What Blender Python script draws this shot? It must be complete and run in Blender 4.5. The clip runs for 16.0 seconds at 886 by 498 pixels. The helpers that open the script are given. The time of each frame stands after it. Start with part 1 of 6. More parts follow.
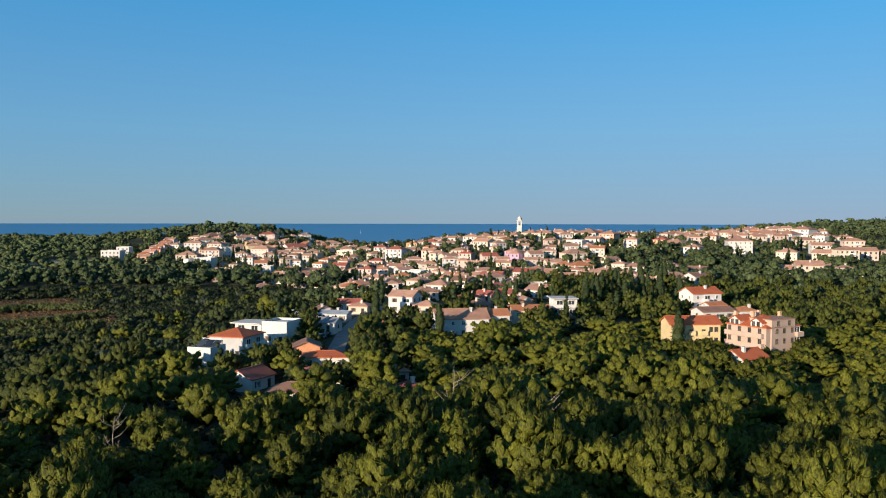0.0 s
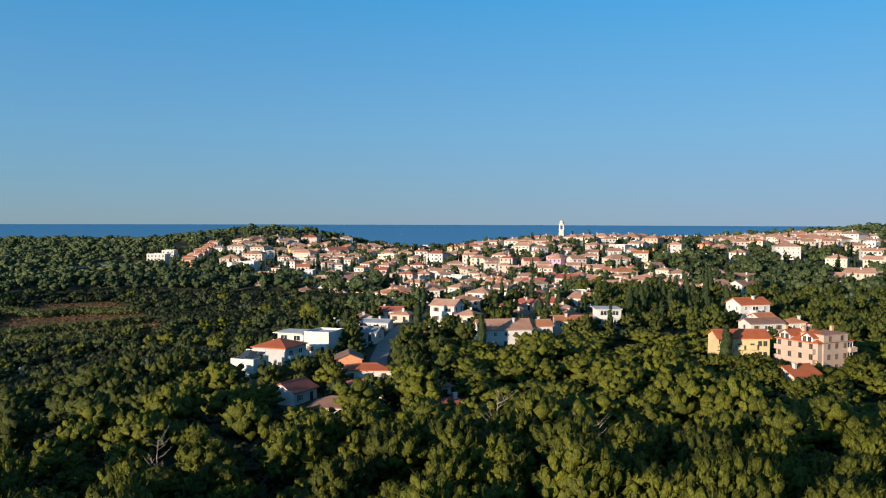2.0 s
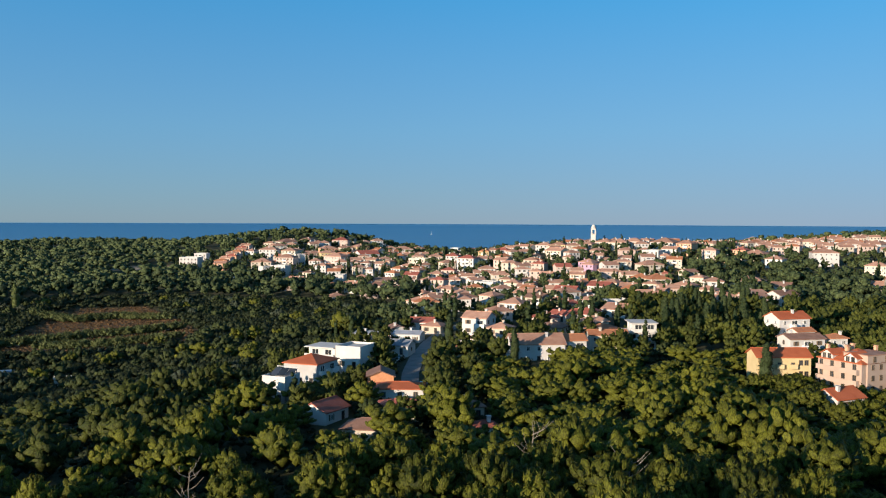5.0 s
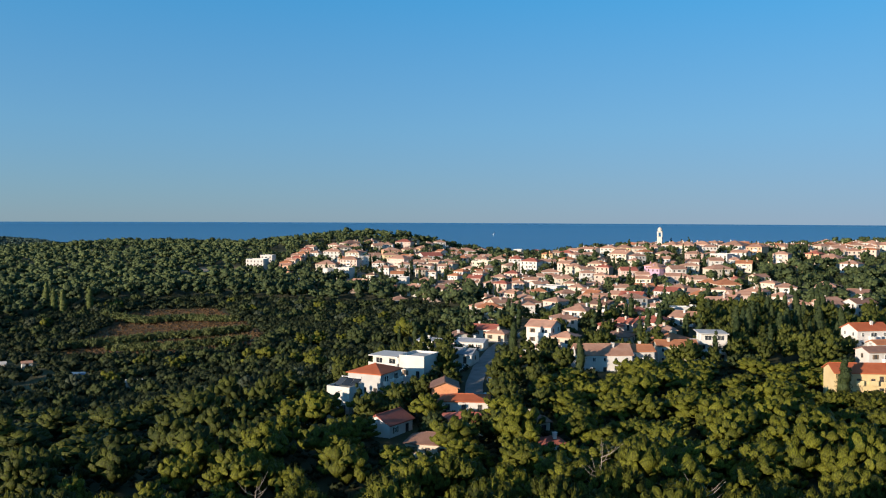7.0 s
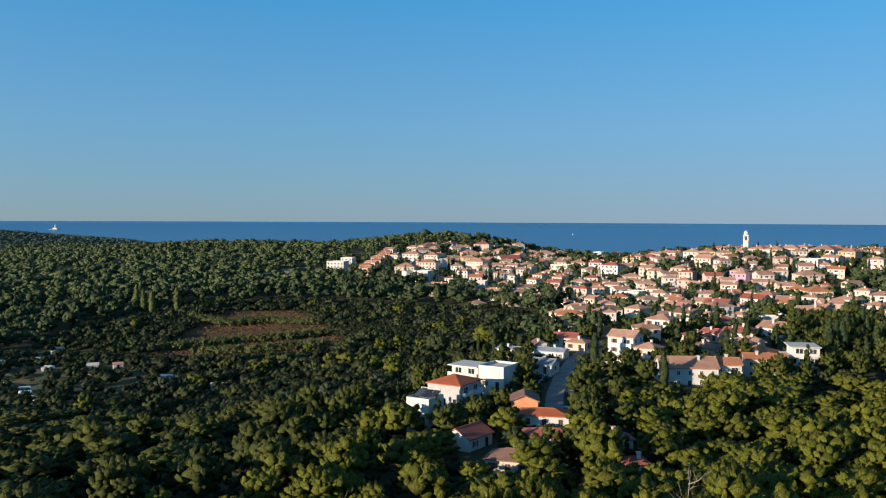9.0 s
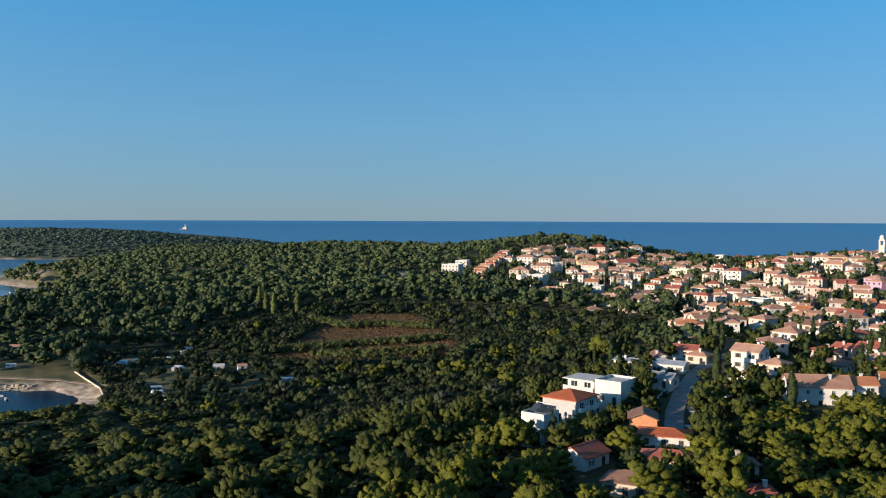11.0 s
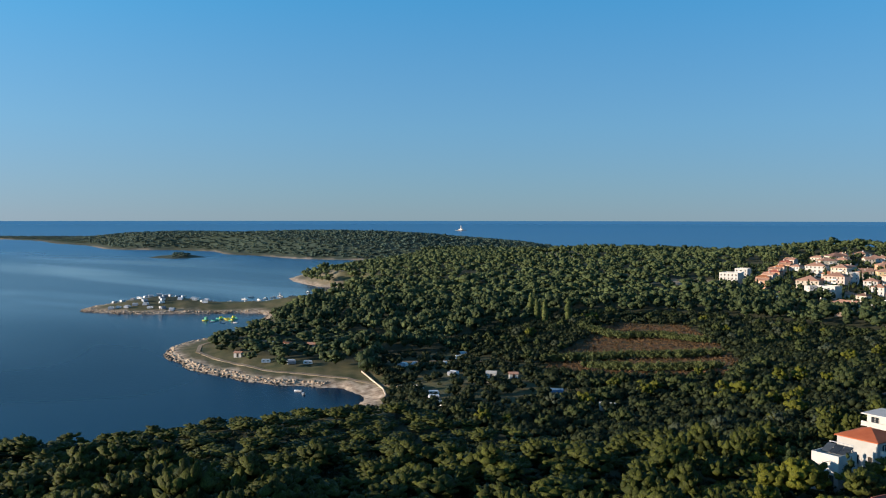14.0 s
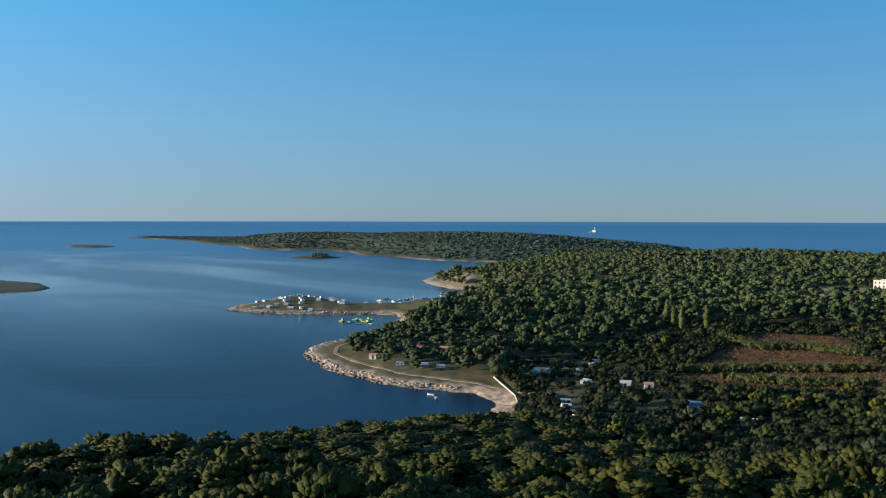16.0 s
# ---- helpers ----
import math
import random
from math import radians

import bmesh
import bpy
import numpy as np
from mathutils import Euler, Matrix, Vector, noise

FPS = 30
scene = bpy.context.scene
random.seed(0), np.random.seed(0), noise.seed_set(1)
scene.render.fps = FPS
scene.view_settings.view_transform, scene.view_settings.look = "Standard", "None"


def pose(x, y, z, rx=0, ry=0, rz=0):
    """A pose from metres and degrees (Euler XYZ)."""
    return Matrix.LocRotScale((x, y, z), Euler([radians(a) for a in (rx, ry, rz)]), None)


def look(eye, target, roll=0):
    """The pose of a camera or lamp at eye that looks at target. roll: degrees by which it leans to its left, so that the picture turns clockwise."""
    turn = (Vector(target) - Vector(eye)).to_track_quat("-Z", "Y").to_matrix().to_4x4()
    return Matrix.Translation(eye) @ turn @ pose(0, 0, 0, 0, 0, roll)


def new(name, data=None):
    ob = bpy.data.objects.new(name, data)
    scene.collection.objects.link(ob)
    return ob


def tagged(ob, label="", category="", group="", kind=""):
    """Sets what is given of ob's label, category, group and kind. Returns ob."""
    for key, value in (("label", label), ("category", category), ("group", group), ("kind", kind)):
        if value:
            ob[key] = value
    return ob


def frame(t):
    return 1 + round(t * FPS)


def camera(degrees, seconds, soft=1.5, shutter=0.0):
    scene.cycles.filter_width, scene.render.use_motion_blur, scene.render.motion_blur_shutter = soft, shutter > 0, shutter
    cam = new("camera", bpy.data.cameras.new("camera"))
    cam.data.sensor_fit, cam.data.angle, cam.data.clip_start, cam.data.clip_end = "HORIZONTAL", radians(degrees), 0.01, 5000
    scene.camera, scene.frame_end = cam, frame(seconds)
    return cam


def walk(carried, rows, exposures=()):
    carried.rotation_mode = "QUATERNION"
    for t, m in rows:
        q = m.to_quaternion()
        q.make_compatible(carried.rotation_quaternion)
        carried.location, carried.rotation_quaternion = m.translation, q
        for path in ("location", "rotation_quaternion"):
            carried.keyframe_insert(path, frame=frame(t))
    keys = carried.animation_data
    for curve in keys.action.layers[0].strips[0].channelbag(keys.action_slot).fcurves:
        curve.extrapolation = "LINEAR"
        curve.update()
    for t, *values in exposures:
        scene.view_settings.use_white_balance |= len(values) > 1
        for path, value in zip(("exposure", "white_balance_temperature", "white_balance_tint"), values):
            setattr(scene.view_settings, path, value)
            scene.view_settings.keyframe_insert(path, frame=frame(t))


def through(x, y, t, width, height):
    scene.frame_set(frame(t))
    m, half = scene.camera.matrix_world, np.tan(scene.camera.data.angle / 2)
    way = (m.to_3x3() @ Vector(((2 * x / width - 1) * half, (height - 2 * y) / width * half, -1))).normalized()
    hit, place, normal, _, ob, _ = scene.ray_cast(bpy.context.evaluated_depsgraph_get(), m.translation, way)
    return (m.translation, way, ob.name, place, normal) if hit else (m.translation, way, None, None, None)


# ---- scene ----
# ---- camera and its flight ----
cam = camera(54.023, 16.0, soft=1.1)
walk(cam, [
    (0, pose(-0.00, -0.00, 59.12, 88.076, 0, 0.011) @ pose(0, 0, 0, 0, 0, 0.124)),
    (0.5, pose(-0.12, 0.40, 59.84, 88.085, 0, 1.022) @ pose(0, 0, 0, 0, 0, 0.136)),
    (1, pose(-0.28, 0.90, 60.48, 88.098, 0, 2.189) @ pose(0, 0, 0, 0, 0, 0.163)),
    (1.5, pose(-0.41, 1.37, 61.20, 88.102, 0, 2.508) @ pose(0, 0, 0, 0, 0, 0.191)),
    (2, pose(-0.53, 1.78, 61.90, 88.109, 0, 2.686) @ pose(0, 0, 0, 0, 0, 0.174)),
    (2.5, pose(-0.62, 2.35, 62.54, 88.110, 0, 2.850) @ pose(0, 0, 0, 0, 0, 0.159)),
    (3, pose(-0.79, 2.71, 63.19, 88.119, 0, 3.002) @ pose(0, 0, 0, 0, 0, 0.163)),
    (3.5, pose(-0.97, 3.24, 63.92, 88.102, 0, 3.159) @ pose(0, 0, 0, 0, 0, 0.176)),
    (4, pose(-1.12, 3.68, 64.62, 88.083, 0, 3.311) @ pose(0, 0, 0, 0, 0, 0.211)),
    (6.5, pose(-2.08, 6.07, 68.09, 87.979, 0, 7.816) @ pose(0, 0, 0, 0, 0, 0.277)),
    (7, pose(-2.26, 6.54, 68.75, 87.966, 0, 8.758) @ pose(0, 0, 0, 0, 0, 0.259)),
    (7.5, pose(-2.36, 6.98, 69.48, 87.940, 0, 9.953) @ pose(0, 0, 0, 0, 0, 0.242)),
    (8, pose(-2.68, 7.58, 70.18, 87.905, 0, 11.198) @ pose(0, 0, 0, 0, 0, 0.226)),
    (8.5, pose(-2.93, 7.98, 70.76, 87.918, 0, 12.515) @ pose(0, 0, 0, 0, 0, 0.240)),
    (11, pose(-3.71, 9.26, 74.73, 87.847, 0, 21.429) @ pose(0, 0, 0, 0, 0, 0.227)),
    (11.5, pose(-4.01, 9.83, 75.41, 87.837, 0, 24.067) @ pose(0, 0, 0, 0, 0, 0.191)),
    (12, pose(-4.20, 9.98, 76.17, 87.843, 0, 26.692) @ pose(0, 0, 0, 0, 0, 0.179)),
    (12.5, pose(-4.35, 10.22, 76.88, 87.841, 0, 29.583) @ pose(0, 0, 0, 0, 0, 0.164)),
    (13, pose(-4.63, 10.56, 77.70, 87.824, 0, 32.582) @ pose(0, 0, 0, 0, 0, 0.137)),
    (13.5, pose(-4.82, 10.85, 78.56, 87.828, 0, 35.863) @ pose(0, 0, 0, 0, 0, 0.090)),
    (14, pose(-5.20, 11.14, 79.31, 87.835, 0, 39.137) @ pose(0, 0, 0, 0, 0, 0.060)),
    (14.5, pose(-5.53, 11.19, 80.14, 87.838, 0, 42.279) @ pose(0, 0, 0, 0, 0, 0.081)),
    (15, pose(-5.40, 11.02, 81.12, 87.906, 0, 45.078) @ pose(0, 0, 0, 0, 0, 0.084)),
    (15.5, pose(-5.74, 11.27, 81.51, 87.872, 0, 47.210) @ pose(0, 0, 0, 0, 0, 0.108)),
    (16, pose(-5.72, 11.18, 81.71, 87.879, 0, 47.830) @ pose(0, 0, 0, 0, 0, 0.098)),
], exposures=[(0.0, 0.7), (16.0, 0.7)])

# ---- world, sun ----
SUN_AZ, SUN_EL = radians(141), radians(10.6)      # azimuth counter-clockwise from +y
sun_way = Vector((-math.sin(SUN_AZ) * math.cos(SUN_EL), math.cos(SUN_AZ) * math.cos(SUN_EL), math.sin(SUN_EL)))
world = bpy.data.worlds.new("world")
scene.world = world
world.use_nodes = True
wn, wl = world.node_tree.nodes, world.node_tree.links
wn.clear()
w_out = wn.new("ShaderNodeOutputWorld")
w_sky = wn.new("ShaderNodeTexSky")
w_sky.sky_type = "NISHITA"
w_sky.sun_disc = False
w_sky.sun_elevation = SUN_EL
w_sky.sun_rotation = SUN_AZ
w_sky.altitude = 0
w_sky.air_density, w_sky.dust_density, w_sky.ozone_density = 1.0, 0.0, 4.0
w_bg = wn.new("ShaderNodeBackground")
w_bg.inputs["Strength"].default_value = 0.076
# clear dry air: the sky keeps its blue down to a pale horizon
w_tc = wn.new("ShaderNodeTexCoord")
w_sep = wn.new("ShaderNodeSeparateXYZ")
wl.new(w_tc.outputs["Generated"], w_sep.inputs[0])
w_ramp = wn.new("ShaderNodeValToRGB")
for place, tone in ((0.0, (0.225, 0.297, 0.440, 1)), (0.10, (0.163, 0.350, 0.558, 1)), (0.26, (0.054, 0.336, 0.672, 1)), (0.5, (0.050, 0.165, 0.345, 1)), (1.0, (0.055, 0.125, 0.260, 1))):
    step = w_ramp.color_ramp.elements.new(place) if 0 < place < 1 else w_ramp.color_ramp.elements[0 if place == 0 else -1]
    step.color = tone
wl.new(w_sep.outputs["Z"], w_ramp.inputs[0])
w_dim = wn.new("ShaderNodeMix")
w_dim.data_type, w_dim.blend_type = "RGBA", "MULTIPLY"
w_dim.inputs["Factor"].default_value = 1.0
w_dim.inputs["B"].default_value = (0.37, 0.66, 0.84, 1)
wl.new(w_sky.outputs[0], w_dim.inputs["A"])
w_lift = wn.new("ShaderNodeMix")
w_lift.data_type, w_lift.blend_type = "RGBA", "MULTIPLY"
w_lift.inputs["Factor"].default_value = 1.0
w_lift.clamp_result = False
w_lift.inputs["B"].default_value = (10.0, 10.0, 9.9, 1)
wl.new(w_ramp.outputs[0], w_lift.inputs["A"])
# brighter towards the sun and opposite to it, as clear air scatters
w_dot = wn.new("ShaderNodeVectorMath")
w_dot.operation = "DOT_PRODUCT"
w_dot.inputs[1].default_value = tuple(sun_way)
wl.new(w_tc.outputs["Generated"], w_dot.inputs[0])


def w_math(kind, a, b):
    node = wn.new("ShaderNodeMath")
    node.operation = kind
    for k, v in enumerate((a, b)):
        if isinstance(v, float):
            node.inputs[k].default_value = v
        else:
            wl.new(v, node.inputs[k])
    return node.outputs[0]


w_cos = w_dot.outputs["Value"]
w_air = w_math("ADD", w_math("MULTIPLY", w_math("MULTIPLY", w_cos, w_cos), 0.75), 0.655)
w_dust = w_math("MULTIPLY", w_math("POWER", w_math("MAXIMUM", w_math("ADD", w_cos, 1.0), 0.0), 2.0), 0.27)
w_phase = wn.new("ShaderNodeMix")
w_phase.data_type, w_phase.blend_type = "RGBA", "MULTIPLY"
w_phase.clamp_result = False
w_phase.inputs["Factor"].default_value = 1.0
wl.new(w_lift.outputs["Result"], w_phase.inputs["A"])
w_glow = wn.new("ShaderNodeCombineColor")
for k, share in enumerate((1.25, 1.0, 0.85)):
    wl.new(w_math("ADD", w_air, w_math("MULTIPLY", w_dust, share)), w_glow.inputs[k])
wl.new(w_glow.outputs[0], w_phase.inputs["B"])
w_tint = wn.new("ShaderNodeMix")
w_tint.data_type = "RGBA"
w_tint.inputs["Factor"].default_value = 0.68
wl.new(w_dim.outputs["Result"], w_tint.inputs["A"])
wl.new(w_phase.outputs["Result"], w_tint.inputs["B"])
wl.new(w_tint.outputs["Result"], w_bg.inputs["Color"])
# the open sea past the end of the water sheet, up to the true horizon
w_sea = wn.new("ShaderNodeBackground")
w_sea.inputs["Color"].default_value = (0.030, 0.108, 0.220, 1)
w_sea.inputs["Strength"].default_value = 1.0
w_lt = wn.new("ShaderNodeMath")
w_lt.operation = "LESS_THAN"
w_lt.inputs[1].default_value = -0.0055
wl.new(w_sep.outputs["Z"], w_lt.inputs[0])
w_mix = wn.new("ShaderNodeMixShader")
wl.new(w_lt.outputs[0], w_mix.inputs[0])
wl.new(w_bg.outputs[0], w_mix.inputs[1])
wl.new(w_sea.outputs[0], w_mix.inputs[2])
wl.new(w_mix.outputs[0], w_out.inputs["Surface"])

sun_data = bpy.data.lights.new("sun", "SUN")
sun_data.energy = 4.8
sun_data.angle = radians(0.6)
sun_data.color = (1.0, 0.83, 0.65)
sun = new("sun", sun_data)
sun.matrix_world = look(sun_way * 500, (0, 0, 0))

# ---- materials ----
def surface(name, low, high, size=2.0, rough=0.8, bump=0.3, fine=0.25, vary=0.0, spec=0.3, metal=0.0, detail=4.0):
    """A matt surface whose colour runs between two tones at two scales, with fine relief. vary: difference from piece to piece."""
    m = bpy.data.materials.new(name)
    m.use_nodes = True
    n, l = m.node_tree.nodes, m.node_tree.links
    b = n["Principled BSDF"]
    b.inputs["Roughness"].default_value, b.inputs["Metallic"].default_value = rough, metal
    b.inputs["Specular IOR Level"].default_value = spec
    g = n.new("ShaderNodeNewGeometry")
    big, small = n.new("ShaderNodeTexNoise"), n.new("ShaderNodeTexNoise")
    big.inputs["Scale"].default_value, small.inputs["Scale"].default_value = 1 / size, 1 / fine
    big.inputs["Detail"].default_value, small.inputs["Detail"].default_value = detail, 3
    l.new(g.outputs["Position"], big.inputs["Vector"])
    l.new(g.outputs["Position"], small.inputs["Vector"])
    both = n.new("ShaderNodeMath")
    both.operation = "MULTIPLY_ADD"
    l.new(small.outputs["Fac"], both.inputs[0])
    both.inputs[1].default_value = 0.45
    l.new(big.outputs["Fac"], both.inputs[2])
    span = n.new("ShaderNodeMapRange")
    span.inputs["From Min"].default_value, span.inputs["From Max"].default_value = 0.42, 1.02
    l.new(both.outputs[0], span.inputs["Value"])
    mix = n.new("ShaderNodeMix")
    mix.data_type = "RGBA"
    mix.inputs["A"].default_value, mix.inputs["B"].default_value = (*low, 1), (*high, 1)
    l.new(span.outputs[0], mix.inputs["Factor"])
    out = mix.outputs["Result"]
    if vary:
        info, hsv, tone = n.new("ShaderNodeObjectInfo"), n.new("ShaderNodeHueSaturation"), n.new("ShaderNodeMapRange")
        tone.inputs["To Min"].default_value, tone.inputs["To Max"].default_value = 1 - vary, 1 + vary
        l.new(info.outputs["Random"], tone.inputs["Value"])
        l.new(tone.outputs[0], hsv.inputs["Value"])
        l.new(out, hsv.inputs["Color"])
        out = hsv.outputs[0]
    l.new(out, b.inputs["Base Color"])
    if bump:
        bm = n.new("ShaderNodeBump")
        bm.inputs["Strength"].default_value, bm.inputs["Distance"].default_value = bump, fine * 0.4
        l.new(small.outputs["Fac"], bm.inputs["Height"])
        l.new(bm.outputs[0], b.inputs["Normal"])
    return m


def foliage(name, dark, light, through=0.2, patch=9.0, grain=0.22):
    """Leaves: each spray its own tone, each tree a little different, some light passing through."""
    m = bpy.data.materials.new(name)
    m.use_nodes = True
    n, l = m.node_tree.nodes, m.node_tree.links
    b, out = n["Principled BSDF"], n["Material Output"]
    b.inputs["Roughness"].default_value = 0.65
    b.inputs["Specular IOR Level"].default_value = 0.15
    g, info = n.new("ShaderNodeNewGeometry"), n.new("ShaderNodeObjectInfo")
    spots = n.new("ShaderNodeTexNoise")
    spots.inputs["Scale"].default_value, spots.inputs["Detail"].default_value = 1 / patch, 2
    l.new(g.outputs["Position"], spots.inputs["Vector"])
    a = n.new("ShaderNodeMath")
    a.operation = "MULTIPLY_ADD"
    l.new(g.outputs["Random Per Island"], a.inputs[0])
    a.inputs[1].default_value = 0.4
    l.new(spots.outputs["Fac"], a.inputs[2])
    c = n.new("ShaderNodeMath")
    c.operation = "MULTIPLY_ADD"
    l.new(info.outputs["Random"], c.inputs[0])
    c.inputs[1].default_value = 0.35
    l.new(a.outputs[0], c.inputs[2])
    span = n.new("ShaderNodeMapRange")
    span.inputs["From Min"].default_value, span.inputs["From Max"].default_value = 0.35, 1.25
    l.new(c.outputs[0], span.inputs["Value"])
    mix = n.new("ShaderNodeMix")
    mix.data_type = "RGBA"
    mix.inputs["A"].default_value, mix.inputs["B"].default_value = (*dark, 1), (*light, 1)
    l.new(span.outputs[0], mix.inputs["Factor"])
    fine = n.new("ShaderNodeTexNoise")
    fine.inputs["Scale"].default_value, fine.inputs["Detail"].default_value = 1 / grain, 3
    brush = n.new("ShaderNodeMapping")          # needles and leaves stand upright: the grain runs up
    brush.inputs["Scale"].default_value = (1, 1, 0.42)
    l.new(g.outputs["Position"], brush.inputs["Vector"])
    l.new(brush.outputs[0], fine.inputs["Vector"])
    # Hollows of the grain are darkened in the colour, as shade between leaves.
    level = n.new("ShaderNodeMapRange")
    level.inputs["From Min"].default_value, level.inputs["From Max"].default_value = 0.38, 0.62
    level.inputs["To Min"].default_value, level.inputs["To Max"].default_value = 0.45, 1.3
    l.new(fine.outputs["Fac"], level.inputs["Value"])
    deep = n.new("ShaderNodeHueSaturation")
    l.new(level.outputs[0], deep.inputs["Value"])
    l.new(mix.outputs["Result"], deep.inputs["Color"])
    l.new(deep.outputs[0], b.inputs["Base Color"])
    rough = n.new("ShaderNodeBump")
    rough.inputs["Strength"].default_value, rough.inputs["Distance"].default_value = 0.9, grain * 0.8
    l.new(fine.outputs["Fac"], rough.inputs["Height"])
    l.new(rough.outputs[0], b.inputs["Normal"])
    t = n.new("ShaderNodeBsdfTranslucent")
    l.new(deep.outputs[0], t.inputs["Color"])
    ms = n.new("ShaderNodeMixShader")
    ms.inputs[0].default_value = through
    l.new(b.outputs[0], ms.inputs[1])
    l.new(t.outputs[0], ms.inputs[2])
    l.new(ms.outputs[0], out.inputs["Surface"])
    return m


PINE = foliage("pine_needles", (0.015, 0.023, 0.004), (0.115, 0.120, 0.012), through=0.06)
# Pine needles for the distance, with bluish air haze mixed into the colour.
PINE_HAZED = foliage("hazed_pine_needles", (0.011, 0.023, 0.010), (0.100, 0.128, 0.048), through=0.1, patch=14, grain=0.7)
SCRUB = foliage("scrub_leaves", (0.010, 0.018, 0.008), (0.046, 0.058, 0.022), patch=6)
# Peninsula leaves, lightened and blued to carry the haze of distance.
MAQUIS_HAZE = foliage("hazed_maquis_leaves", (0.040, 0.068, 0.052), (0.100, 0.142, 0.100), through=0.1, patch=40, grain=1.5)
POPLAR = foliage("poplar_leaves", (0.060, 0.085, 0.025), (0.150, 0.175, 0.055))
# Darker copy of the pine needles: side-lit shade put into the colour.
PINE_SHADED = foliage("shaded_pine_needles", (0.011, 0.019, 0.005), (0.080, 0.090, 0.014), through=0.06)
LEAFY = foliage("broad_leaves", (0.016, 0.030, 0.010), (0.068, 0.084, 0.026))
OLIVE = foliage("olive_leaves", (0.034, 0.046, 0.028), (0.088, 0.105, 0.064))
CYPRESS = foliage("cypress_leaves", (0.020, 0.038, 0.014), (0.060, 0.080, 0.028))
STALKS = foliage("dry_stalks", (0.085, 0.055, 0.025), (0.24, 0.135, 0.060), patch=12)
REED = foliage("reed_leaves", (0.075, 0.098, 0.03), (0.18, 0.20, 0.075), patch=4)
DEADWOOD = surface("dead_wood", (0.16, 0.13, 0.10), (0.32, 0.27, 0.22), size=0.5, rough=0.9, bump=0.5, fine=0.06)
BARK = surface("bark", (0.10, 0.07, 0.05), (0.27, 0.20, 0.15), size=0.6, rough=0.9, bump=0.8, fine=0.08)

WHITE = surface("white_render", (0.47, 0.447, 0.41), (0.62, 0.59, 0.55), size=3, rough=0.85, bump=0.15, fine=0.1, vary=0.06)
CREAM = surface("cream_render", (0.50, 0.43, 0.335), (0.62, 0.54, 0.435), size=3, rough=0.85, bump=0.15, fine=0.1, vary=0.1)
PINK = surface("pink_render", (0.49, 0.37, 0.31), (0.61, 0.48, 0.405), size=3, rough=0.85, bump=0.15, fine=0.1, vary=0.1)
YELLOW = surface("yellow_render", (0.52, 0.40, 0.20), (0.64, 0.50, 0.28), size=3, rough=0.85, bump=0.15, fine=0.1, vary=0.06)
ORANGE = surface("orange_render", (0.56, 0.31, 0.19), (0.68, 0.41, 0.26), size=3, rough=0.85, bump=0.15, fine=0.1, vary=0.1)
STONE = surface("limestone", (0.42, 0.35, 0.27), (0.62, 0.54, 0.43), size=1.2, rough=0.9, bump=0.5, fine=0.3, vary=0.08)
SHAFT = surface("tower_stone", (0.43, 0.395, 0.35), (0.60, 0.56, 0.51), size=1.0, rough=0.9, bump=0.5, fine=0.3)
MAUVE = surface("mauve_render", (0.42, 0.26, 0.36), (0.52, 0.34, 0.45), size=3, rough=0.85, bump=0.15, fine=0.1)
TERRA = surface("terracotta_tiles", (0.33, 0.165, 0.108), (0.50, 0.29, 0.20), size=2.5, rough=0.85, bump=0.7, fine=0.28, vary=0.18)
RED = surface("red_tiles", (0.27, 0.075, 0.05), (0.40, 0.13, 0.09), size=2.5, rough=0.8, bump=0.7, fine=0.28, vary=0.12)
BROWN = surface("brown_tiles", (0.16, 0.085, 0.06), (0.28, 0.16, 0.115), size=2.5, rough=0.85, bump=0.7, fine=0.28, vary=0.15)
BRIGHT = surface("new_orange_tiles", (0.36, 0.135, 0.062), (0.50, 0.21, 0.10), size=2.5, rough=0.75, bump=0.6, fine=0.28, vary=0.08)
SCARLET = surface("scarlet_tiles", (0.36, 0.085, 0.032), (0.48, 0.135, 0.055), size=2.5, rough=0.75, bump=0.6, fine=0.28, vary=0.05)
SLATE = surface("grey_sheets", (0.17, 0.18, 0.20), (0.30, 0.32, 0.35), size=2.0, rough=0.6, bump=0.3, vary=0.25)
FLESH = surface("rose_beige_render", (0.39, 0.285, 0.22), (0.49, 0.365, 0.285), size=3, rough=0.85, bump=0.15, fine=0.1)
GREY = surface("grey_render", (0.36, 0.35, 0.33), (0.46, 0.45, 0.43), size=2, rough=0.9, bump=0.15, fine=0.1)
FLAT = surface("flat_roof_screed", (0.40, 0.38, 0.35), (0.56, 0.54, 0.50), size=3, rough=0.9, bump=0.2)
GLASS = surface("dark_window_glass", (0.025, 0.030, 0.035), (0.05, 0.058, 0.066), size=1.5, rough=0.12, bump=0, spec=0.6, vary=0.4)
FRAME = surface("white_window_frame", (0.62, 0.60, 0.56), (0.76, 0.74, 0.70), size=0.5, rough=0.6, bump=0)
SHUTTER = surface("green_brown_shutter", (0.10, 0.075, 0.05), (0.20, 0.14, 0.09), size=0.5, rough=0.7, bump=0.2, vary=0.5)
ASPHALT = surface("asphalt", (0.16, 0.15, 0.14), (0.28, 0.265, 0.245), size=3, rough=0.9, bump=0.3)
CONCRETE = surface("concrete", (0.34, 0.32, 0.29), (0.52, 0.50, 0.46), size=1.5, rough=0.9, bump=0.3)
METAL = surface("grey_metal", (0.30, 0.31, 0.33), (0.45, 0.46, 0.48), size=0.5, rough=0.45, bump=0.05, metal=0.6)
ROCK = surface("shore_rock", (0.22, 0.16, 0.11), (0.58, 0.47, 0.35), size=2.5, rough=0.95, bump=0.9, fine=0.5)
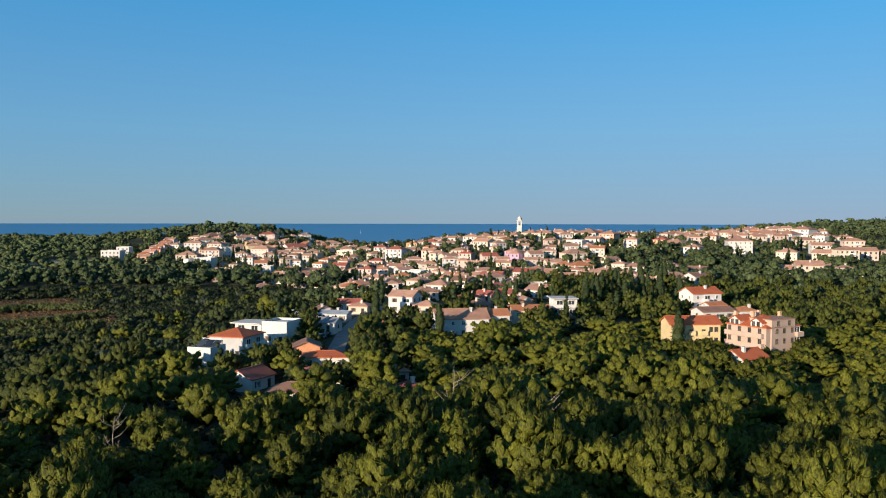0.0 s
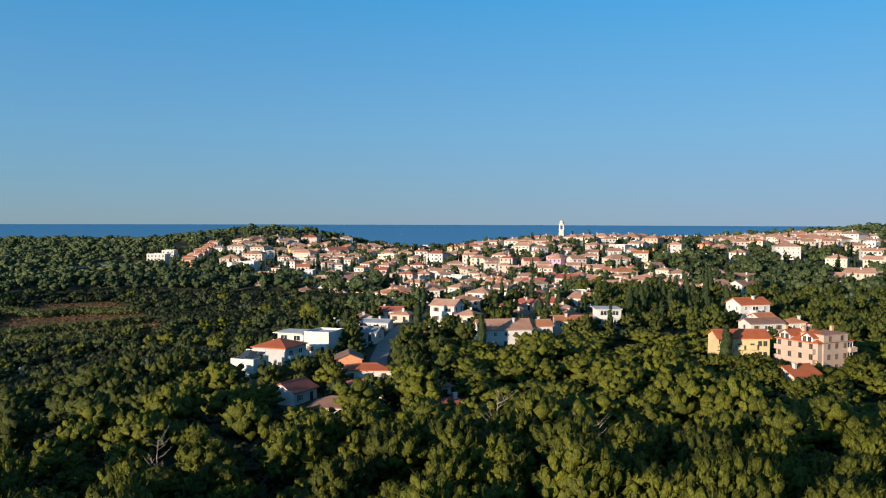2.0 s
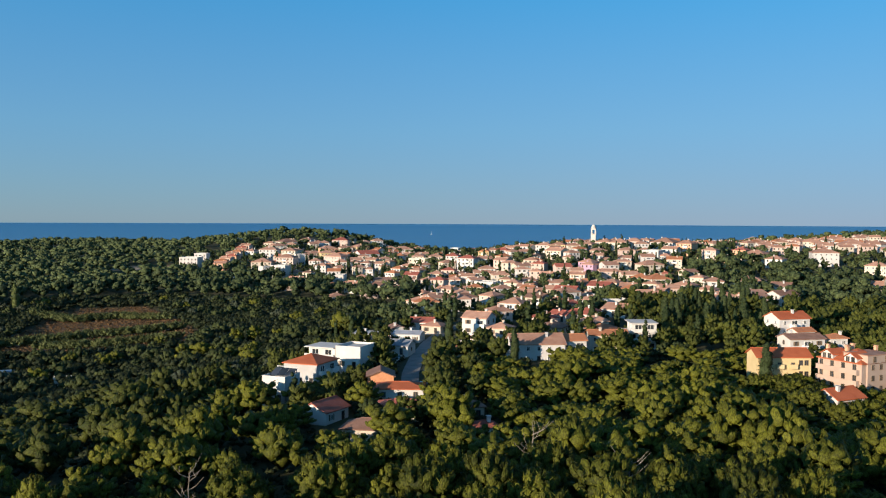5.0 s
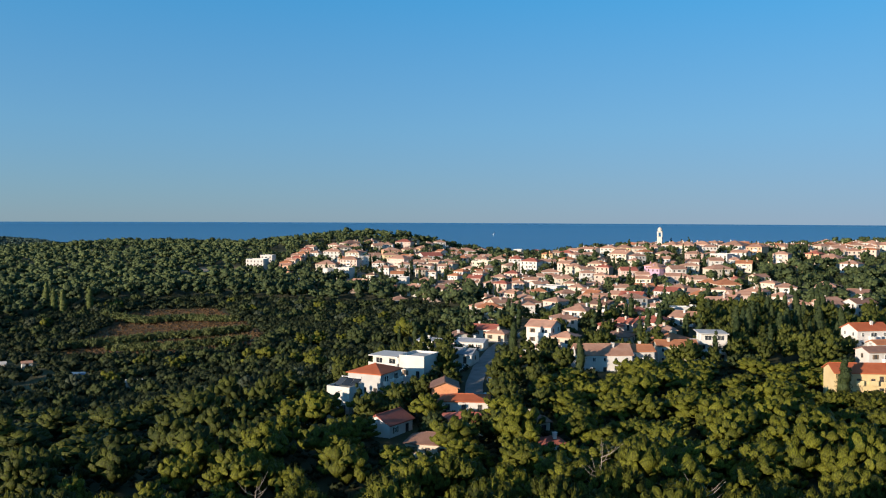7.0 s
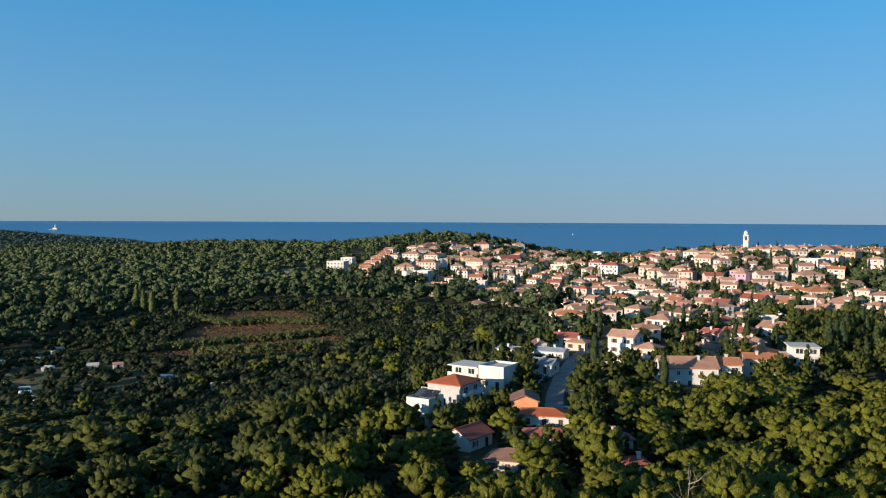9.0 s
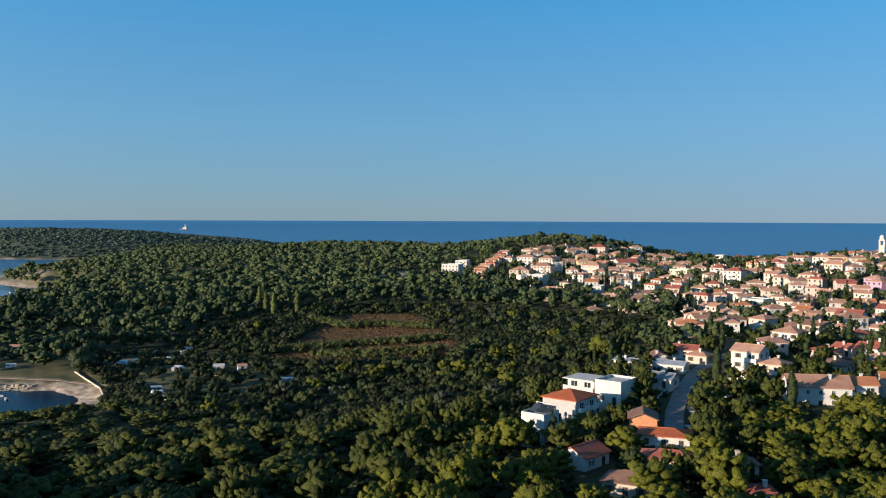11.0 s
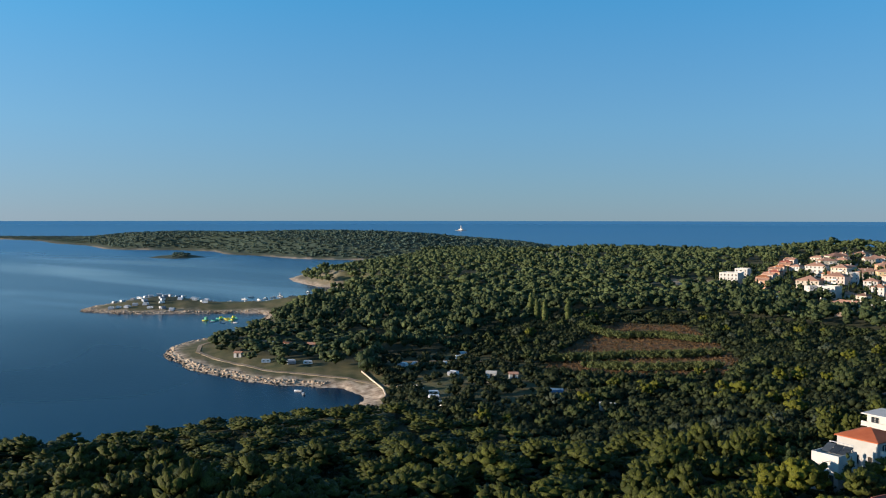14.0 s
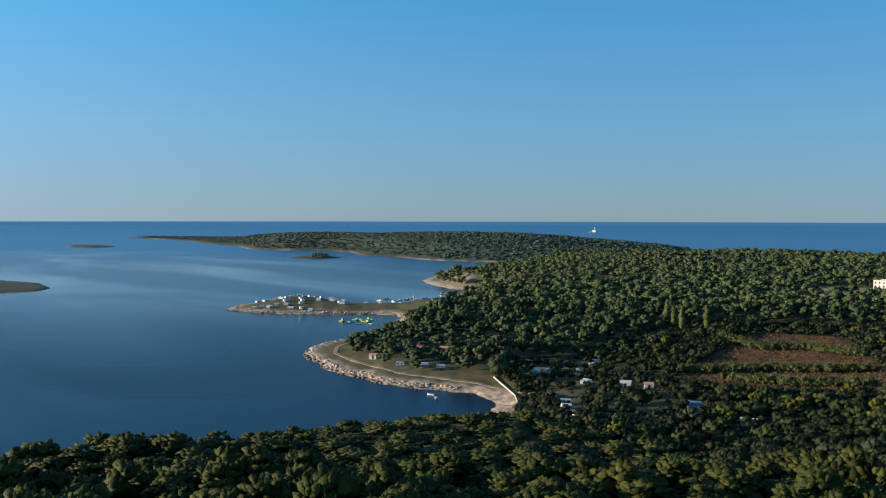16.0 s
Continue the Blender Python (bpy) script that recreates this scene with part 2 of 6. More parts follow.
WET_ROCK = surface("wet_shore_rock", (0.05, 0.042, 0.034), (0.15, 0.12, 0.09), size=1.5, rough=0.6, bump=0.9, fine=0.4)
CARAVAN = surface("caravan_shell", (0.66, 0.66, 0.66), (0.82, 0.82, 0.81), size=2, rough=0.35, bump=0, spec=0.5, vary=0.15)
CANVAS = surface("grey_canvas", (0.25, 0.27, 0.30), (0.42, 0.45, 0.50), size=1, rough=0.9, bump=0.3, vary=0.4)
BLUE = surface("blue_tarpaulin", (0.05, 0.11, 0.19), (0.09, 0.17, 0.26), size=1, rough=0.5, bump=0.2)
RUBBER = surface("black_rubber", (0.02, 0.02, 0.02), (0.04, 0.04, 0.04), size=0.5, rough=0.8, bump=0)
TIMBER = surface("weathered_wood", (0.20, 0.13, 0.08), (0.36, 0.25, 0.16), size=0.8, rough=0.85, bump=0.4)


# ---- building helpers ----
def mesh_of(name, verts, faces, mats):
    me = bpy.data.meshes.new(name)
    me.from_pydata([tuple(v) for v in verts], [], [tuple(f) for f in faces])
    for m in mats if isinstance(mats, (list, tuple)) else [mats]:
        me.materials.append(m)
    return me


def mesh_arrays(name, verts, tris, mat, normals=None):
    """A triangle mesh from number arrays, quickly."""
    me = bpy.data.meshes.new(name)
    nv, nt = len(verts), len(tris)
    me.vertices.add(nv)
    me.vertices.foreach_set("co", np.ascontiguousarray(verts, dtype=np.float32).ravel())
    me.loops.add(nt * 3)
    me.loops.foreach_set("vertex_index", np.ascontiguousarray(tris, dtype=np.int32).ravel())
    me.polygons.add(nt)
    me.polygons.foreach_set("loop_start", np.arange(0, nt * 3, 3, dtype=np.int32))
    me.materials.append(mat)
    me.update(calc_edges=True)
    if normals is None:
        me.shade_flat()
    else:                                      # leaves take the shading of the bough that they cover
        me.shade_smooth()
        soft = np.ascontiguousarray(normals, dtype=np.float32)
        me.attributes.new("custom_normal", "FLOAT_VECTOR", "POINT").data.foreach_set("vector", soft.ravel())
    return me


def part(name, me, parent, label=""):
    """Links a mesh as one part under a thing."""
    ob = new(name, me)
    ob.parent = parent
    return tagged(ob, label)


def thing(name, m, label, category, group="", kind=""):
    """An Empty at a thing's base that carries its parts."""
    ob = new(name)
    ob.empty_display_size = 0.5
    ob.matrix_world = m
    return tagged(ob, label, category, group, kind)


def box(x0, y0, z0, x1, y1, z1):
    v = [(x0, y0, z0), (x1, y0, z0), (x1, y1, z0), (x0, y1, z0), (x0, y0, z1), (x1, y0, z1), (x1, y1, z1), (x0, y1, z1)]
    return v, [(3, 2, 1, 0), (4, 5, 6, 7), (0, 1, 5, 4), (1, 2, 6, 5), (2, 3, 7, 6), (3, 0, 4, 7)]


def joined(*solids):
    """Several (verts, faces) as one."""
    verts, faces = [], []
    for v, f in solids:
        k = len(verts)
        verts += list(v)
        faces += [tuple(i + k for i in q) for q in f]
    return verts, faces


def tube(points, radii, sides=6):
    """A tapered tube along points."""
    verts, faces = [], []
    for i, (p, r) in enumerate(zip(points, radii)):
        p = Vector(p)
        a = Vector(points[max(i - 1, 0)])
        b = Vector(points[min(i + 1, len(points) - 1)])
        q = (b - a).to_track_quat("Z", "Y")
        for k in range(sides):
            t = 2 * math.pi * k / sides
            verts.append(p + q @ Vector((r * math.cos(t), r * math.sin(t), 0)))
    for i in range(len(points) - 1):
        for k in range(sides):
            j = (k + 1) % sides
            faces.append((i * sides + k, i * sides + j, (i + 1) * sides + j, (i + 1) * sides + k))
    faces.append(tuple(range(sides))[::-1])
    faces.append(tuple((len(points) - 1) * sides + k for k in range(sides)))
    return verts, faces


def ground_z(x, y):
    return float(height(np.array([x]), np.array([y]))[0])

# ---- lie of the land ----
# hills as (x, y, spread, height) over a base of 4 m above the sea
HILLS_NEAR = [
    (0, 100, 160, 6.8), (-60, 215, 110, -0.8), (120, 300, 160, -2.4), (300, 150, 300, -5.8),
    (60, 720, 170, 5.6), (-220, 960, 170, 14.3), (-470, 900, 220, 24.6), (400, 900, 260, 15.8),
    (-250, 420, 150, -4.7), (-380, 300, 160, -1.9), (0, 480, 150, -1.9), (-900, 1250, 400, 6.0),
    (-1700, 1500, 420, 4.9), (-2700, 1400, 500, 4.1), (600, 500, 400, 32.0), (0, -300, 400, 17.2),
]
HILLS_FAR = [
    (-700, 1650, 300, 0.6), (-1000, 1450, 120, -11.5), (-620, 1200, 150, 10.4), (-206, 980, 80, 19.7),
    (64, 726, 80, 12.0), (-1632, 1321, 160, 12.9), (-454, 891, 110, -10.2), (200, 1200, 300, 3.9),
    (-45, 225, 50, 2.5), (-130, 770, 130, 0.5), (-145, 275, 60, -6.7), (-120, 950, 90, -14.9),
    (50, 270, 90, -2.2), (200, 480, 120, 4.7), (700, 1000, 300, 20.0), (800, 0, 300, 8.5),
    (-1350, 1450, 220, 29.0), (-2050, 1380, 250, 25.0), (0, 350, 90, 13.4), (400, 520, 150, -5.2),
]
# shoreline, from the open coast round the headland, the spit and the bay
COAST_NEAR = [
    (-420, -2500), (-330, -700), (-300, 0), (-290, 90), (-272, 190), (-254, 262), (-264, 277), (-279, 288), (-292, 291),
    (-302, 286), (-318, 278), (-334, 275), (-359, 274), (-386, 276), (-416, 284), (-441, 293), (-462, 314),
    (-473, 341), (-485, 380), (-505, 410), (-530, 440), (-553, 463), (-572, 463), (-591, 448), (-616, 420),
    (-648, 391), (-686, 379), (-703, 386), (-719, 409), (-744, 454), (-735, 496), (-683, 499), (-643, 487),
    (-622, 508), (-618, 548), (-622, 590), (-660, 650), (-705, 686), (-726, 677), (-798, 707), (-846, 737),
    (-891, 798), (-923, 870),
]
COAST_FAR = [
    (-960, 980), (-1000, 1090), (-1057, 1140), (-1126, 1117), (-1232, 1087), (-1380, 1122), (-1487, 1120), (-1620, 1190),
    (-1753, 1180), (-1861, 1109), (-1952, 1115), (-2200, 1210), (-2447, 1242), (-2700, 1330), (-2954, 1346), (-3285, 1327),
    (-3200, 1450), (-2800, 1560), (-2300, 1750), (-1800, 1900), (-1400, 2010), (-1225, 1990), (-1130, 1850), (-950, 1640),
    (-700, 1500), (-300, 1420), (200, 1480), (700, 1600), (1500, 1700), (3500, 1500), (3500, -2500),
]
ISLAND_A = [(-1005, 268), (-998, 314), (-1030, 340), (-1119, 355), (-1200, 330), (-1230, 250), (-1150, 200), (-1060, 220)]
ISLAND_B = [(-2358, 812), (-2239, 827), (-2316, 930), (-2492, 936), (-2510, 864)]
ISLET = [(-1478, 934), (-1411, 942), (-1405, 1014), (-1533, 1065), (-1525, 999)]
LANDS = [COAST_NEAR + COAST_FAR, ISLAND_A, ISLAND_B, ISLET]


def poly_distance(x, y, poly):
    """Distance to the outline, positive inside."""
    best = np.full(x.shape, 1e18)
    inside = np.zeros(x.shape, bool)
    for (ax, ay), (bx, by) in zip(poly, poly[1:] + poly[:1]):
        dx, dy = bx - ax, by - ay
        s = np.clip(((x - ax) * dx + (y - ay) * dy) / (dx * dx + dy * dy), 0, 1)
        best = np.minimum(best, (x - ax - s * dx) ** 2 + (y - ay - s * dy) ** 2)
        cross = (ay > y) != (by > y)
        if ay != by:
            inside ^= cross & (x < (bx - ax) * (y - ay) / (by - ay) + ax)
    return np.where(inside, 1, -1) * np.sqrt(best)


def wobble(x, y, size):
    """A cheap smooth ripple between -1 and 1."""
    a, b = x / size, y / size
    return (np.sin(a * 1.3 + 0.7 * np.sin(b * 1.9)) + np.sin(b * 1.7 + 1.1 * np.sin(a * 1.1 + 2)) + np.sin((a + b) * 2.3)) / 3


def ramp(v, lo, hi):
    s = np.clip((v - lo) / (hi - lo), 0, 1)
    return s * s * (3 - 2 * s)


def coast(x, y):
    """Metres from the shore, positive on land."""
    return np.max([poly_distance(x, y, p) for p in LANDS], axis=0) + 2.5 * wobble(x, y, 9)


def height(x, y):
    """The ground's height over the sea."""
    x, y = np.asarray(x, float), np.asarray(y, float)
    c = coast(x, y)
    h = np.full(x.shape, 4.0)
    for hx, hy, s, a in HILLS_NEAR + HILLS_FAR:
        h += a * np.exp(-((x - hx) ** 2 + (y - hy) ** 2) / (2 * s * s))
    h = np.maximum(h, 2.5)
    shore = 1.6 * ramp(c, -2, 7)
    near = np.where(np.hypot(x + 360, y - 330) < 600, 45.0, 110.0)
    up = shore + (h - 1.6) * ramp(c, 4, near)
    low = (up <= 4.2) & (c < 60)
    return np.where(c > 0, up, np.maximum(-6, c * 0.12)) + np.where(low, 0.25 * wobble(x, y, 4.0) * ramp(c, 0, 4), 0.0)

# ---- ground sheet ----
def strip_mask(x, y, line, half, soft=1.0):
    """1 on a band along a line, 0 off it."""
    best = np.full(x.shape, 1e18)
    for (ax, ay), (bx, by) in zip(line, line[1:]):
        dx, dy = bx - ax, by - ay
        s = np.clip(((x - ax) * dx + (y - ay) * dy) / (dx * dx + dy * dy), 0, 1)
        best = np.minimum(best, (x - ax - s * dx) ** 2 + (y - ay - s * dy) ** 2)
    return 1 - ramp(np.sqrt(best), half - soft, half + soft)


def inside(x, y, poly, soft=3.0):
    return ramp(poly_distance(x, y, poly), -soft, soft)


FIELD = [(-231, 368), (-250, 404), (-262, 462), (-279, 484), (-275, 523), (-231, 533), (-192, 485), (-150, 410), (-148, 376), (-196, 357)]
CAMP = [(-262, 285), (-215, 262), (-185, 285), (-190, 330), (-235, 375), (-300, 385), (-330, 350), (-300, 318)]
SCRUBLAND = [(-245, 258), (-150, 240), (-90, 240), (-74, 272), (-72, 330), (-64, 400), (-58, 470), (-95, 535), (-130, 545), (-230, 575), (-320, 550), (-335, 470), (-320, 400), (-300, 385), (-325, 350), (-300, 318), (-262, 290)]
MEADOW = [(-94, 452), (-62, 438), (-34, 418), (-29, 425), (-54, 458), (-86, 468)]
CLEARING = [(-735, 1010), (-700, 1000), (-590, 935), (-560, 960), (-600, 1020), (-700, 1090)]
BARE_POINT = [(-720, 672), (-800, 702), (-850, 735), (-896, 800), (-850, 815), (-790, 780), (-735, 720)]
YARD = [(-340, 700), (-290, 690), (-255, 715), (-285, 725), (-325, 722)]
STREET = [(-25, 205), (-28, 226), (-30, 245), (-31, 270), (-30, 300), (-26, 325), (-12, 350), (10, 385)]
TRACK = [(-250, 292), (-262, 300), (-300, 301), (-340, 290), (-385, 293), (-420, 302), (-440, 318), (-445, 338), (-430, 350)]
CAMP_ROAD = [(-312, 329), (-293, 349), (-282, 361), (-262, 372)]

radii = [12.0]
while radii[-1] < 4930:
    radii.append(radii[-1] * 1.016 + 0.3)
radii = np.array(radii)
turns = np.radians(np.concatenate([np.arange(-38, 86, 0.24), np.arange(86, 322, 4.0)]))
rr, aa = np.meshgrid(radii, turns, indexing="ij")
gx, gy = -np.sin(aa) * rr, np.cos(aa) * rr
gz, gc = height(gx, gy), coast(gx, gy)
ni, nj = rr.shape
verts = np.stack([gx, gy, gz], -1).reshape(-1, 3)
idx = np.arange(ni * nj).reshape(ni, nj)
a, b = idx[:-1, :], idx[1:, :]
a2, b2 = np.roll(a, -1, 1), np.roll(b, -1, 1)
quads = np.stack([a, b, b2, a2], -1).reshape(-1, 4)
quads = quads[(gc.ravel()[quads] > -45).any(1)]
# close the middle
hub = len(verts)
verts = np.vstack([verts, [[0, 0, float(height(np.array([0.0]), np.array([0.0]))[0])]]])
fan = np.stack([np.full(nj, hub), idx[0], np.roll(idx[0], -1)], -1)
tris = np.vstack([quads[:, [0, 1, 2]], quads[:, [0, 2, 3]], fan])

shore_m = np.append(((1 - ramp(gc + 2 * wobble(gx, gy, 3), 5, 11)) * np.where(((gx < -985) & (gy < 420)) | ((gx < -1390) & (gx > -1550) & (gy < 1075)), 0.12, 1.0)).ravel(), 0)
field_m = np.append(inside(gx, gy, FIELD).ravel(), 0)
path_m = np.append(np.maximum.reduce([0.4 * inside(gx, gy, BARE_POINT, 8), 0.8 * inside(gx, gy, CLEARING, 15), 0.7 * inside(gx, gy, YARD, 4), 0.55 * inside(gx, gy, MEADOW, 3)]).ravel(), 0)
far_land = gx < -1000
shore_m[:-1] *= np.where(far_land, np.clip(0.25 + 1.1 * wobble(gx, gy, 90), 0.05, 1.0), 1.0).ravel()
# Far land, tinted blue-green to match the hazed woods on it.
maquis_haze_m = np.append((ramp(-gx, 980, 1060) * ramp(gc, 2, 10)).ravel(), 0)
open_m = np.append(np.maximum.reduce([(1 - ramp(gc, 30, 45)) * np.where(gx < -1000, 0.15, 1.0), inside(gx, gy, CAMP, 8), inside(gx, gy, MEADOW, 4)]).ravel(), 0)


def ground_material():
    m = surface("ground", (0.028, 0.034, 0.013), (0.070, 0.068, 0.030), size=7, rough=0.95, bump=0.6, fine=0.6)
    n, l = m.node_tree.nodes, m.node_tree.links
    b = n["Principled BSDF"]
    base = b.inputs["Base Color"].links[0].from_socket
    for name, low, high, size in (("maquis_haze", (0.024, 0.042, 0.028), (0.062, 0.088, 0.058), 25.0), ("open", (0.055, 0.064, 0.024), (0.130, 0.112, 0.054), 9.0), ("field", (0.070, 0.054, 0.022), (0.205, 0.100, 0.042), 9.0),
                                  ("path", (0.30, 0.24, 0.17), (0.44, 0.37, 0.28), 2.0), ("shore", (0.23, 0.16, 0.11), (0.62, 0.50, 0.37), 3.0)):
        at = n.new("ShaderNodeAttribute")
        at.attribute_name = name
        tex, geo = n.new("ShaderNodeTexNoise"), n.new("ShaderNodeNewGeometry")
        tex.inputs["Scale"].default_value, tex.inputs["Detail"].default_value = 1 / size, 6
        l.new(geo.outputs["Position"], tex.inputs["Vector"])
        span = n.new("ShaderNodeMapRange")
        span.inputs["From Min"].default_value, span.inputs["From Max"].default_value = 0.35, 0.65
        l.new(tex.outputs["Fac"], span.inputs["Value"])
        tone, mix = n.new("ShaderNodeMix"), n.new("ShaderNodeMix")
        tone.data_type = mix.data_type = "RGBA"
        tone.inputs["A"].default_value, tone.inputs["B"].default_value = (*low, 1), (*high, 1)
        l.new(span.outputs[0], tone.inputs["Factor"])
        l.new(at.outputs["Fac"], mix.inputs["Factor"])
        l.new(base, mix.inputs["A"])
        l.new(tone.outputs["Result"], mix.inputs["B"])
        base = mix.outputs["Result"]
    l.new(base, b.inputs["Base Color"])
    return m


land = mesh_arrays("ground", verts, tris, ground_material())
for name, values in (("shore", shore_m), ("field", field_m), ("path", path_m), ("open", open_m), ("maquis_haze", maquis_haze_m)):
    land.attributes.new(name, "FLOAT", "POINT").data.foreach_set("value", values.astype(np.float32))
land.polygons.foreach_set("use_smooth", np.ones(len(land.polygons), dtype=bool))
tagged(new("ground", land), "dry Mediterranean ground with scrub, tilled earth and pale shore rock", "ground", kind="structure")

# ---- sea ----
sea_r = np.concatenate([np.linspace(0, 3300, 34), np.linspace(3360, 4940, 40)])
sea_a = np.radians(np.arange(0, 360, 3))
sr, sa = np.meshgrid(sea_r[1:], sea_a, indexing="ij")
# the sheet lifts far out, where it meets the horizon
sz = 36 * np.clip((sr - 3300) / 1640, 0, 1) ** 2
sv = np.vstack([np.stack([-np.sin(sa) * sr, np.cos(sa) * sr, sz], -1).reshape(-1, 3), [[0, 0, 0]]])
ni, nj = sr.shape
idx = np.arange(ni * nj).reshape(ni, nj)
a, b = idx[:-1], idx[1:]
q = np.stack([a, b, np.roll(b, -1, 1), np.roll(a, -1, 1)], -1).reshape(-1, 4)
st = np.vstack([q[:, [0, 1, 2]], q[:, [0, 2, 3]], np.stack([np.full(nj, ni * nj), idx[0], np.roll(idx[0], -1)], -1)])


def sea_material():
    m = bpy.data.materials.new("sea_water")
    m.use_nodes = True
    n, l = m.node_tree.nodes, m.node_tree.links
    b = n["Principled BSDF"]
    geo = n.new("ShaderNodeNewGeometry")
    # long smooth slicks lying on the ruffled water
    stretch = n.new("ShaderNodeMapping")
    stretch.inputs["Rotation"].default_value[2] = radians(35)
    stretch.inputs["Scale"].default_value = (0.0016, 0.0048, 1)
    l.new(geo.outputs["Position"], stretch.inputs["Vector"])
    slick = n.new("ShaderNodeTexNoise")
    slick.inputs["Scale"].default_value, slick.inputs["Detail"].default_value = 1.0, 3
    slick.inputs["Distortion"].default_value = 0.6
    l.new(stretch.outputs[0], slick.inputs["Vector"])
    span = n.new("ShaderNodeMapRange")
    span.inputs["From Min"].default_value, span.inputs["From Max"].default_value = 0.46, 0.74
    l.new(slick.outputs["Fac"], span.inputs["Value"])
    # Base colour: dark in the bay, brighter outside, standing in for stronger sky reflection.
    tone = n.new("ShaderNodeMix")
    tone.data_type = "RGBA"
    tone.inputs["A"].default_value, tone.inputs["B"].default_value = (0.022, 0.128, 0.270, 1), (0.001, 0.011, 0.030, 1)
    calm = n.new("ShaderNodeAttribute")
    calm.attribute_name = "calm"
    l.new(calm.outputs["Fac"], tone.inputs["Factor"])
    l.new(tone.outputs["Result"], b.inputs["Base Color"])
    gloss = n.new("ShaderNodeMapRange")
    gloss.inputs["To Min"].default_value, gloss.inputs["To Max"].default_value = 0.22, 0.05
    l.new(span.outputs[0], gloss.inputs["Value"])
    still = n.new("ShaderNodeMix")
    still.inputs["A"].default_value = 0.32
    l.new(calm.outputs["Fac"], still.inputs["Factor"])
    l.new(gloss.outputs[0], still.inputs["B"])
    # a light breeze ruffles the water close to the near shore; its reflection is also cut to darken it
    breeze, stir, dull = n.new("ShaderNodeAttribute"), n.new("ShaderNodeMath"), n.new("ShaderNodeMapRange")
    breeze.attribute_name = "ruffle"
    stir.operation = "MULTIPLY_ADD"
    stir.inputs[1].default_value = 0.12
    l.new(breeze.outputs["Fac"], stir.inputs[0])
    l.new(still.outputs["Result"], stir.inputs[2])
    l.new(stir.outputs[0], b.inputs["Roughness"])
    dull.inputs["To Min"].default_value, dull.inputs["To Max"].default_value = 0.5, 0.13
    l.new(breeze.outputs["Fac"], dull.inputs["Value"])
    l.new(dull.outputs[0], b.inputs["Specular IOR Level"])
    b.inputs["IOR"].default_value = 1.33
    wave = n.new("ShaderNodeTexNoise")
    wave.inputs["Scale"].default_value, wave.inputs["Detail"].default_value = 0.35, 4
    l.new(geo.outputs["Position"], wave.inputs["Vector"])
    rise = n.new("ShaderNodeMapRange")
    rise.inputs["To Min"].default_value, rise.inputs["To Max"].default_value = 0.16, 0.03
    l.new(span.outputs[0], rise.inputs["Value"])
    bump = n.new("ShaderNodeBump")
    bump.inputs["Distance"].default_value = 0.6
    l.new(rise.outputs[0], bump.inputs["Strength"])
    l.new(wave.outputs["Fac"], bump.inputs["Height"])
    l.new(bump.outputs[0], b.inputs["Normal"])
    return m


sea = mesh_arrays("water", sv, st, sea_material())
# how sheltered the water lies: 1 in the bay, 0 on the open sea; it also picks the base colour
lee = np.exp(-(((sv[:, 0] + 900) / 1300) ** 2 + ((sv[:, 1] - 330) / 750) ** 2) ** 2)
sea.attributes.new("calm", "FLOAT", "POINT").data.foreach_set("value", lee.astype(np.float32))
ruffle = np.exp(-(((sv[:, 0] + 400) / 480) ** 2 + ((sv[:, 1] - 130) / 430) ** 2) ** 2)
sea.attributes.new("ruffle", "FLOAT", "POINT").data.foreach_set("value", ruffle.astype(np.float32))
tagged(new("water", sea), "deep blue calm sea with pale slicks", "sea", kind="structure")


# ---- roads ----
def ribbon(name, line, half, lift, mat, label):
    """A road laid over the ground."""
    pts = []
    for (ax, ay), (bx, by) in zip(line, line[1:]):
        k = max(2, int(math.hypot(bx - ax, by - ay) / 4))
        pts += [(ax + (bx - ax) * i / k, ay + (by - ay) * i / k) for i in range(k)]
    pts.append(line[-1])
    v, f = [], []
    for i, (x, y) in enumerate(pts):
        p, q = pts[max(i - 1, 0)], pts[min(i + 1, len(pts) - 1)]
        d = Vector((q[0] - p[0], q[1] - p[1])).normalized()
        z = ground_z(x, y) + lift
        for s in (-half, half):
            sx, sy = x - d.y * s, y + d.x * s
            v += [(sx, sy, max(z, ground_z(sx, sy) + lift)), (sx, sy, z - 1.5)]
    for i in range(len(pts) - 1):
        k = 4 * i
        f += [(k + 2, k + 6, k + 4, k)[::-1], (k, k + 4, k + 5, k + 1)[::-1], (k + 2, k + 3, k + 7, k + 6)[::-1]]
    ob = new(name, mesh_of(name, v, f, mat))
    return tagged(ob, label, "road" if name == "road" else "track", kind="structure")

# ---- houses ----
occupied = []                                   # (x, y, radius) kept free of trees


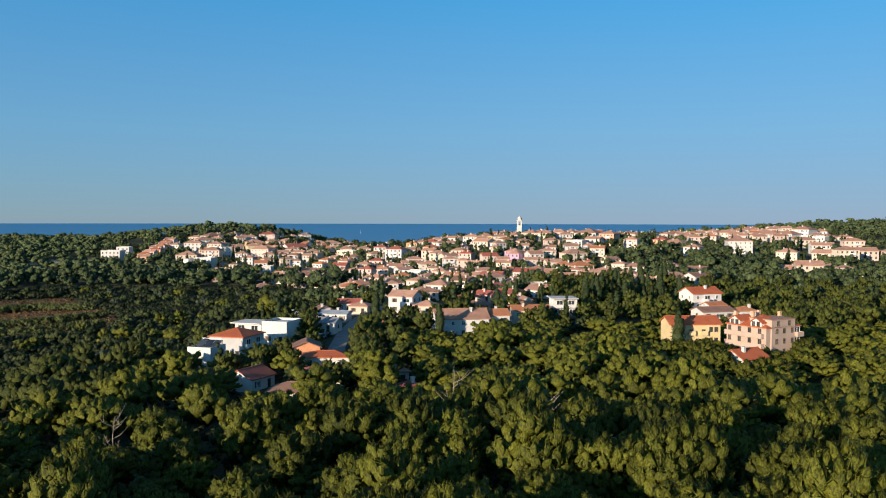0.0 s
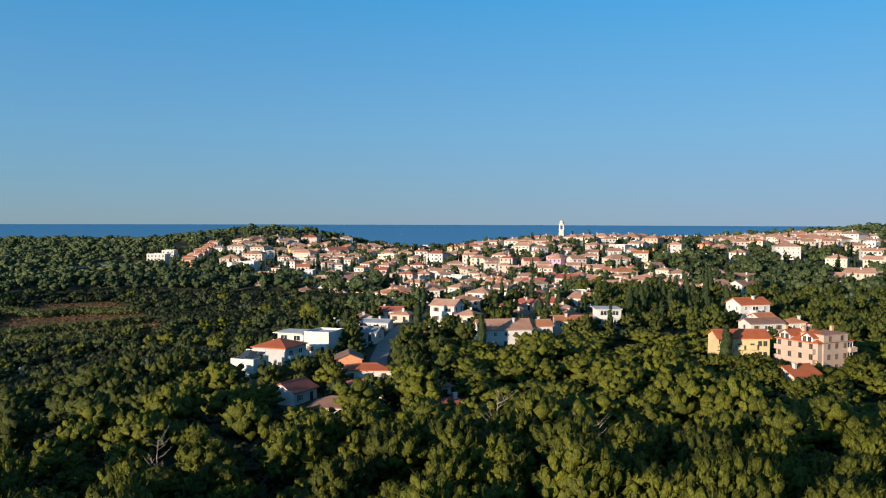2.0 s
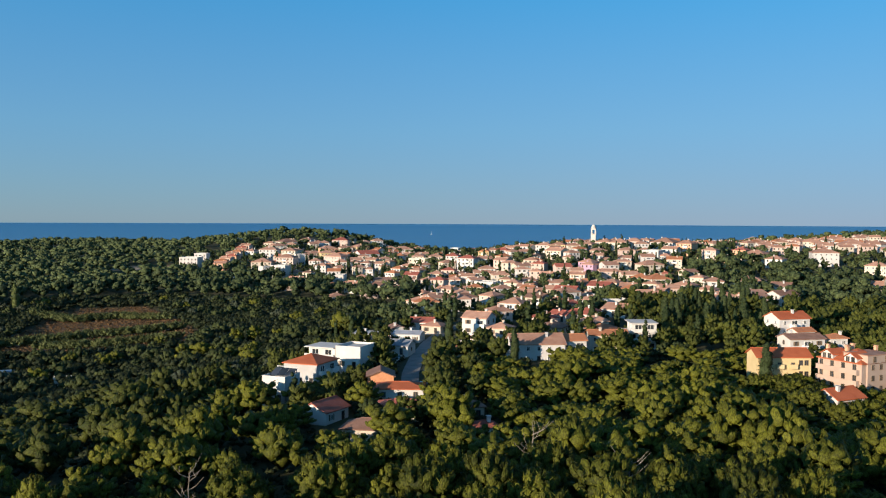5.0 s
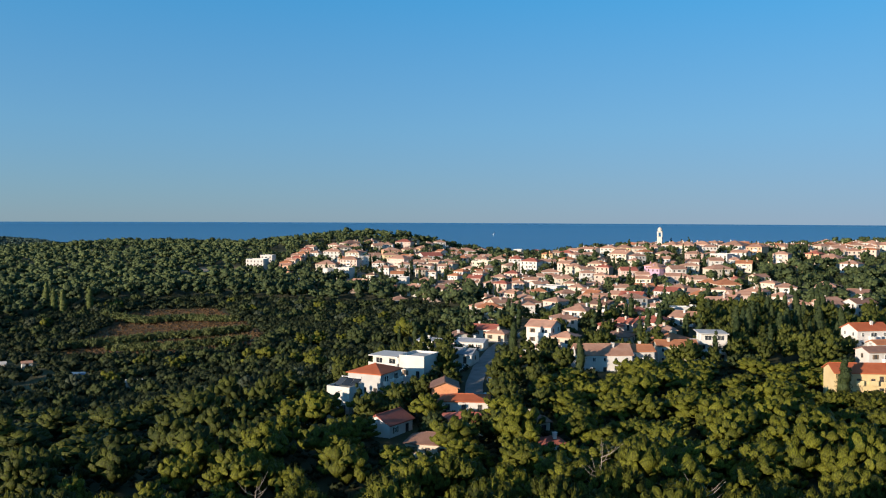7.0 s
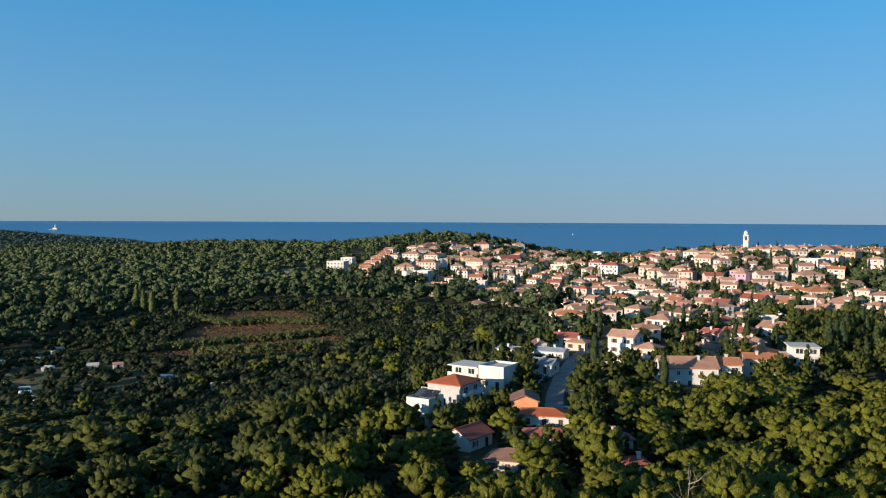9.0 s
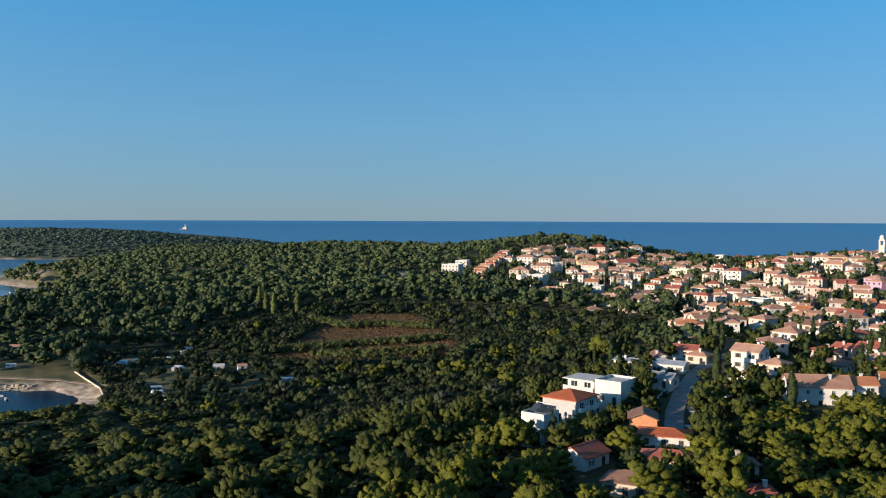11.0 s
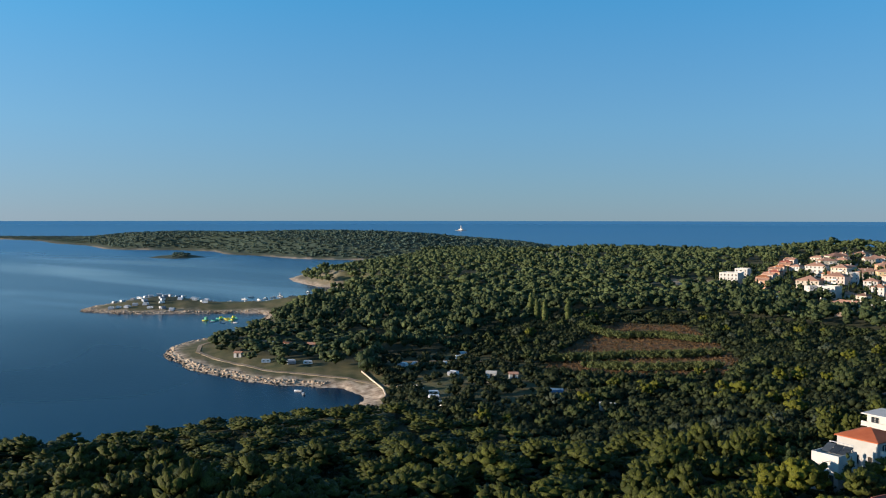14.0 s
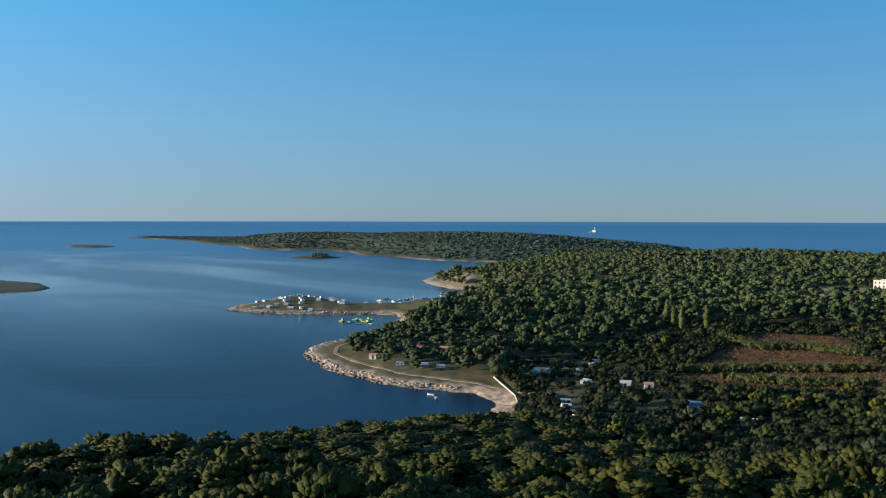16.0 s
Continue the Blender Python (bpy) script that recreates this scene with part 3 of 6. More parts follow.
def window_mesh(w, h, name="window", frame_mat=None):
    """A casement: frame proud of the wall, two panes set back in it; front towards -y."""
    t = 0.1
    xs, zs = [-w / 2, -w / 2 + t, -0.035, 0.035, w / 2 - t, w / 2], [0, t, h - t, h]
    v, f, mats = [], [], []

    def quad(a, b, c, d, m):
        k = len(v)
        v.extend((a, b, c, d))
        f.append((k, k + 1, k + 2, k + 3))
        mats.append(m)
    for i in range(5):
        for j in range(3):
            x0, x1, z0, z1 = xs[i], xs[i + 1], zs[j], zs[j + 1]
            if j == 1 and i in (1, 3):
                p, y = -0.09, -0.025
                quad((x0, y, z0), (x1, y, z0), (x1, y, z1), (x0, y, z1), 1)
                quad((x0, p, z0), (x1, p, z0), (x1, y, z0), (x0, y, z0), 0)
                quad((x0, y, z1), (x1, y, z1), (x1, p, z1), (x0, p, z1), 0)
                quad((x0, p, z0), (x0, y, z0), (x0, y, z1), (x0, p, z1), 0)
                quad((x1, y, z0), (x1, p, z0), (x1, p, z1), (x1, y, z1), 0)
            else:
                quad((x0, -0.09, z0), (x1, -0.09, z0), (x1, -0.09, z1), (x0, -0.09, z1), 0)
    for (ax, az), (bx, bz) in (((-w / 2, 0), (w / 2, 0)), ((w / 2, 0), (w / 2, h)), ((w / 2, h), (-w / 2, h)), ((-w / 2, h), (-w / 2, 0))):
        quad((bx, -0.09, bz), (ax, -0.09, az), (ax, 0.05, az), (bx, 0.05, bz), 0)
    me = mesh_of(name, v, f, [frame_mat or FRAME, GLASS])
    me.polygons.foreach_set("material_index", mats)
    bm = bmesh.new()
    bm.from_mesh(me)
    bmesh.ops.remove_doubles(bm, verts=bm.verts, dist=0.001)
    bm.to_mesh(me)
    bm.free()
    return me


WINDOW = window_mesh(1.0, 1.3)
WINDOW_DARK = window_mesh(1.0, 1.35, "window", SHUTTER)
WINDOW_WIDE = window_mesh(2.2, 2.1)
DOOR = window_mesh(1.05, 2.1, "door", SHUTTER)
SHUTTERS = {s: mesh_of("shutter", *box(min(s * 0.52, s * 0.96), -0.07, 0, max(s * 0.52, s * 0.96), -0.02, 1.33), SHUTTER) for s in (-1, 1)}
cv, cf = joined(box(-0.35, -0.35, -1.2, 0.35, 0.35, 0.9), box(-0.43, -0.43, 0.9, 0.43, 0.43, 1.0), box(-0.3, -0.3, 1.0, 0.3, 0.3, 1.2), box(-0.5, -0.5, 1.2, 0.5, 0.5, 1.28))
CHIMNEYS = {}


def chimney_mesh(mat):
    if mat.name not in CHIMNEYS:
        CHIMNEYS[mat.name] = mesh_of("chimney", cv, cf, mat)
    return CHIMNEYS[mat.name]


def balcony_mesh(w, d, mat=None):
    """A slab with a solid parapet on three sides, in one piece."""
    p, h = 0.1, 1.05
    o = [(-w / 2, 0), (-w / 2, -d), (w / 2, -d), (w / 2, 0)]
    n = [(w / 2 - p, 0), (w / 2 - p, -d + p), (-w / 2 + p, -d + p), (-w / 2 + p, 0)]
    ring = o + n
    v = [(x, y, -0.15) for x, y in o] + [(x, y, h) for x, y in ring] + [(x, y, 0.1) for x, y in n]
    f = [(3, 2, 1, 0), (0, 1, 5, 4), (1, 2, 6, 5), (2, 3, 7, 6), (4, 5, 10, 11), (5, 6, 9, 10), (6, 7, 8, 9),
         (8, 12, 13, 9), (9, 13, 14, 10), (10, 14, 15, 11), (12, 15, 14, 13)]
    return mesh_of("balcony", v, f, mat or FRAME)


BALCONY = balcony_mesh(3.6, 1.3)


def body_mesh(w, d, h, kind, rise):
    """Outer walls down into the ground, with gables at both ends (ridge along x)."""
    v, f = box(-w / 2, -d / 2, -5, w / 2, d / 2, h)
    if kind == "gable":
        v += [(-w / 2, 0, h + rise), (w / 2, 0, h + rise)]
        f = f[:1] + f[2:]
        f[3:3] = []
        f = [(3, 2, 1, 0), (0, 1, 5, 4), (2, 3, 7, 6), (1, 2, 6, 9, 5), (3, 0, 4, 8, 7), (4, 5, 9, 8), (6, 7, 8, 9)]
    if kind == "flat":
        p = 0.22
        ring = joined(box(-w / 2, -d / 2, h, w / 2, -d / 2 + p, h + 0.7), box(-w / 2, d / 2 - p, h, w / 2, d / 2, h + 0.7),
                      box(-w / 2, -d / 2 + p, h, -w / 2 + p, d / 2 - p, h + 0.7), box(w / 2 - p, -d / 2 + p, h, w / 2, d / 2 - p, h + 0.7))
        return joined((v, f), ring)
    return v, f


def roof_mesh(w, d, h, kind, rise, over=0.45, thick=0.22):
    if kind == "flat":
        return box(-w / 2 + 0.224, -d / 2 + 0.224, h + 0.004, w / 2 - 0.224, d / 2 - 0.224, h + 0.12)
    a, b = w / 2 + over, d / 2 + over
    drop = rise * over / (d / 2)
    z0 = h - drop + 0.02
    if kind == "gable":
        v = [(-a, -b, z0), (a, -b, z0), (a, 0, h + rise + 0.02), (-a, 0, h + rise + 0.02), (a, b, z0), (-a, b, z0)]
        v += [(x, y, z + thick) for x, y, z in v]
        f = [(6, 7, 8, 9), (9, 8, 10, 11), (1, 0, 3, 2), (2, 3, 5, 4), (0, 1, 7, 6), (4, 5, 11, 10), (1, 2, 8, 7), (2, 4, 10, 8), (5, 3, 9, 11), (3, 0, 6, 9)]
    else:
        k = max(w / 2 - d / 2 * 0.95, 0.15) if w >= d else 0.15
        top = h + rise + 0.02
        v = [(-a, -b, z0), (a, -b, z0), (a, b, z0), (-a, b, z0), (-a, -b, z0 + thick), (a, -b, z0 + thick), (a, b, z0 + thick), (-a, b, z0 + thick), (-k, 0, top + thick), (k, 0, top + thick)]
        f = [(3, 2, 1, 0), (0, 1, 5, 4), (1, 2, 6, 5), (2, 3, 7, 6), (3, 0, 4, 7), (4, 5, 9, 8), (6, 7, 8, 9), (5, 6, 9), (7, 4, 8)]
    # ridge cap
    k = w / 2 + over if kind == "gable" else k
    r = joined((v, f), box(-k, -0.14, h + rise + thick - 0.08, k, 0.14, h + rise + thick + 0.09))
    return r


WORDS = {"hollow_brick": "bare orange brick", "white_render": "white", "cream_render": "cream", "pink_render": "pale pink", "yellow_render": "ochre yellow", "orange_render": "orange", "limestone": "bare stone", "mauve_render": "mauve",
         "terracotta_tiles": "faded terracotta tile", "red_tiles": "dark red tile", "brown_tiles": "brown tile", "new_orange_tiles": "bright orange tile", "flat_roof_screed": "flat",
         "scarlet_tiles": "bright red tile", "grey_sheets": "grey sheet", "rose_beige_render": "rose beige", "grey_render": "grey"}
SHAPES = {"gable": "gabled", "hip": "hipped", "flat": "parapeted"}
dice = random.Random(11)


def house(x, y, yaw, w, d, storeys, kind, wall, roof, extra="", sunk=0.0, pitch=0.19, blank=False, name="house"):
    """A rendered house with its roof, windows, door, chimney and balcony."""
    z = ground_z(x, y) - sunk
    h = 2.85 * storeys + 0.25
    rise = 0 if kind == "flat" else min(w, d) * pitch
    words = f"{WORDS[wall.name]} {'tall ' if storeys > 2 else 'low ' if storeys == 1 else 'two-storey '}house with a {SHAPES[kind]} {WORDS[roof.name]} roof"
    ob = thing(name, pose(x, y, z, 0, 0, yaw), extra or words, "house", "houses of the village")
    part("wall", mesh_of("wall", *body_mesh(w, d, h, kind, rise), wall), ob)
    part("roof", mesh_of("roof", *roof_mesh(w, d, h, kind, rise), roof), ob)
    occupied.append((x, y, 0.5 * math.hypot(w, d) + 0.6))
    sort = dice.choice([WINDOW, WINDOW_DARK, WINDOW_DARK])
    close = math.hypot(x, y) < 420 and dice.random() < 0.6
    balcony = storeys > 1 and w > 7 and dice.random() < 0.65
    for s in range(storeys):
        zs = 0.25 + 2.85 * s
        n = 0 if blank and s else max(2, int(w / 3.0))
        for i in range(n):
            px = -w / 2 + w * (i + 0.5) / n
            wide = (balcony and s > 0 and i == n // 2)
            is_door = s == 0 and i == n // 2
            me = DOOR if is_door else WINDOW_WIDE if wide else sort
            o = part("door" if is_door else "window", me, ob)
            o.location = (px, -d / 2, zs + (0.05 if wide or is_door else 0.85))
            if close and not (wide or is_door):
                for side in (-1, 1):
                    part("shutter", SHUTTERS[side], o)
            if wide:
                bo = part("balcony", BALCONY, ob)
                bo.location = (px, -d / 2, zs)
        m = 0 if blank else max(1, int(d / 4.0))
        for side in (-1, 1) if math.hypot(x, y) < 560 else (-1,):
            for i in range(m if math.hypot(x, y) < 560 else 1):
                o = part("window", sort, ob)
                o.location = (side * w / 2, -d / 2 + d * (i + 0.5) / m, zs + 0.85)
                o.rotation_euler = (0, 0, side * math.pi / 2)
    if kind != "flat" and not blank:
        c = part("chimney", chimney_mesh(wall), ob)
        c.location = (dice.uniform(-0.3, 0.3) * w, dice.choice([-1, 1]) * d * 0.16, h + rise * 0.75)
    return ob



# ---- the village ----
house(-271, 713, -1, 15.5, 12.2, 3, "flat", WHITE, FLAT)
house(-271, 739, 1, 10.7, 9.9, 3, "flat", WHITE, FLAT)
# the row that steps up the slope
for i in range(9):
    house(-243.0 - 2.2 * i + (1.6, -1.4, 0.4)[i % 3], 702 + 16.0 * i, (-4, 5, -12)[i % 3], 10.0 + 0.6 * (i % 2), 7.5, 2, ("gable", "hip")[i % 2], (ORANGE, CREAM, PINK)[i % 3], (TERRA, BRIGHT, TERRA, RED)[i % 4], "apricot terrace house in a row stepping uphill", pitch=0.2)
house(-210, 715, 5, 16.8, 17.4, 2, "hip", CREAM, TERRA)
house(-223, 780, 1, 16.5, 12.5, 3, "hip", WHITE, TERRA)
house(-231, 836, 35, 13.7, 13.2, 2, "hip", CREAM, TERRA)
house(-230, 865, 40, 16.2, 16.6, 2, "hip", CREAM, BROWN)
house(-198, 683, 42, 9.6, 8.9, 2, "flat", WHITE, FLAT)
house(-182, 668, -14, 12.5, 9.7, 3, "flat", WHITE, FLAT)
house(-192, 724, -5, 15.2, 12.6, 3, "hip", PINK, TERRA)
house(-203, 777, -4, 12.7, 11.9, 3, "hip", CREAM, TERRA)
house(-186, 744, 32, 7.5, 7.5, 3, "flat", WHITE, FLAT)
house(-220, 847, -2, 11.9, 11.0, 2, "hip", CREAM, TERRA)
house(-171, 673, 1, 9.4, 8.0, 1, "hip", CREAM, TERRA)
house(-166, 633, -14, 11.8, 12.4, 1, "hip", CREAM, TERRA)
house(-212, 666, -7, 11.0, 10.6, 1, "hip", WHITE, TERRA)
house(-201, 657, 48, 9.3, 9.5, 1, "hip", WHITE, TERRA)
house(-168, 726, 2, 10.1, 9.6, 2, "hip", WHITE, TERRA)
house(-156, 652, -15, 7.5, 6.9, 2, "hip", CREAM, BROWN)
house(-167, 765, 23, 12.4, 11.1, 3, "hip", YELLOW, TERRA)
house(-152, 735, -20, 17.0, 13.2, 3, "hip", PINK, TERRA)
house(-183, 913, -7, 16.8, 13.4, 2, "hip", PINK, RED)
house(-182, 839, 30, 15.5, 13.6, 2, "hip", ORANGE, TERRA)
house(-194, 878, 3, 12.2, 11.4, 2, "hip", WHITE, TERRA)
house(-132, 713, -7, 8.2, 7.6, 2, "hip", WHITE, TERRA)
house(-120, 705, -20, 9.7, 10.1, 2, "hip", WHITE, TERRA)
house(-112, 663, -4, 8.3, 6.4, 2, "hip", WHITE, TERRA)
house(-113, 639, 0, 10.2, 9.5, 1, "hip", WHITE, TERRA)
house(-91, 571, -22, 11.1, 11.6, 2, "gable", CREAM, BROWN)
house(-138, 807, 32, 19.0, 15.1, 2, "gable", WHITE, RED)
house(-158, 856, -21, 11.8, 10.1, 1, "hip", WHITE, TERRA)
house(-163, 908, 41, 14.6, 14.9, 1, "hip", YELLOW, TERRA)
house(-169, 862, 28, 11.9, 12.1, 2, "hip", CREAM, TERRA)
house(-168, 812, 35, 9.4, 8.7, 2, "hip", YELLOW, TERRA)
house(-131, 632, 1, 13.1, 13.6, 2, "flat", WHITE, FLAT)
house(-182, 950, -4, 13.1, 12.3, 1, "hip", CREAM, TERRA)
house(-165, 955, -4, 11.0, 9.2, 1, "hip", CREAM, TERRA)
house(-155, 973, 29, 11.1, 10.2, 2, "hip", WHITE, TERRA)
house(-217, 903, -13, 12.6, 13.2, 1, "hip", WHITE, TERRA)
house(-204, 892, 21, 12.4, 11.6, 1, "hip", CREAM, TERRA)
house(-232, 889, 3, 12.5, 11.7, 1, "hip", YELLOW, TERRA)
house(-111, 740, 28, 8.5, 8.1, 2, "hip", CREAM, TERRA)
house(-102, 677, 31, 7.5, 6.3, 2, "hip", CREAM, TERRA)
house(-136, 944, 17, 17.2, 13.3, 1, "hip", PINK, TERRA)
house(-151, 1026, -0, 9.4, 8.1, 1, "flat", WHITE, FLAT)
house(-137, 1038, -12, 11.9, 11.0, 1, "flat", WHITE, FLAT)
house(-121, 940, 19, 19.0, 15.3, 2, "hip", WHITE, TERRA)
house(-110, 993, 34, 11.3, 9.4, 2, "hip", CREAM, TERRA)
house(-93, 880, 16, 18.0, 17.9, 1, "hip", PINK, TERRA)
house(-79, 718, -18, 14.7, 11.6, 2, "flat", CREAM, FLAT)
house(-87, 975, -8, 11.1, 11.0, 1, "hip", WHITE, TERRA)
house(-49, 691, -12, 10.2, 9.7, 3, "hip", WHITE, RED)
house(-36, 666, -22, 13.5, 10.6, 3, "hip", WHITE, RED)
house(-54, 1129, 33, 16.7, 15.9, 2, "hip", PINK, RED)
house(-71, 1048, -15, 9.5, 9.6, 3, "flat", WHITE, FLAT)
house(-26, 738, -8, 9.2, 8.9, 2, "hip", YELLOW, BRIGHT)
house(-31, 1142, -28, 15.5, 13.8, 2, "hip", CREAM, TERRA)
house(-10, 724, -26, 12.3, 9.3, 2, "hip", WHITE, RED)
house(5, 765, -16, 12.1, 12.1, 2, "hip", WHITE, TERRA)
house(15, 680, -14, 10.0, 8.3, 1, "hip", WHITE, TERRA)
house(24, 726, -12, 13.1, 12.3, 2, "hip", WHITE, TERRA)
house(35, 714, -14, 12.1, 10.1, 2, "hip", YELLOW, TERRA)
house(31, 758, 17, 7.5, 7.1, 1, "hip", WHITE, TERRA)
house(53, 742, 14, 12.6, 11.0, 2, "hip", WHITE, TERRA)
house(46, 699, 8, 11.1, 8.3, 2, "hip", STONE, TERRA)
house(32, 676, -35, 13.7, 12.1, 2, "gable", STONE, TERRA)
house(39, 643, -17, 8.0, 7.8, 2, "hip", STONE, TERRA)
house(58, 702, -31, 9.5, 9.9, 2, "hip", PINK, TERRA)
house(-48, 631, -12, 10.0, 8.2, 2, "hip", PINK, RED)
house(-38, 628, -25, 7.5, 7.8, 1, "hip", WHITE, BROWN)
house(-49, 561, -23, 9.5, 7.3, 3, "hip", PINK, RED)
house(-40, 581, -17, 10.5, 8.5, 2, "hip", PINK, TERRA)
house(-32, 554, 25, 7.5, 5.7, 1, "hip", ORANGE, TERRA)
house(-36, 543, -7, 7.5, 6.8, 1, "gable", WHITE, BROWN)
house(-18, 554, -22, 13.1, 11.9, 2, "flat", WHITE, FLAT)
house(-10, 590, 10, 12.0, 12.3, 2, "hip", CREAM, TERRA)
house(-6, 565, -16, 7.6, 6.3, 2, "hip", CREAM, TERRA)
house(-1, 543, -20, 9.8, 9.6, 2, "hip", CREAM, TERRA)
house(5, 608, 13, 9.6, 7.6, 2, "hip", WHITE, TERRA)
house(14, 594, -14, 8.0, 7.9, 2, "hip", PINK, TERRA)
house(21, 578, -30, 8.5, 6.4, 2, "gable", PINK, TERRA)
house(17, 626, -23, 9.9, 8.6, 2, "hip", PINK, RED)
house(32, 606, 11, 10.9, 10.2, 2, "gable", PINK, RED)
house(9, 560, -19, 7.6, 6.8, 1, "hip", CREAM, TERRA)
house(51, 607, -34, 9.7, 9.5, 2, "hip", MAUVE, TERRA)
house(40, 567, -15, 9.6, 7.4, 2, "gable", CREAM, TERRA)
house(37, 525, -33, 9.5, 7.4, 2, "hip", STONE, TERRA)
house(21, 510, -22, 10.3, 8.2, 1, "gable", WHITE, FLAT)
house(26, 454, -20, 11.2, 10.6, 2, "gable", WHITE, RED)
house(46, 500, -21, 7.5, 6.2, 2, "hip", WHITE, TERRA)
house(-0, 411, 18, 9.2, 7.3, 1, "hip", WHITE, TERRA)
house(9, 378, -27, 8.5, 7.3, 2, "gable", STONE, BROWN)
house(19, 404, -25, 8.2, 6.2, 1, "hip", CREAM, TERRA)
house(23, 380, 19, 7.5, 7.4, 1, "hip", PINK, RED)
house(34, 451, 19, 7.5, 5.7, 1, "hip", CREAM, TERRA)
house(35, 415, 4, 7.5, 7.0, 1, "hip", WHITE, TERRA)
house(-73, 618, -9, 9.8, 10.2, 2, "gable", PINK, RED)
house(-78, 575, 27, 9.2, 7.5, 1, "hip", WHITE, TERRA)
house(-89, 580, -6, 7.5, 7.0, 2, "hip", WHITE, TERRA)
house(-25, 426, 17, 10.5, 8.3, 2, "hip", WHITE, BROWN)
house(17, 336, -34, 7.5, 6.5, 1, "gable", PINK, RED)
house(25, 339, -32, 8.4, 7.0, 1, "gable", WHITE, RED)
house(10, 328, 22, 7.5, 7.7, 1, "hip", PINK, RED)
house(-1, 353, -24, 9.5, 9.6, 2, "hip", WHITE, TERRA)
house(-7, 329, 25, 8.1, 7.8, 2, "hip", PINK, TERRA)
house(-13, 298, -18, 8.6, 9.5, 3, "gable", WHITE, TERRA, "tall white house with stepped terracotta roofs above the street", sunk=0.8)
house(-5.5, 291, -18, 7.5, 7.0, 2, "hip", CREAM, TERRA, sunk=0.6)
house(-12, 285, -18, 7.5, 6.0, 1, "hip", WHITE, TERRA)
house(-36, 333, -2, 9.0, 7.1, 1, "gable", WHITE, RED)
house(-44, 320, 112, 8.5, 6.5, 1, "gable", WHITE, BROWN)
house(-37.5, 303.5, -10, 9.5, 6.5, 1, "gable", WHITE, SLATE, "low white outbuilding with a pale grey sheet roof", pitch=0.12)
house(-47, 297, -15, 6.5, 6.0, 1, "gable", WHITE, TERRA)
house(-54, 316, -20, 8.0, 6.0, 1, "gable", WHITE, SLATE, "low shed with a pale blue-grey sheet roof", pitch=0.1)
house(-30, 319, -19, 7.5, 6.5, 1, "hip", CREAM, TERRA)
house(12, 306, -19, 8.9, 8.9, 1, "hip", CREAM, BROWN)
house(24, 315, -33, 7.5, 7.1, 1, "hip", CREAM, TERRA)
house(73, 715, -37, 13.0, 12.0, 2, "hip", PINK, TERRA)
house(83, 707, -16, 14.5, 14.2, 2, "hip", CREAM, TERRA)
house(96, 718, -29, 14.7, 12.1, 2, "hip", PINK, TERRA)
house(111, 756, -35, 10.4, 10.7, 2, "hip", WHITE, TERRA)
house(120, 714, -31, 19.0, 19.2, 2, "hip", WHITE, TERRA)
house(101, 653, -37, 13.4, 11.0, 2, "flat", WHITE, FLAT)
house(109, 648, -33, 8.9, 7.9, 1, "hip", WHITE, TERRA)
house(129, 674, -37, 12.4, 10.8, 3, "hip", ORANGE, TERRA)
house(149, 764, 11, 8.8, 9.1, 1, "hip", WHITE, TERRA)
house(138, 635, -31, 10.3, 8.0, 3, "hip", PINK, TERRA)
house(128, 619, -26, 10.0, 10.3, 1, "hip", YELLOW, TERRA)
house(147, 610, -45, 7.5, 6.6, 1, "hip", YELLOW, TERRA)
house(167, 663, -41, 10.0, 9.6, 2, "hip", ORANGE, RED)
house(170, 637, -40, 16.4, 13.1, 2, "hip", STONE, TERRA)
house(188, 689, 14, 9.7, 7.7, 2, "hip", CREAM, TERRA)
house(174, 603, -36, 11.3, 10.2, 2, "hip", WHITE, TERRA)
house(249, 941, -35, 17.6, 15.6, 2, "hip", CREAM, TERRA)
house(222, 979, -42, 13.6, 10.8, 1, "hip", WHITE, TERRA)
house(252, 988, -26, 9.2, 8.4, 1, "hip", WHITE, TERRA)
house(218, 772, -44, 9.1, 8.3, 1, "hip", WHITE, TERRA)
house(63, 601, 18, 10.2, 10.3, 2, "gable", WHITE, TERRA)
house(51, 617, -34, 11.1, 10.3, 2, "hip", MAUVE, TERRA)
house(89, 594, 21, 14.9, 12.5, 2, "hip", CREAM, TERRA)
house(66, 587, 13, 9.3, 8.1, 1, "hip", CREAM, TERRA)
house(47, 491, -28, 12.2, 10.1, 2, "gable", WHITE, RED)
house(53, 548, 21, 9.9, 7.9, 1, "hip", CREAM, TERRA)
house(75, 533, -28, 10.9, 10.1, 2, "hip", WHITE, BRIGHT)
house(82, 522, 13, 13.1, 13.4, 2, "hip", CREAM, BRIGHT)
house(95, 566, -31, 7.5, 6.7, 1, "hip", ORANGE, RED)
house(94, 501, -21, 7.5, 7.8, 1, "hip", ORANGE, RED)
house(75, 490, -38, 8.9, 6.8, 2, "hip", CREAM, TERRA)
house(66, 419, -39, 9.5, 9.0, 2, "gable", WHITE, TERRA)
house(134, 515, -25, 15.6, 12.7, 1, "hip", WHITE, TERRA)
house(119, 405, 24, 10.5, 8.5, 2, "gable", WHITE, BROWN, sunk=-0.8)
house(86, 384, -28, 9.5, 8.0, 2, "gable", WHITE, TERRA)
house(41, 356, -36, 10.4, 10.6, 1, "gable", WHITE, TERRA)
house(42, 394, 6, 7.5, 5.7, 1, "flat", WHITE, FLAT)
house(28, 346, -23, 7.5, 7.3, 1, "hip", WHITE, RED)
house(34, 408, -16, 7.5, 6.2, 1, "hip", WHITE, TERRA)
house(28, 321, 3, 8.6, 7.6, 1, "hip", CREAM, TERRA)
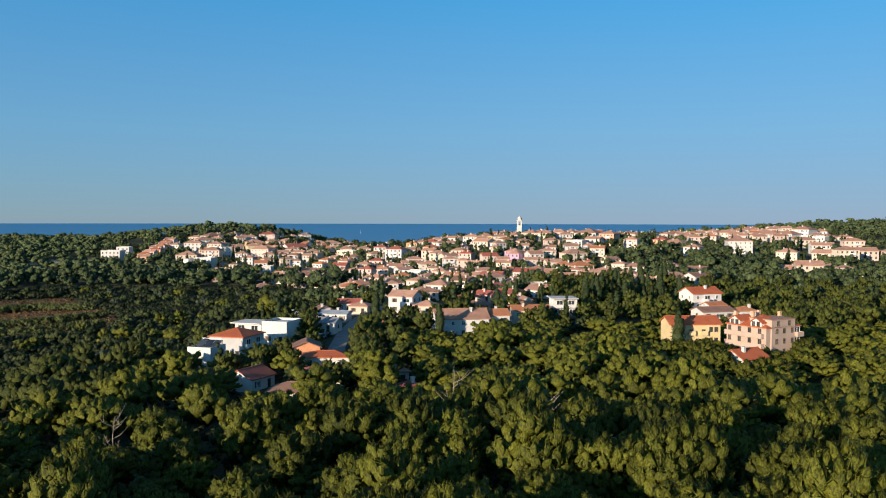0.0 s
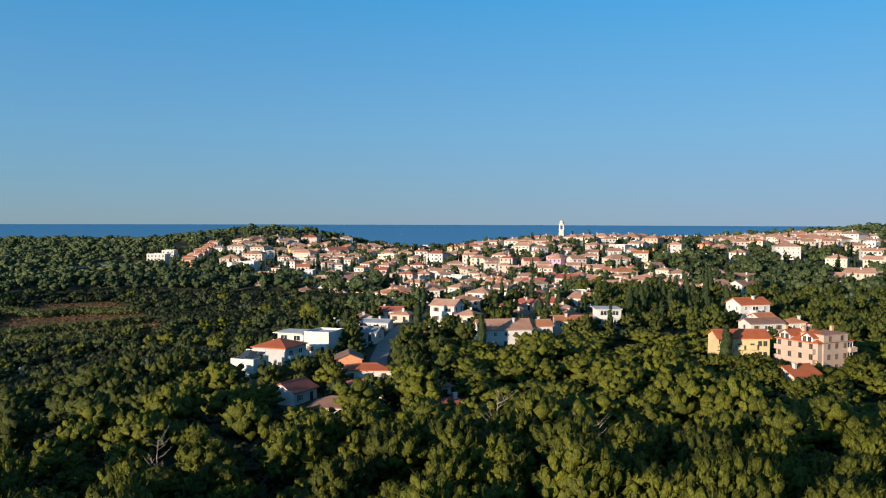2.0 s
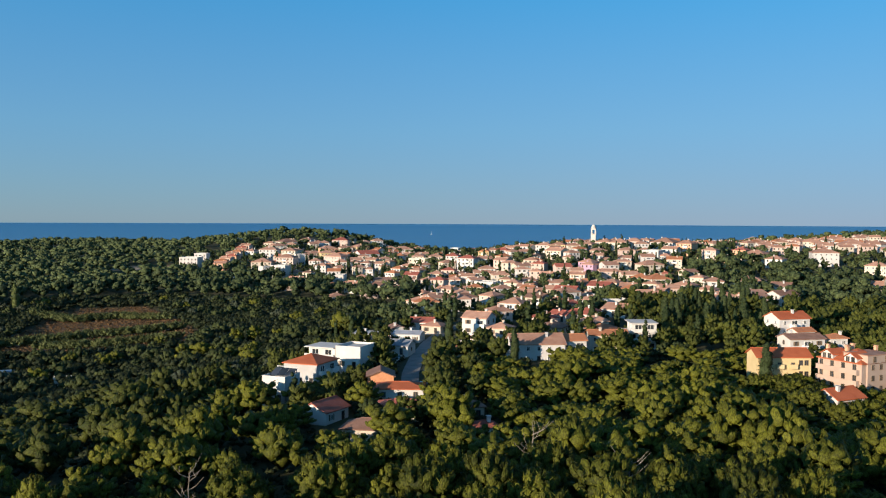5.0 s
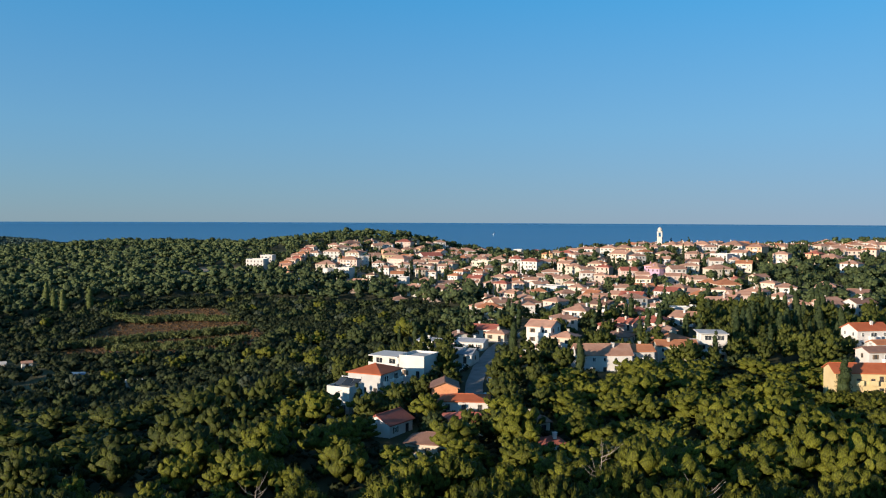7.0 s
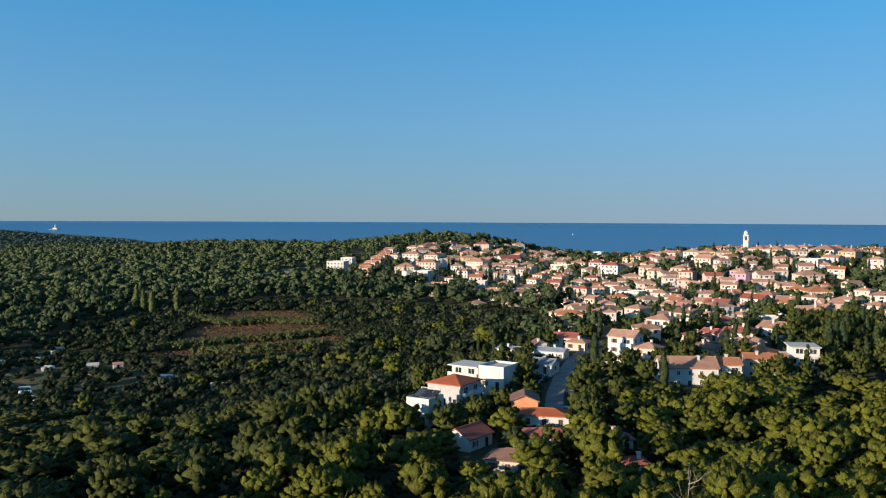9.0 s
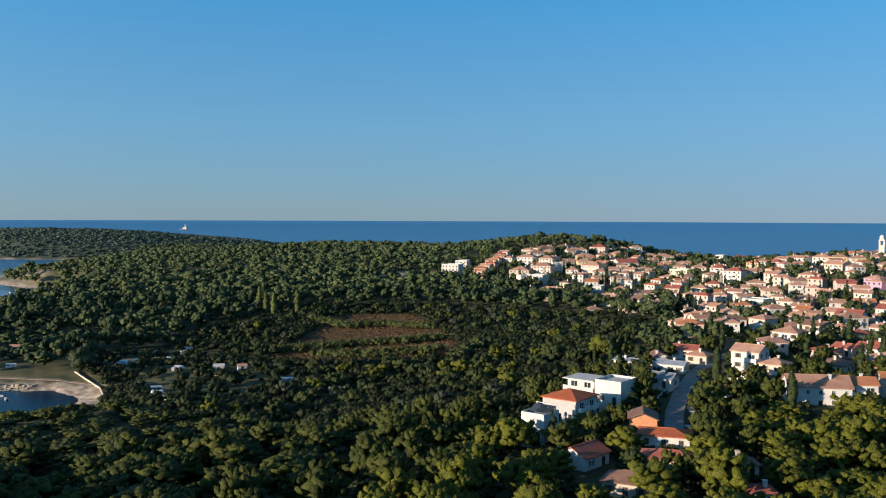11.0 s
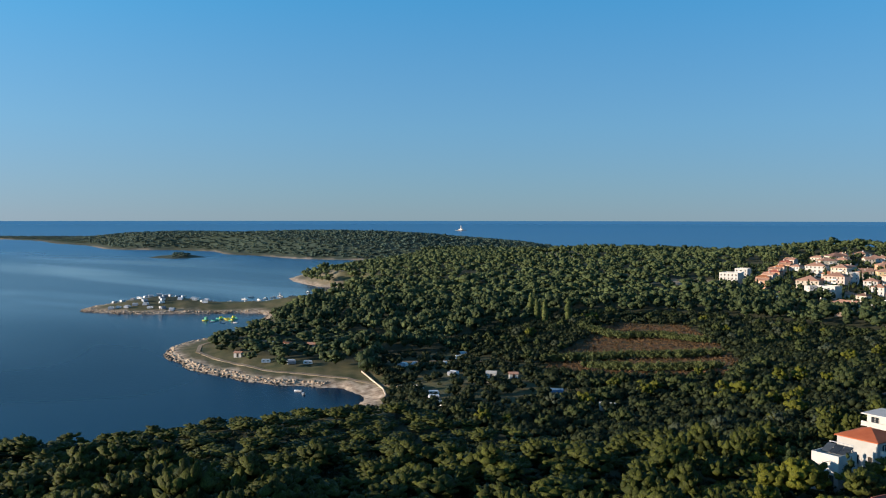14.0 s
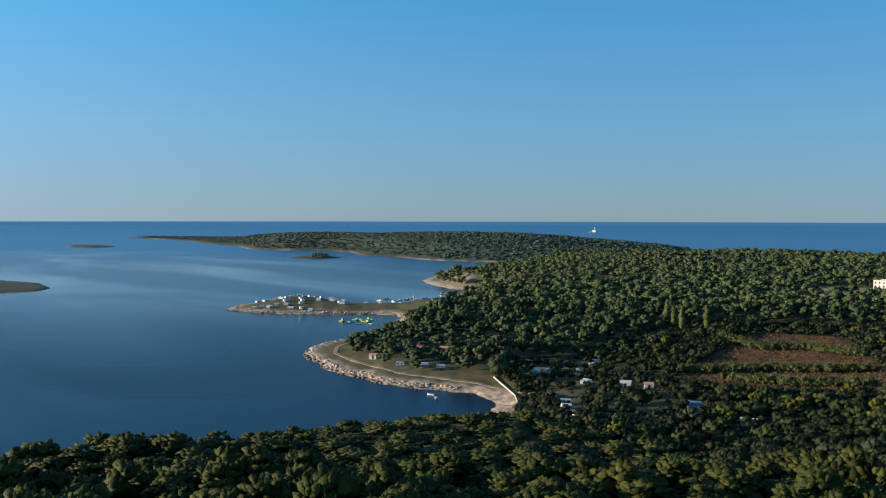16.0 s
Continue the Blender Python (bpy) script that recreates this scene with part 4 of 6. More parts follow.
house(29, 303, -30, 9.5, 7.2, 1, "hip", CREAM, BRIGHT)
house(55, 334, 6, 7.5, 6.5, 1, "gable", WHITE, TERRA)
house(254, 818, -30, 11.7, 10.8, 2, "hip", WHITE, TERRA)
house(247, 835, 1, 11.9, 10.8, 2, "hip", WHITE, TERRA)
house(223, 723, -46, 12.0, 9.3, 1, "hip", ORANGE, TERRA)
house(208, 612, -8, 16.1, 16.4, 3, "hip", WHITE, TERRA)
house(243, 713, -9, 12.0, 12.4, 2, "gable", WHITE, TERRA)
house(286, 810, 5, 11.7, 10.1, 2, "hip", WHITE, TERRA)
house(268, 722, -5, 19.0, 18.1, 2, "hip", WHITE, TERRA)
house(283, 713, -52, 15.7, 15.6, 2, "hip", WHITE, TERRA)
house(298, 717, -49, 14.1, 14.7, 3, "hip", WHITE, TERRA)
house(217, 547, -30, 12.5, 10.5, 2, "hip", CREAM, TERRA)
house(234, 532, -38, 13.0, 10.0, 2, "gable", CREAM, TERRA)
house(190, 474, -33, 10.4, 9.4, 1, "gable", WHITE, TERRA)
house(195, 463, -14, 13.7, 11.5, 2, "gable", STONE, TERRA)
house(157, 410, -43, 7.5, 6.0, 1, "hip", ORANGE, BRIGHT)
house(288, 663, -49, 9.8, 7.8, 2, "flat", WHITE, FLAT)
house(331, 766, 6, 11.4, 10.8, 1, "hip", WHITE, TERRA)
house(134, 456, -27, 9.7, 8.9, 2, "gable", WHITE, BROWN)
house(128, 428, 7, 8.1, 7.6, 1, "hip", WHITE, TERRA)
house(88.5, 298.5, 20, 11.5, 8.0, 3, "gable", WHITE, SCARLET, "tall white gabled house with a bright orange-red roof", sunk=-1.3, pitch=0.22)
house(91.0, 291.5, 20, 6.5, 4.6, 2, "gable", WHITE, BRIGHT, "white porch wing with a small orange roof", sunk=-1.0)
house(87.5, 281, 16, 11.8, 7.0, 2, "gable", WHITE, BROWN, "long white house with a dark brown tiled roof", sunk=-0.5, pitch=0.16)
house(98.5, 284, 16, 6.0, 5.0, 2, "hip", WHITE, BRIGHT, "small white house with a new orange roof", sunk=-0.6)


def joined_houses(name, rows, label):
    """Many small far houses as one object: walls, roofs, chimneys and dark windows."""
    mats = [WHITE, CREAM, PINK, TERRA, BRIGHT, GLASS]
    verts, faces, index = [], [], []
    for x, y, yaw, w, d, storeys, kind, wall, roof in rows:
        m = pose(x, y, ground_z(x, y), 0, 0, yaw)
        h, rise = 2.85 * storeys + 0.25, min(w, d) * 0.19
        solids = [(body_mesh(w, d, h, kind, rise), wall), (roof_mesh(w, d, h, kind, rise), roof), (box(w * 0.2 - 0.35, d * 0.16 - 0.35, h, w * 0.2 + 0.35, d * 0.16 + 0.35, h + rise + 1.0), wall)]
        for k in range(storeys):
            for px in (-w * 0.3, 0.0, w * 0.3):
                solids.append((box(px - 0.5, -d / 2 - 0.06, 1.1 + 2.85 * k, px + 0.5, -d / 2 + 0.02, 2.4 + 2.85 * k), GLASS))
            solids.append((box(-w / 2 - 0.06, -0.5, 1.1 + 2.85 * k, -w / 2 + 0.02, 0.5, 2.4 + 2.85 * k), GLASS))
        for (v, f), mat in solids:
            k = len(verts)
            verts += [m @ Vector(p) for p in v]
            faces += [tuple(q + k for q in face) for face in f]
            index += [mats.index(mat)] * len(f)
    me = mesh_of(name, verts, faces, mats)
    me.polygons.foreach_set("material_index", index)
    return tagged(new(name, me), label, "houses", kind="stuff")


def fill_village():
    """Smaller houses packed along the lanes of the upper village."""
    rng = random.Random(31)
    far_rows = []
    quarters = ((-240, 715, -50, 905), (-158, 600, -45, 716), (-112, 548, -48, 606), (-40, 640, 130, 830), (130, 690, 330, 850), (-45, 400, 110, 640))
    for x0, y0, x1, y1 in quarters:
        for gx_ in range(x0, x1, 17):
            for gy_ in range(y0, y1, 19):
                x, y = gx_ + rng.uniform(-4, 4), gy_ + rng.uniform(-4, 4)
                w, d = rng.uniform(8, 12), rng.uniform(7, 9.5)
                if rng.random() < 0.14 or any((x - a) ** 2 + (y - b) ** 2 < (r + 5.4) ** 2 for a, b, r in occupied):
                    continue
                if abs(x + 225) < 16 and y < 900 and x < -205:
                    continue
                row = (round(x, 1), round(y, 1), rng.choice((-35, -12, 8, 30)), w, d, rng.choice((1, 2, 2)), rng.choice(("hip", "gable", "hip")), rng.choice((WHITE, CREAM, CREAM, PINK, WHITE)), rng.choice((TERRA, TERRA, TERRA, BRIGHT)))
                if y < 640:
                    house(*row)
                else:
                    far_rows.append(row)
                    occupied.append((row[0], row[1], 0.5 * math.hypot(w, d) + 0.6))
    joined_houses("village_houses", far_rows, "small white and cream houses with terracotta roofs packed uphill")


# The eastern quarter: a long rose block on the slope with smaller houses round it.
for row in ((219, 523, -3, 26, 10, 3, "gable", PINK, BRIGHT), (240, 518, 2, 12, 10, 3, "hip", CREAM, TERRA), (261, 541, -4, 16, 10, 2, "gable", PINK, TERRA), (278, 534, 5, 13, 9, 2, "hip", PINK, TERRA), (213, 478, 8, 9, 8, 1, "hip", WHITE, TERRA), (191, 453, -20, 9, 8, 1, "gable", CREAM, TERRA), (180, 457, 4, 6, 6, 1, "hip", WHITE, BRIGHT), (206, 446, 0, 6, 7, 2, "hip", WHITE, TERRA), (198, 411, -6, 11, 8, 1, "gable", CREAM, TERRA), (258, 592, -8, 15, 9, 2, "gable", WHITE, TERRA), (268, 642, 5, 12, 9, 2, "hip", CREAM, TERRA), (293, 622, -5, 14, 9, 2, "hip", PINK, TERRA)):
    if all((row[0] - a) ** 2 + (row[1] - b) ** 2 > (r + row[3] * 0.5) ** 2 for a, b, r in occupied):
        house(*row)
fill_village()

# ---- houses along the street and under the wood ----
BRICK = surface("hollow_brick", (0.50, 0.21, 0.10), (0.66, 0.31, 0.16), size=0.9, rough=0.9, bump=0.6, fine=0.3)
roof_house = house(-56.8, 208, -17, 6.3, 6.8, 2, "flat", WHITE, FLAT, "white flat-roofed house with solar panels on its walled roof", sunk=-1.4, blank=True)
for i in range(3):
    sp = part("solar_panel", mesh_of("solar_panel", *box(-0.95, -1.6, 0, 0.95, 1.6, 0.06), GLASS), roof_house)
    sp.location, sp.rotation_euler = (-1.9 + 2.0 * i, 0.9, 7.0), (radians(24), 0, 0)
for px_ in (-2.6, 2.6):
    part("pergola_post", mesh_of("pergola_post", *box(px_ - 0.07, 2.6, 6.0, px_ + 0.07, 2.74, 7.9), METAL), roof_house)
part("pergola_beam", mesh_of("pergola_beam", *box(-2.8, 2.58, 7.9, 2.8, 2.76, 8.05), METAL), roof_house)
corner = house(-54.0, 227, -17, 9.6, 11.0, 2, "hip", GREY, SCARLET, "plain grey two-storey house with a low hipped red roof", sunk=-2.1, pitch=0.17, blank=True)
for s in range(2):
    for i in range(2):
        o = part("balcony", BALCONY, corner)
        o.location, o.rotation_euler = (4.8, -2.6 + 5.0 * i, 0.25 + 2.85 * s), (0, 0, math.pi / 2)
        o = part("window", WINDOW_WIDE, corner)
        o.location, o.rotation_euler = (4.8, -2.6 + 5.0 * i, 0.35 + 2.85 * s), (0, 0, math.pi / 2)
house(-46.0, 247.5, -17, 7.8, 9.5, 2, "flat", WHITE, FLAT, "white modern flat-roofed house with few dark windows", sunk=-2.2, blank=True)
house(-37.5, 277, -14, 8.5, 7.0, 1, "gable", WHITE, SLATE, "low white house with a grey roof behind parked cars", sunk=-0.6)
house(-34.2, 217.5, 99, 7.6, 6.4, 1, "gable", BRICK, BROWN, "unfinished house of bare orange hollow brick", sunk=-2.1, pitch=0.2, blank=True)
house(-27.6, 205, 4, 11.0, 7.0, 1, "hip", WHITE, SCARLET, "low white bungalow with a bright red hipped roof", sunk=-1.5, pitch=0.13, blank=True)
house(-42.8, 192, 66, 8.5, 7.0, 1, "gable", WHITE, RED, "white gabled house with a red roof shaded by pines", sunk=0.3, pitch=0.24, blank=True)
house(-25.0, 191, 4, 11.0, 7.0, 1, "hip", CREAM, RED, "long low house with a dark red hipped roof", sunk=-0.4, pitch=0.15, blank=True)
house(-30.5, 176, -4, 9.0, 7.0, 1, "hip", CREAM, BROWN, "low cream house with a brown roof under pines", sunk=0.4, blank=True)
occupied.append((-36.5, 181, 5))
house(-11.0, 193, 20, 5.6, 5.0, 1, "hip", CREAM, BROWN, "tiny cream cottage with a brown roof among pines")
house(-7.0, 176, 20, 4.6, 4.4, 1, "hip", WHITE, RED, "tiny white cottage with a red roof deep in the wood")
house(-17.5, 263, 5, 6.6, 6.5, 1, "gable", WHITE, BRIGHT, "small white house with an orange roof beside the street", sunk=-0.6)
house(5.2, 267, 12, 16.0, 9.5, 2, "gable", WHITE, TERRA, "large white house with a weathered terracotta gabled roof", sunk=1.3, pitch=0.26)
house(16.0, 271.5, 12, 8.0, 7.5, 2, "gable", WHITE, BRIGHT, "white side wing with a new orange roof", sunk=1.0)
house(28.0, 281, 8, 12.0, 6.5, 2, "gable", CREAM, BRIGHT, "long cream house with a bright orange roof", sunk=0.8)
house(71.3, 204.4, 30, 8.4, 6.6, 1, "gable", WHITE, SCARLET, "white gabled house with a bright red roof", sunk=-2.2, pitch=0.26)
occupied.append((67.5, 196, 5))
BALCONY_SMALL = balcony_mesh(1.9, 0.9, YELLOW)
yellow = house(66.6, 233.2, 5, 13.6, 7.6, 3, "gable", YELLOW, SCARLET, "ochre yellow house with an orange-red roof and small balconies", sunk=-0.6, pitch=0.22, blank=True)
for s in (1, 2):
    for bx in (-1.2, 2.2):
        part("balcony", BALCONY_SMALL, yellow).location = (bx, -3.8, 0.3 + 2.85 * s)
        part("window", WINDOW_DARK, yellow).location = (bx, -3.8, 0.4 + 2.85 * s)
    for bx in (-5.4, -3.6, 4.2, 5.6):
        part("window", WINDOW_DARK, yellow).location = (bx, -3.8, 1.0 + 2.85 * s)


def terrace_house(x, y, yaw, w, d, storeys, step, label, sunk=0.0):
    """A modern flat-roofed house: each floor with a projecting slab, white parapets and bands of dark glass."""
    ob = thing("house", pose(x, y, ground_z(x, y) - sunk, 0, 0, yaw), label, "house", "houses of the village")
    for s in range(storeys):
        z0, x0 = 2.95 * s, -w / 2 + step * s
        part("wall", mesh_of("wall", *box(x0, -d / 2, z0 - (5 if s == 0 else 0), w / 2, d / 2, z0 + 2.7), WHITE), ob)
        part("floor_slab", mesh_of("floor_slab", *box(x0 - 0.9, -d / 2 - 1.3, z0 + 2.7, w / 2 + 0.25, d / 2 + 0.1, z0 + 2.95), WHITE), ob)
        n = max(1, int((w / 2 - x0) / 2.9))
        for i in range(n):
            o = part("window", WINDOW_WIDE, ob)
            o.location = (x0 + (w / 2 - x0) * (i + 0.5) / n, -d / 2, z0 + 0.15)
        for i in range(2):
            o = part("window", WINDOW, ob)
            o.location, o.rotation_euler = (x0, -d / 4 + d / 2 * i, z0 + 0.9), (0, 0, -math.pi / 2)
            o = part("window", WINDOW, ob)
            o.location, o.rotation_euler = (w / 2, -d / 4 + d / 2 * i, z0 + 0.9), (0, 0, math.pi / 2)
        if s:
            part("parapet", mesh_of("parapet", *box(x0 - 0.85, -d / 2 - 1.25, z0 + 0.004, w / 2 + 0.2, -d / 2 - 1.13, z0 + 0.95), WHITE), ob)
    occupied.append((x, y, 0.5 * math.hypot(w, d) + 0.6))
    return ob


terrace_house(-54.6, 251.5, -17, 8.4, 8.0, 2, 0.0, "white flat-roofed house with dark recessed balconies", sunk=-3.0)
terrace_house(38.6, 289, 3, 10.5, 9.0, 3, 1.4, "white modern three-storey house with stepped dark glazed terraces", sunk=0.6)


def apartment_house(x, y, yaw):
    """The big rose block: four floors, long balconies on one side, a taller flat-topped corner, dormers in a red roof."""
    ob = thing("apartment_house", pose(x, y, ground_z(x, y), 0, 0, yaw), "rose beige apartment house with long balconies and red roof", "house", "houses of the village")
    w, d, h = 12.6, 12.6, 10.4
    part("wall", mesh_of("wall", *box(-w / 2, -d / 2, -5, w / 2, d / 2, h), FLESH), ob)
    part("roof", mesh_of("roof", *roof_mesh(w, d, h, "hip", 2.3, over=0.35), SCARLET), ob)
    # the taller corner, its flat top behind a parapet
    bx0, bx1, by1 = -w / 2 + 1.6, w / 2 - 2.2, -d / 2 + 6.5
    part("corner_block", mesh_of("corner_block", *box(bx0, -d / 2 - 0.35, -5, bx1, by1, h + 1.9), FLESH), ob)
    part("corner_roof", mesh_of("corner_roof", *box(bx0 - 0.15, -d / 2 - 0.5, h + 1.9, bx1 + 0.15, by1 + 0.15, h + 2.1), TERRA), ob)
    for by in (-3.2, 3.6):
        bx = -w / 2 + 1.7
        gv = [(-1.8, -1.7, h), (-1.8, 1.7, h), (-1.8, 1.7, h + 1.2), (-1.8, 0, h + 2.2), (-1.8, -1.7, h + 1.2), (3.4, -1.7, h), (3.4, 1.7, h), (3.4, 1.7, h + 1.2), (3.4, 0, h + 2.2), (3.4, -1.7, h + 1.2)]
        gf = [(0, 4, 3, 2, 1), (5, 6, 7, 8, 9), (1, 2, 7, 6), (4, 0, 5, 9), (0, 1, 6, 5), (2, 3, 8, 7), (3, 4, 9, 8)]
        o = part("dormer", mesh_of("dormer", [(px + bx, py + by, pz) for px, py, pz in gv], gf, WHITE), ob)
        r = [(-2.1, -2.05, h + 1.05), (-2.1, 0, h + 2.32), (-2.1, 2.05, h + 1.05), (3.4, -2.05, h + 1.05), (3.4, 0, h + 2.32), (3.4, 2.05, h + 1.05)]
        rv = r + [(a, b, c + 0.16) for a, b, c in r]
        rf = [(6, 9, 10, 7), (7, 10, 11, 8), (0, 1, 4, 3), (1, 2, 5, 4), (0, 6, 7, 1), (1, 7, 8, 2), (0, 3, 9, 6), (2, 8, 11, 5), (3, 4, 10, 9), (4, 5, 11, 10)]
        part("dormer_roof", mesh_of("dormer_roof", [(px + bx, py + by, pz) for px, py, pz in rv], rf, SCARLET), o)
        for k in (-0.75, 0.75):
            wo = part("window", WINDOW_DARK, o)
            wo.location, wo.rotation_euler = (bx - 1.8, by + k, h + 0.1), (0, 0, -math.pi / 2)
    for s in range(4):
        zs = 0.1 + 2.6 * s
        for i in range(4):
            wo = part("window", WINDOW_DARK if i % 2 else DOOR, ob)
            wo.location, wo.rotation_euler = (-w / 2, -d / 2 + 2.0 + 3.2 * i, zs + (0.9 if i % 2 else 0.15)), (0, 0, -math.pi / 2)
        for bx in (-2.9, -0.1, 2.9):
            part("window", WINDOW_DARK, ob).location = (bx, -d / 2 - 0.35, zs + 0.9)
        if s:
            for px, py, turn, me in ((-w / 2, 0.2, -90, BALCONY_LONG), (w / 2 - 1.1, -d / 2, 0, BALCONY_PINK), (w / 2, -d / 2 + 2.6, 90, BALCONY_PINK)):
                bo = part("balcony", me, ob)
                bo.location, bo.rotation_euler = (px, py, zs), (0, 0, radians(turn))
            for px, py, turn in ((w / 2 - 1.1, -d / 2, 0), (w / 2, -d / 2 + 2.6, 90)):
                do = part("window", WINDOW_WIDE, ob)
                do.location, do.rotation_euler = (px, py, zs + 0.15), (0, 0, radians(turn))
    for bx in (-2.4, 1.8):
        part("window", WINDOW_DARK, ob).location = (bx, -d / 2 - 0.35, h + 0.3)
    for cx, cy in ((-3.2, 0.4), (-1.2, 2.2), (2.4, 3.4), (-4.2, 5.2), (4.9, -1.2)):
        part("chimney", CHIMNEY_BRICK, ob).location = (cx, cy, h + 2.0)
    occupied.append((x, y, 11.0))
    return ob


BALCONY_PINK = balcony_mesh(2.4, 1.3, FLESH)
BALCONY_LONG = balcony_mesh(11.8, 1.1, FLESH)
CHIMNEY_BRICK = mesh_of("chimney", cv, cf, ORANGE)
apartment_house(83.1, 225.0, 30)


def church_tower(x, y):
    """The campanile on the hill: shaft, belfry with arched openings, drum and small dome."""
    z = ground_z(x, y)
    ob = thing("church_tower", pose(x, y, z, 0, 0, -12), "pale limestone bell tower with an open belfry and dome", "tower")
    H = 62.5 - z
    w = 1.95
    part("shaft", mesh_of("shaft", *joined(box(-w, -w, -4, w, w, H - 8.2)), SHAFT), ob)
    part("string_course", mesh_of("string_course", *box(-w - 0.25, -w - 0.25, H - 8.2, w + 0.25, w + 0.25, H - 7.8), STONE), ob)
    zb = H - 7.8
    for sx in (-1, 1):
        for sy in (-1, 1):
            part("belfry_pier", mesh_of("belfry_pier", *box(min(sx * w, sx * 1.05), min(sy * w, sy * 1.05), zb, max(sx * w, sx * 1.05), max(sy * w, sy * 1.05), zb + 3.2), SHAFT), ob)
    part("belfry_head", mesh_of("belfry_head", *box(-w, -w, zb + 3.2, w, w, zb + 4.0), SHAFT), ob)
    part("cornice", mesh_of("cornice", *box(-w - 0.3, -w - 0.3, zb + 4.0, w + 0.3, w + 0.3, zb + 4.35), STONE), ob)
    part("drum", mesh_of("drum", *tube([(0, 0, zb + 4.35), (0, 0, zb + 5.6)], [1.75, 1.75], 8), SHAFT), ob)
    part("dome", mesh_of("dome", *tube([(0, 0, zb + 5.6), (0, 0, zb + 6.5), (0, 0, zb + 7.2), (0, 0, zb + 7.6)], [1.85, 1.6, 1.0, 0.15], 10), SHAFT), ob)
    part("finial", mesh_of("finial", *tube([(0, 0, zb + 7.5), (0, 0, zb + 8.6)], [0.08, 0.05], 5), METAL), ob)
    for s in range(2):
        wo = part("window", WINDOW, ob)
        wo.location = (0, -w, zb - 6 - 4 * s)


church_tower(64, 728)
DIRT = surface("pale_dirt", (0.20, 0.15, 0.10), (0.34, 0.27, 0.19), size=2, rough=0.95, bump=0.4)
ribbon("track", TRACK, 1.2, 0.10, DIRT, "pale dirt track round the headland")
ribbon("track", CAMP_ROAD, 1.4, 0.10, DIRT, "pale dirt road through the camp")
ribbon("road", STREET, 2.4, 0.12, ASPHALT, "grey asphalt village street")
ribbon("road", [(-31, 330), (-48, 322), (-75, 335)], 2.0, 0.10, ASPHALT, "narrow grey side lane")
ribbon("road", [(-258, 726), (-235, 770), (-218, 830), (-206, 880)], 4.0, 0.10, ASPHALT, "straight grey street between terraces")
ribbon("road", [(-150, 740), (-152, 800), (-158, 860)], 3.5, 0.10, ASPHALT, "grey street between houses")


# ---- parked cars ----
def car_parts(paint):
    body = joined(([(-2.1, -0.85, 0.35), (2.1, -0.85, 0.35), (2.1, 0.85, 0.35), (-2.1, 0.85, 0.35), (-2.1, -0.85, 0.85), (2.1, -0.85, 0.8), (2.1, 0.85, 0.8), (-2.1, 0.85, 0.85)],
                   [(3, 2, 1, 0), (4, 5, 6, 7), (0, 1, 5, 4), (1, 2, 6, 5), (2, 3, 7, 6), (3, 0, 4, 7)]),)
    cabin = ([(-1.7, -0.8, 0.84), (1.0, -0.8, 0.81), (1.0, 0.8, 0.81), (-1.7, 0.8, 0.84), (-1.3, -0.65, 1.42), (0.3, -0.65, 1.42), (0.3, 0.65, 1.42), (-1.3, 0.65, 1.42)],
             [(0, 1, 5, 4), (1, 2, 6, 5), (2, 3, 7, 6), (3, 0, 4, 7), (3, 2, 1, 0), (4, 5, 6, 7)])
    return mesh_of("body", *body, paint), mesh_of("glazing", *cabin, GLASS), mesh_of("roof", *box(-1.28, -0.64, 1.424, 0.28, 0.64, 1.47), paint)


WHEEL = mesh_of("wheel", *tube([(0, -0.1, 0), (0, 0.1, 0)], [0.32, 0.32], 10), RUBBER)
PAINTS = [surface(n, a, b, size=2, rough=0.3, bump=0, spec=0.5) for n, a, b in (("white_paint", (0.68, 0.68, 0.67), (0.78, 0.78, 0.77)), ("grey_paint", (0.22, 0.23, 0.25), (0.30, 0.31, 0.33)), ("dark_paint", (0.03, 0.035, 0.045), (0.06, 0.065, 0.08)))]
CARS = [car_parts(p) for p in PAINTS]


def car(x, y, yaw, sort):
    ob = thing("car", pose(x, y, ground_z(x, y) + 0.13, 0, 0, yaw), f"{('white', 'grey', 'dark')[sort]} car parked beside the road", "car", "parked cars")
    for n, me in zip(("body", "glazing", "roof"), CARS[sort]):
        part(n, me, ob)
    for wx in (-1.3, 1.3):
        for wy in (-0.78, 0.78):
            part("wheel", WHEEL, ob).location = (wx, wy, 0.32)


for i, (cx, cy, ca) in enumerate(((-38.5, 262, 10), (-37.2, 265, 12), (-36.6, 268.5, 8), (-39.5, 258, 14), (-24.5, 225, 80), (-19.5, 222, 70), (-25.5, 245, 95), (-22.5, 296, 85), (-36, 300, 92), (-7, 318, 60))):
    car(cx, cy, ca, (0, 0, 1, 2, 1, 2, 1, 0, 2, 0)[i])

# ---- the camp by the bay ----
def caravan_parts():
    prof = [(-2.7, 0.45), (2.6, 0.45), (2.9, 1.0), (2.75, 1.7), (2.3, 2.5), (-2.5, 2.6), (-2.85, 1.9), (-2.9, 1.0)]
    v = [(x, -1.1, z) for x, z in prof] + [(x, 1.1, z) for x, z in prof]
    n = len(prof)
    f = [tuple(range(n)), tuple(range(2 * n - 1, n - 1, -1))] + [(i, i + n, (i + 1) % n + n, (i + 1) % n) for i in range(n)]
    return mesh_of("body", v, f, CARAVAN)


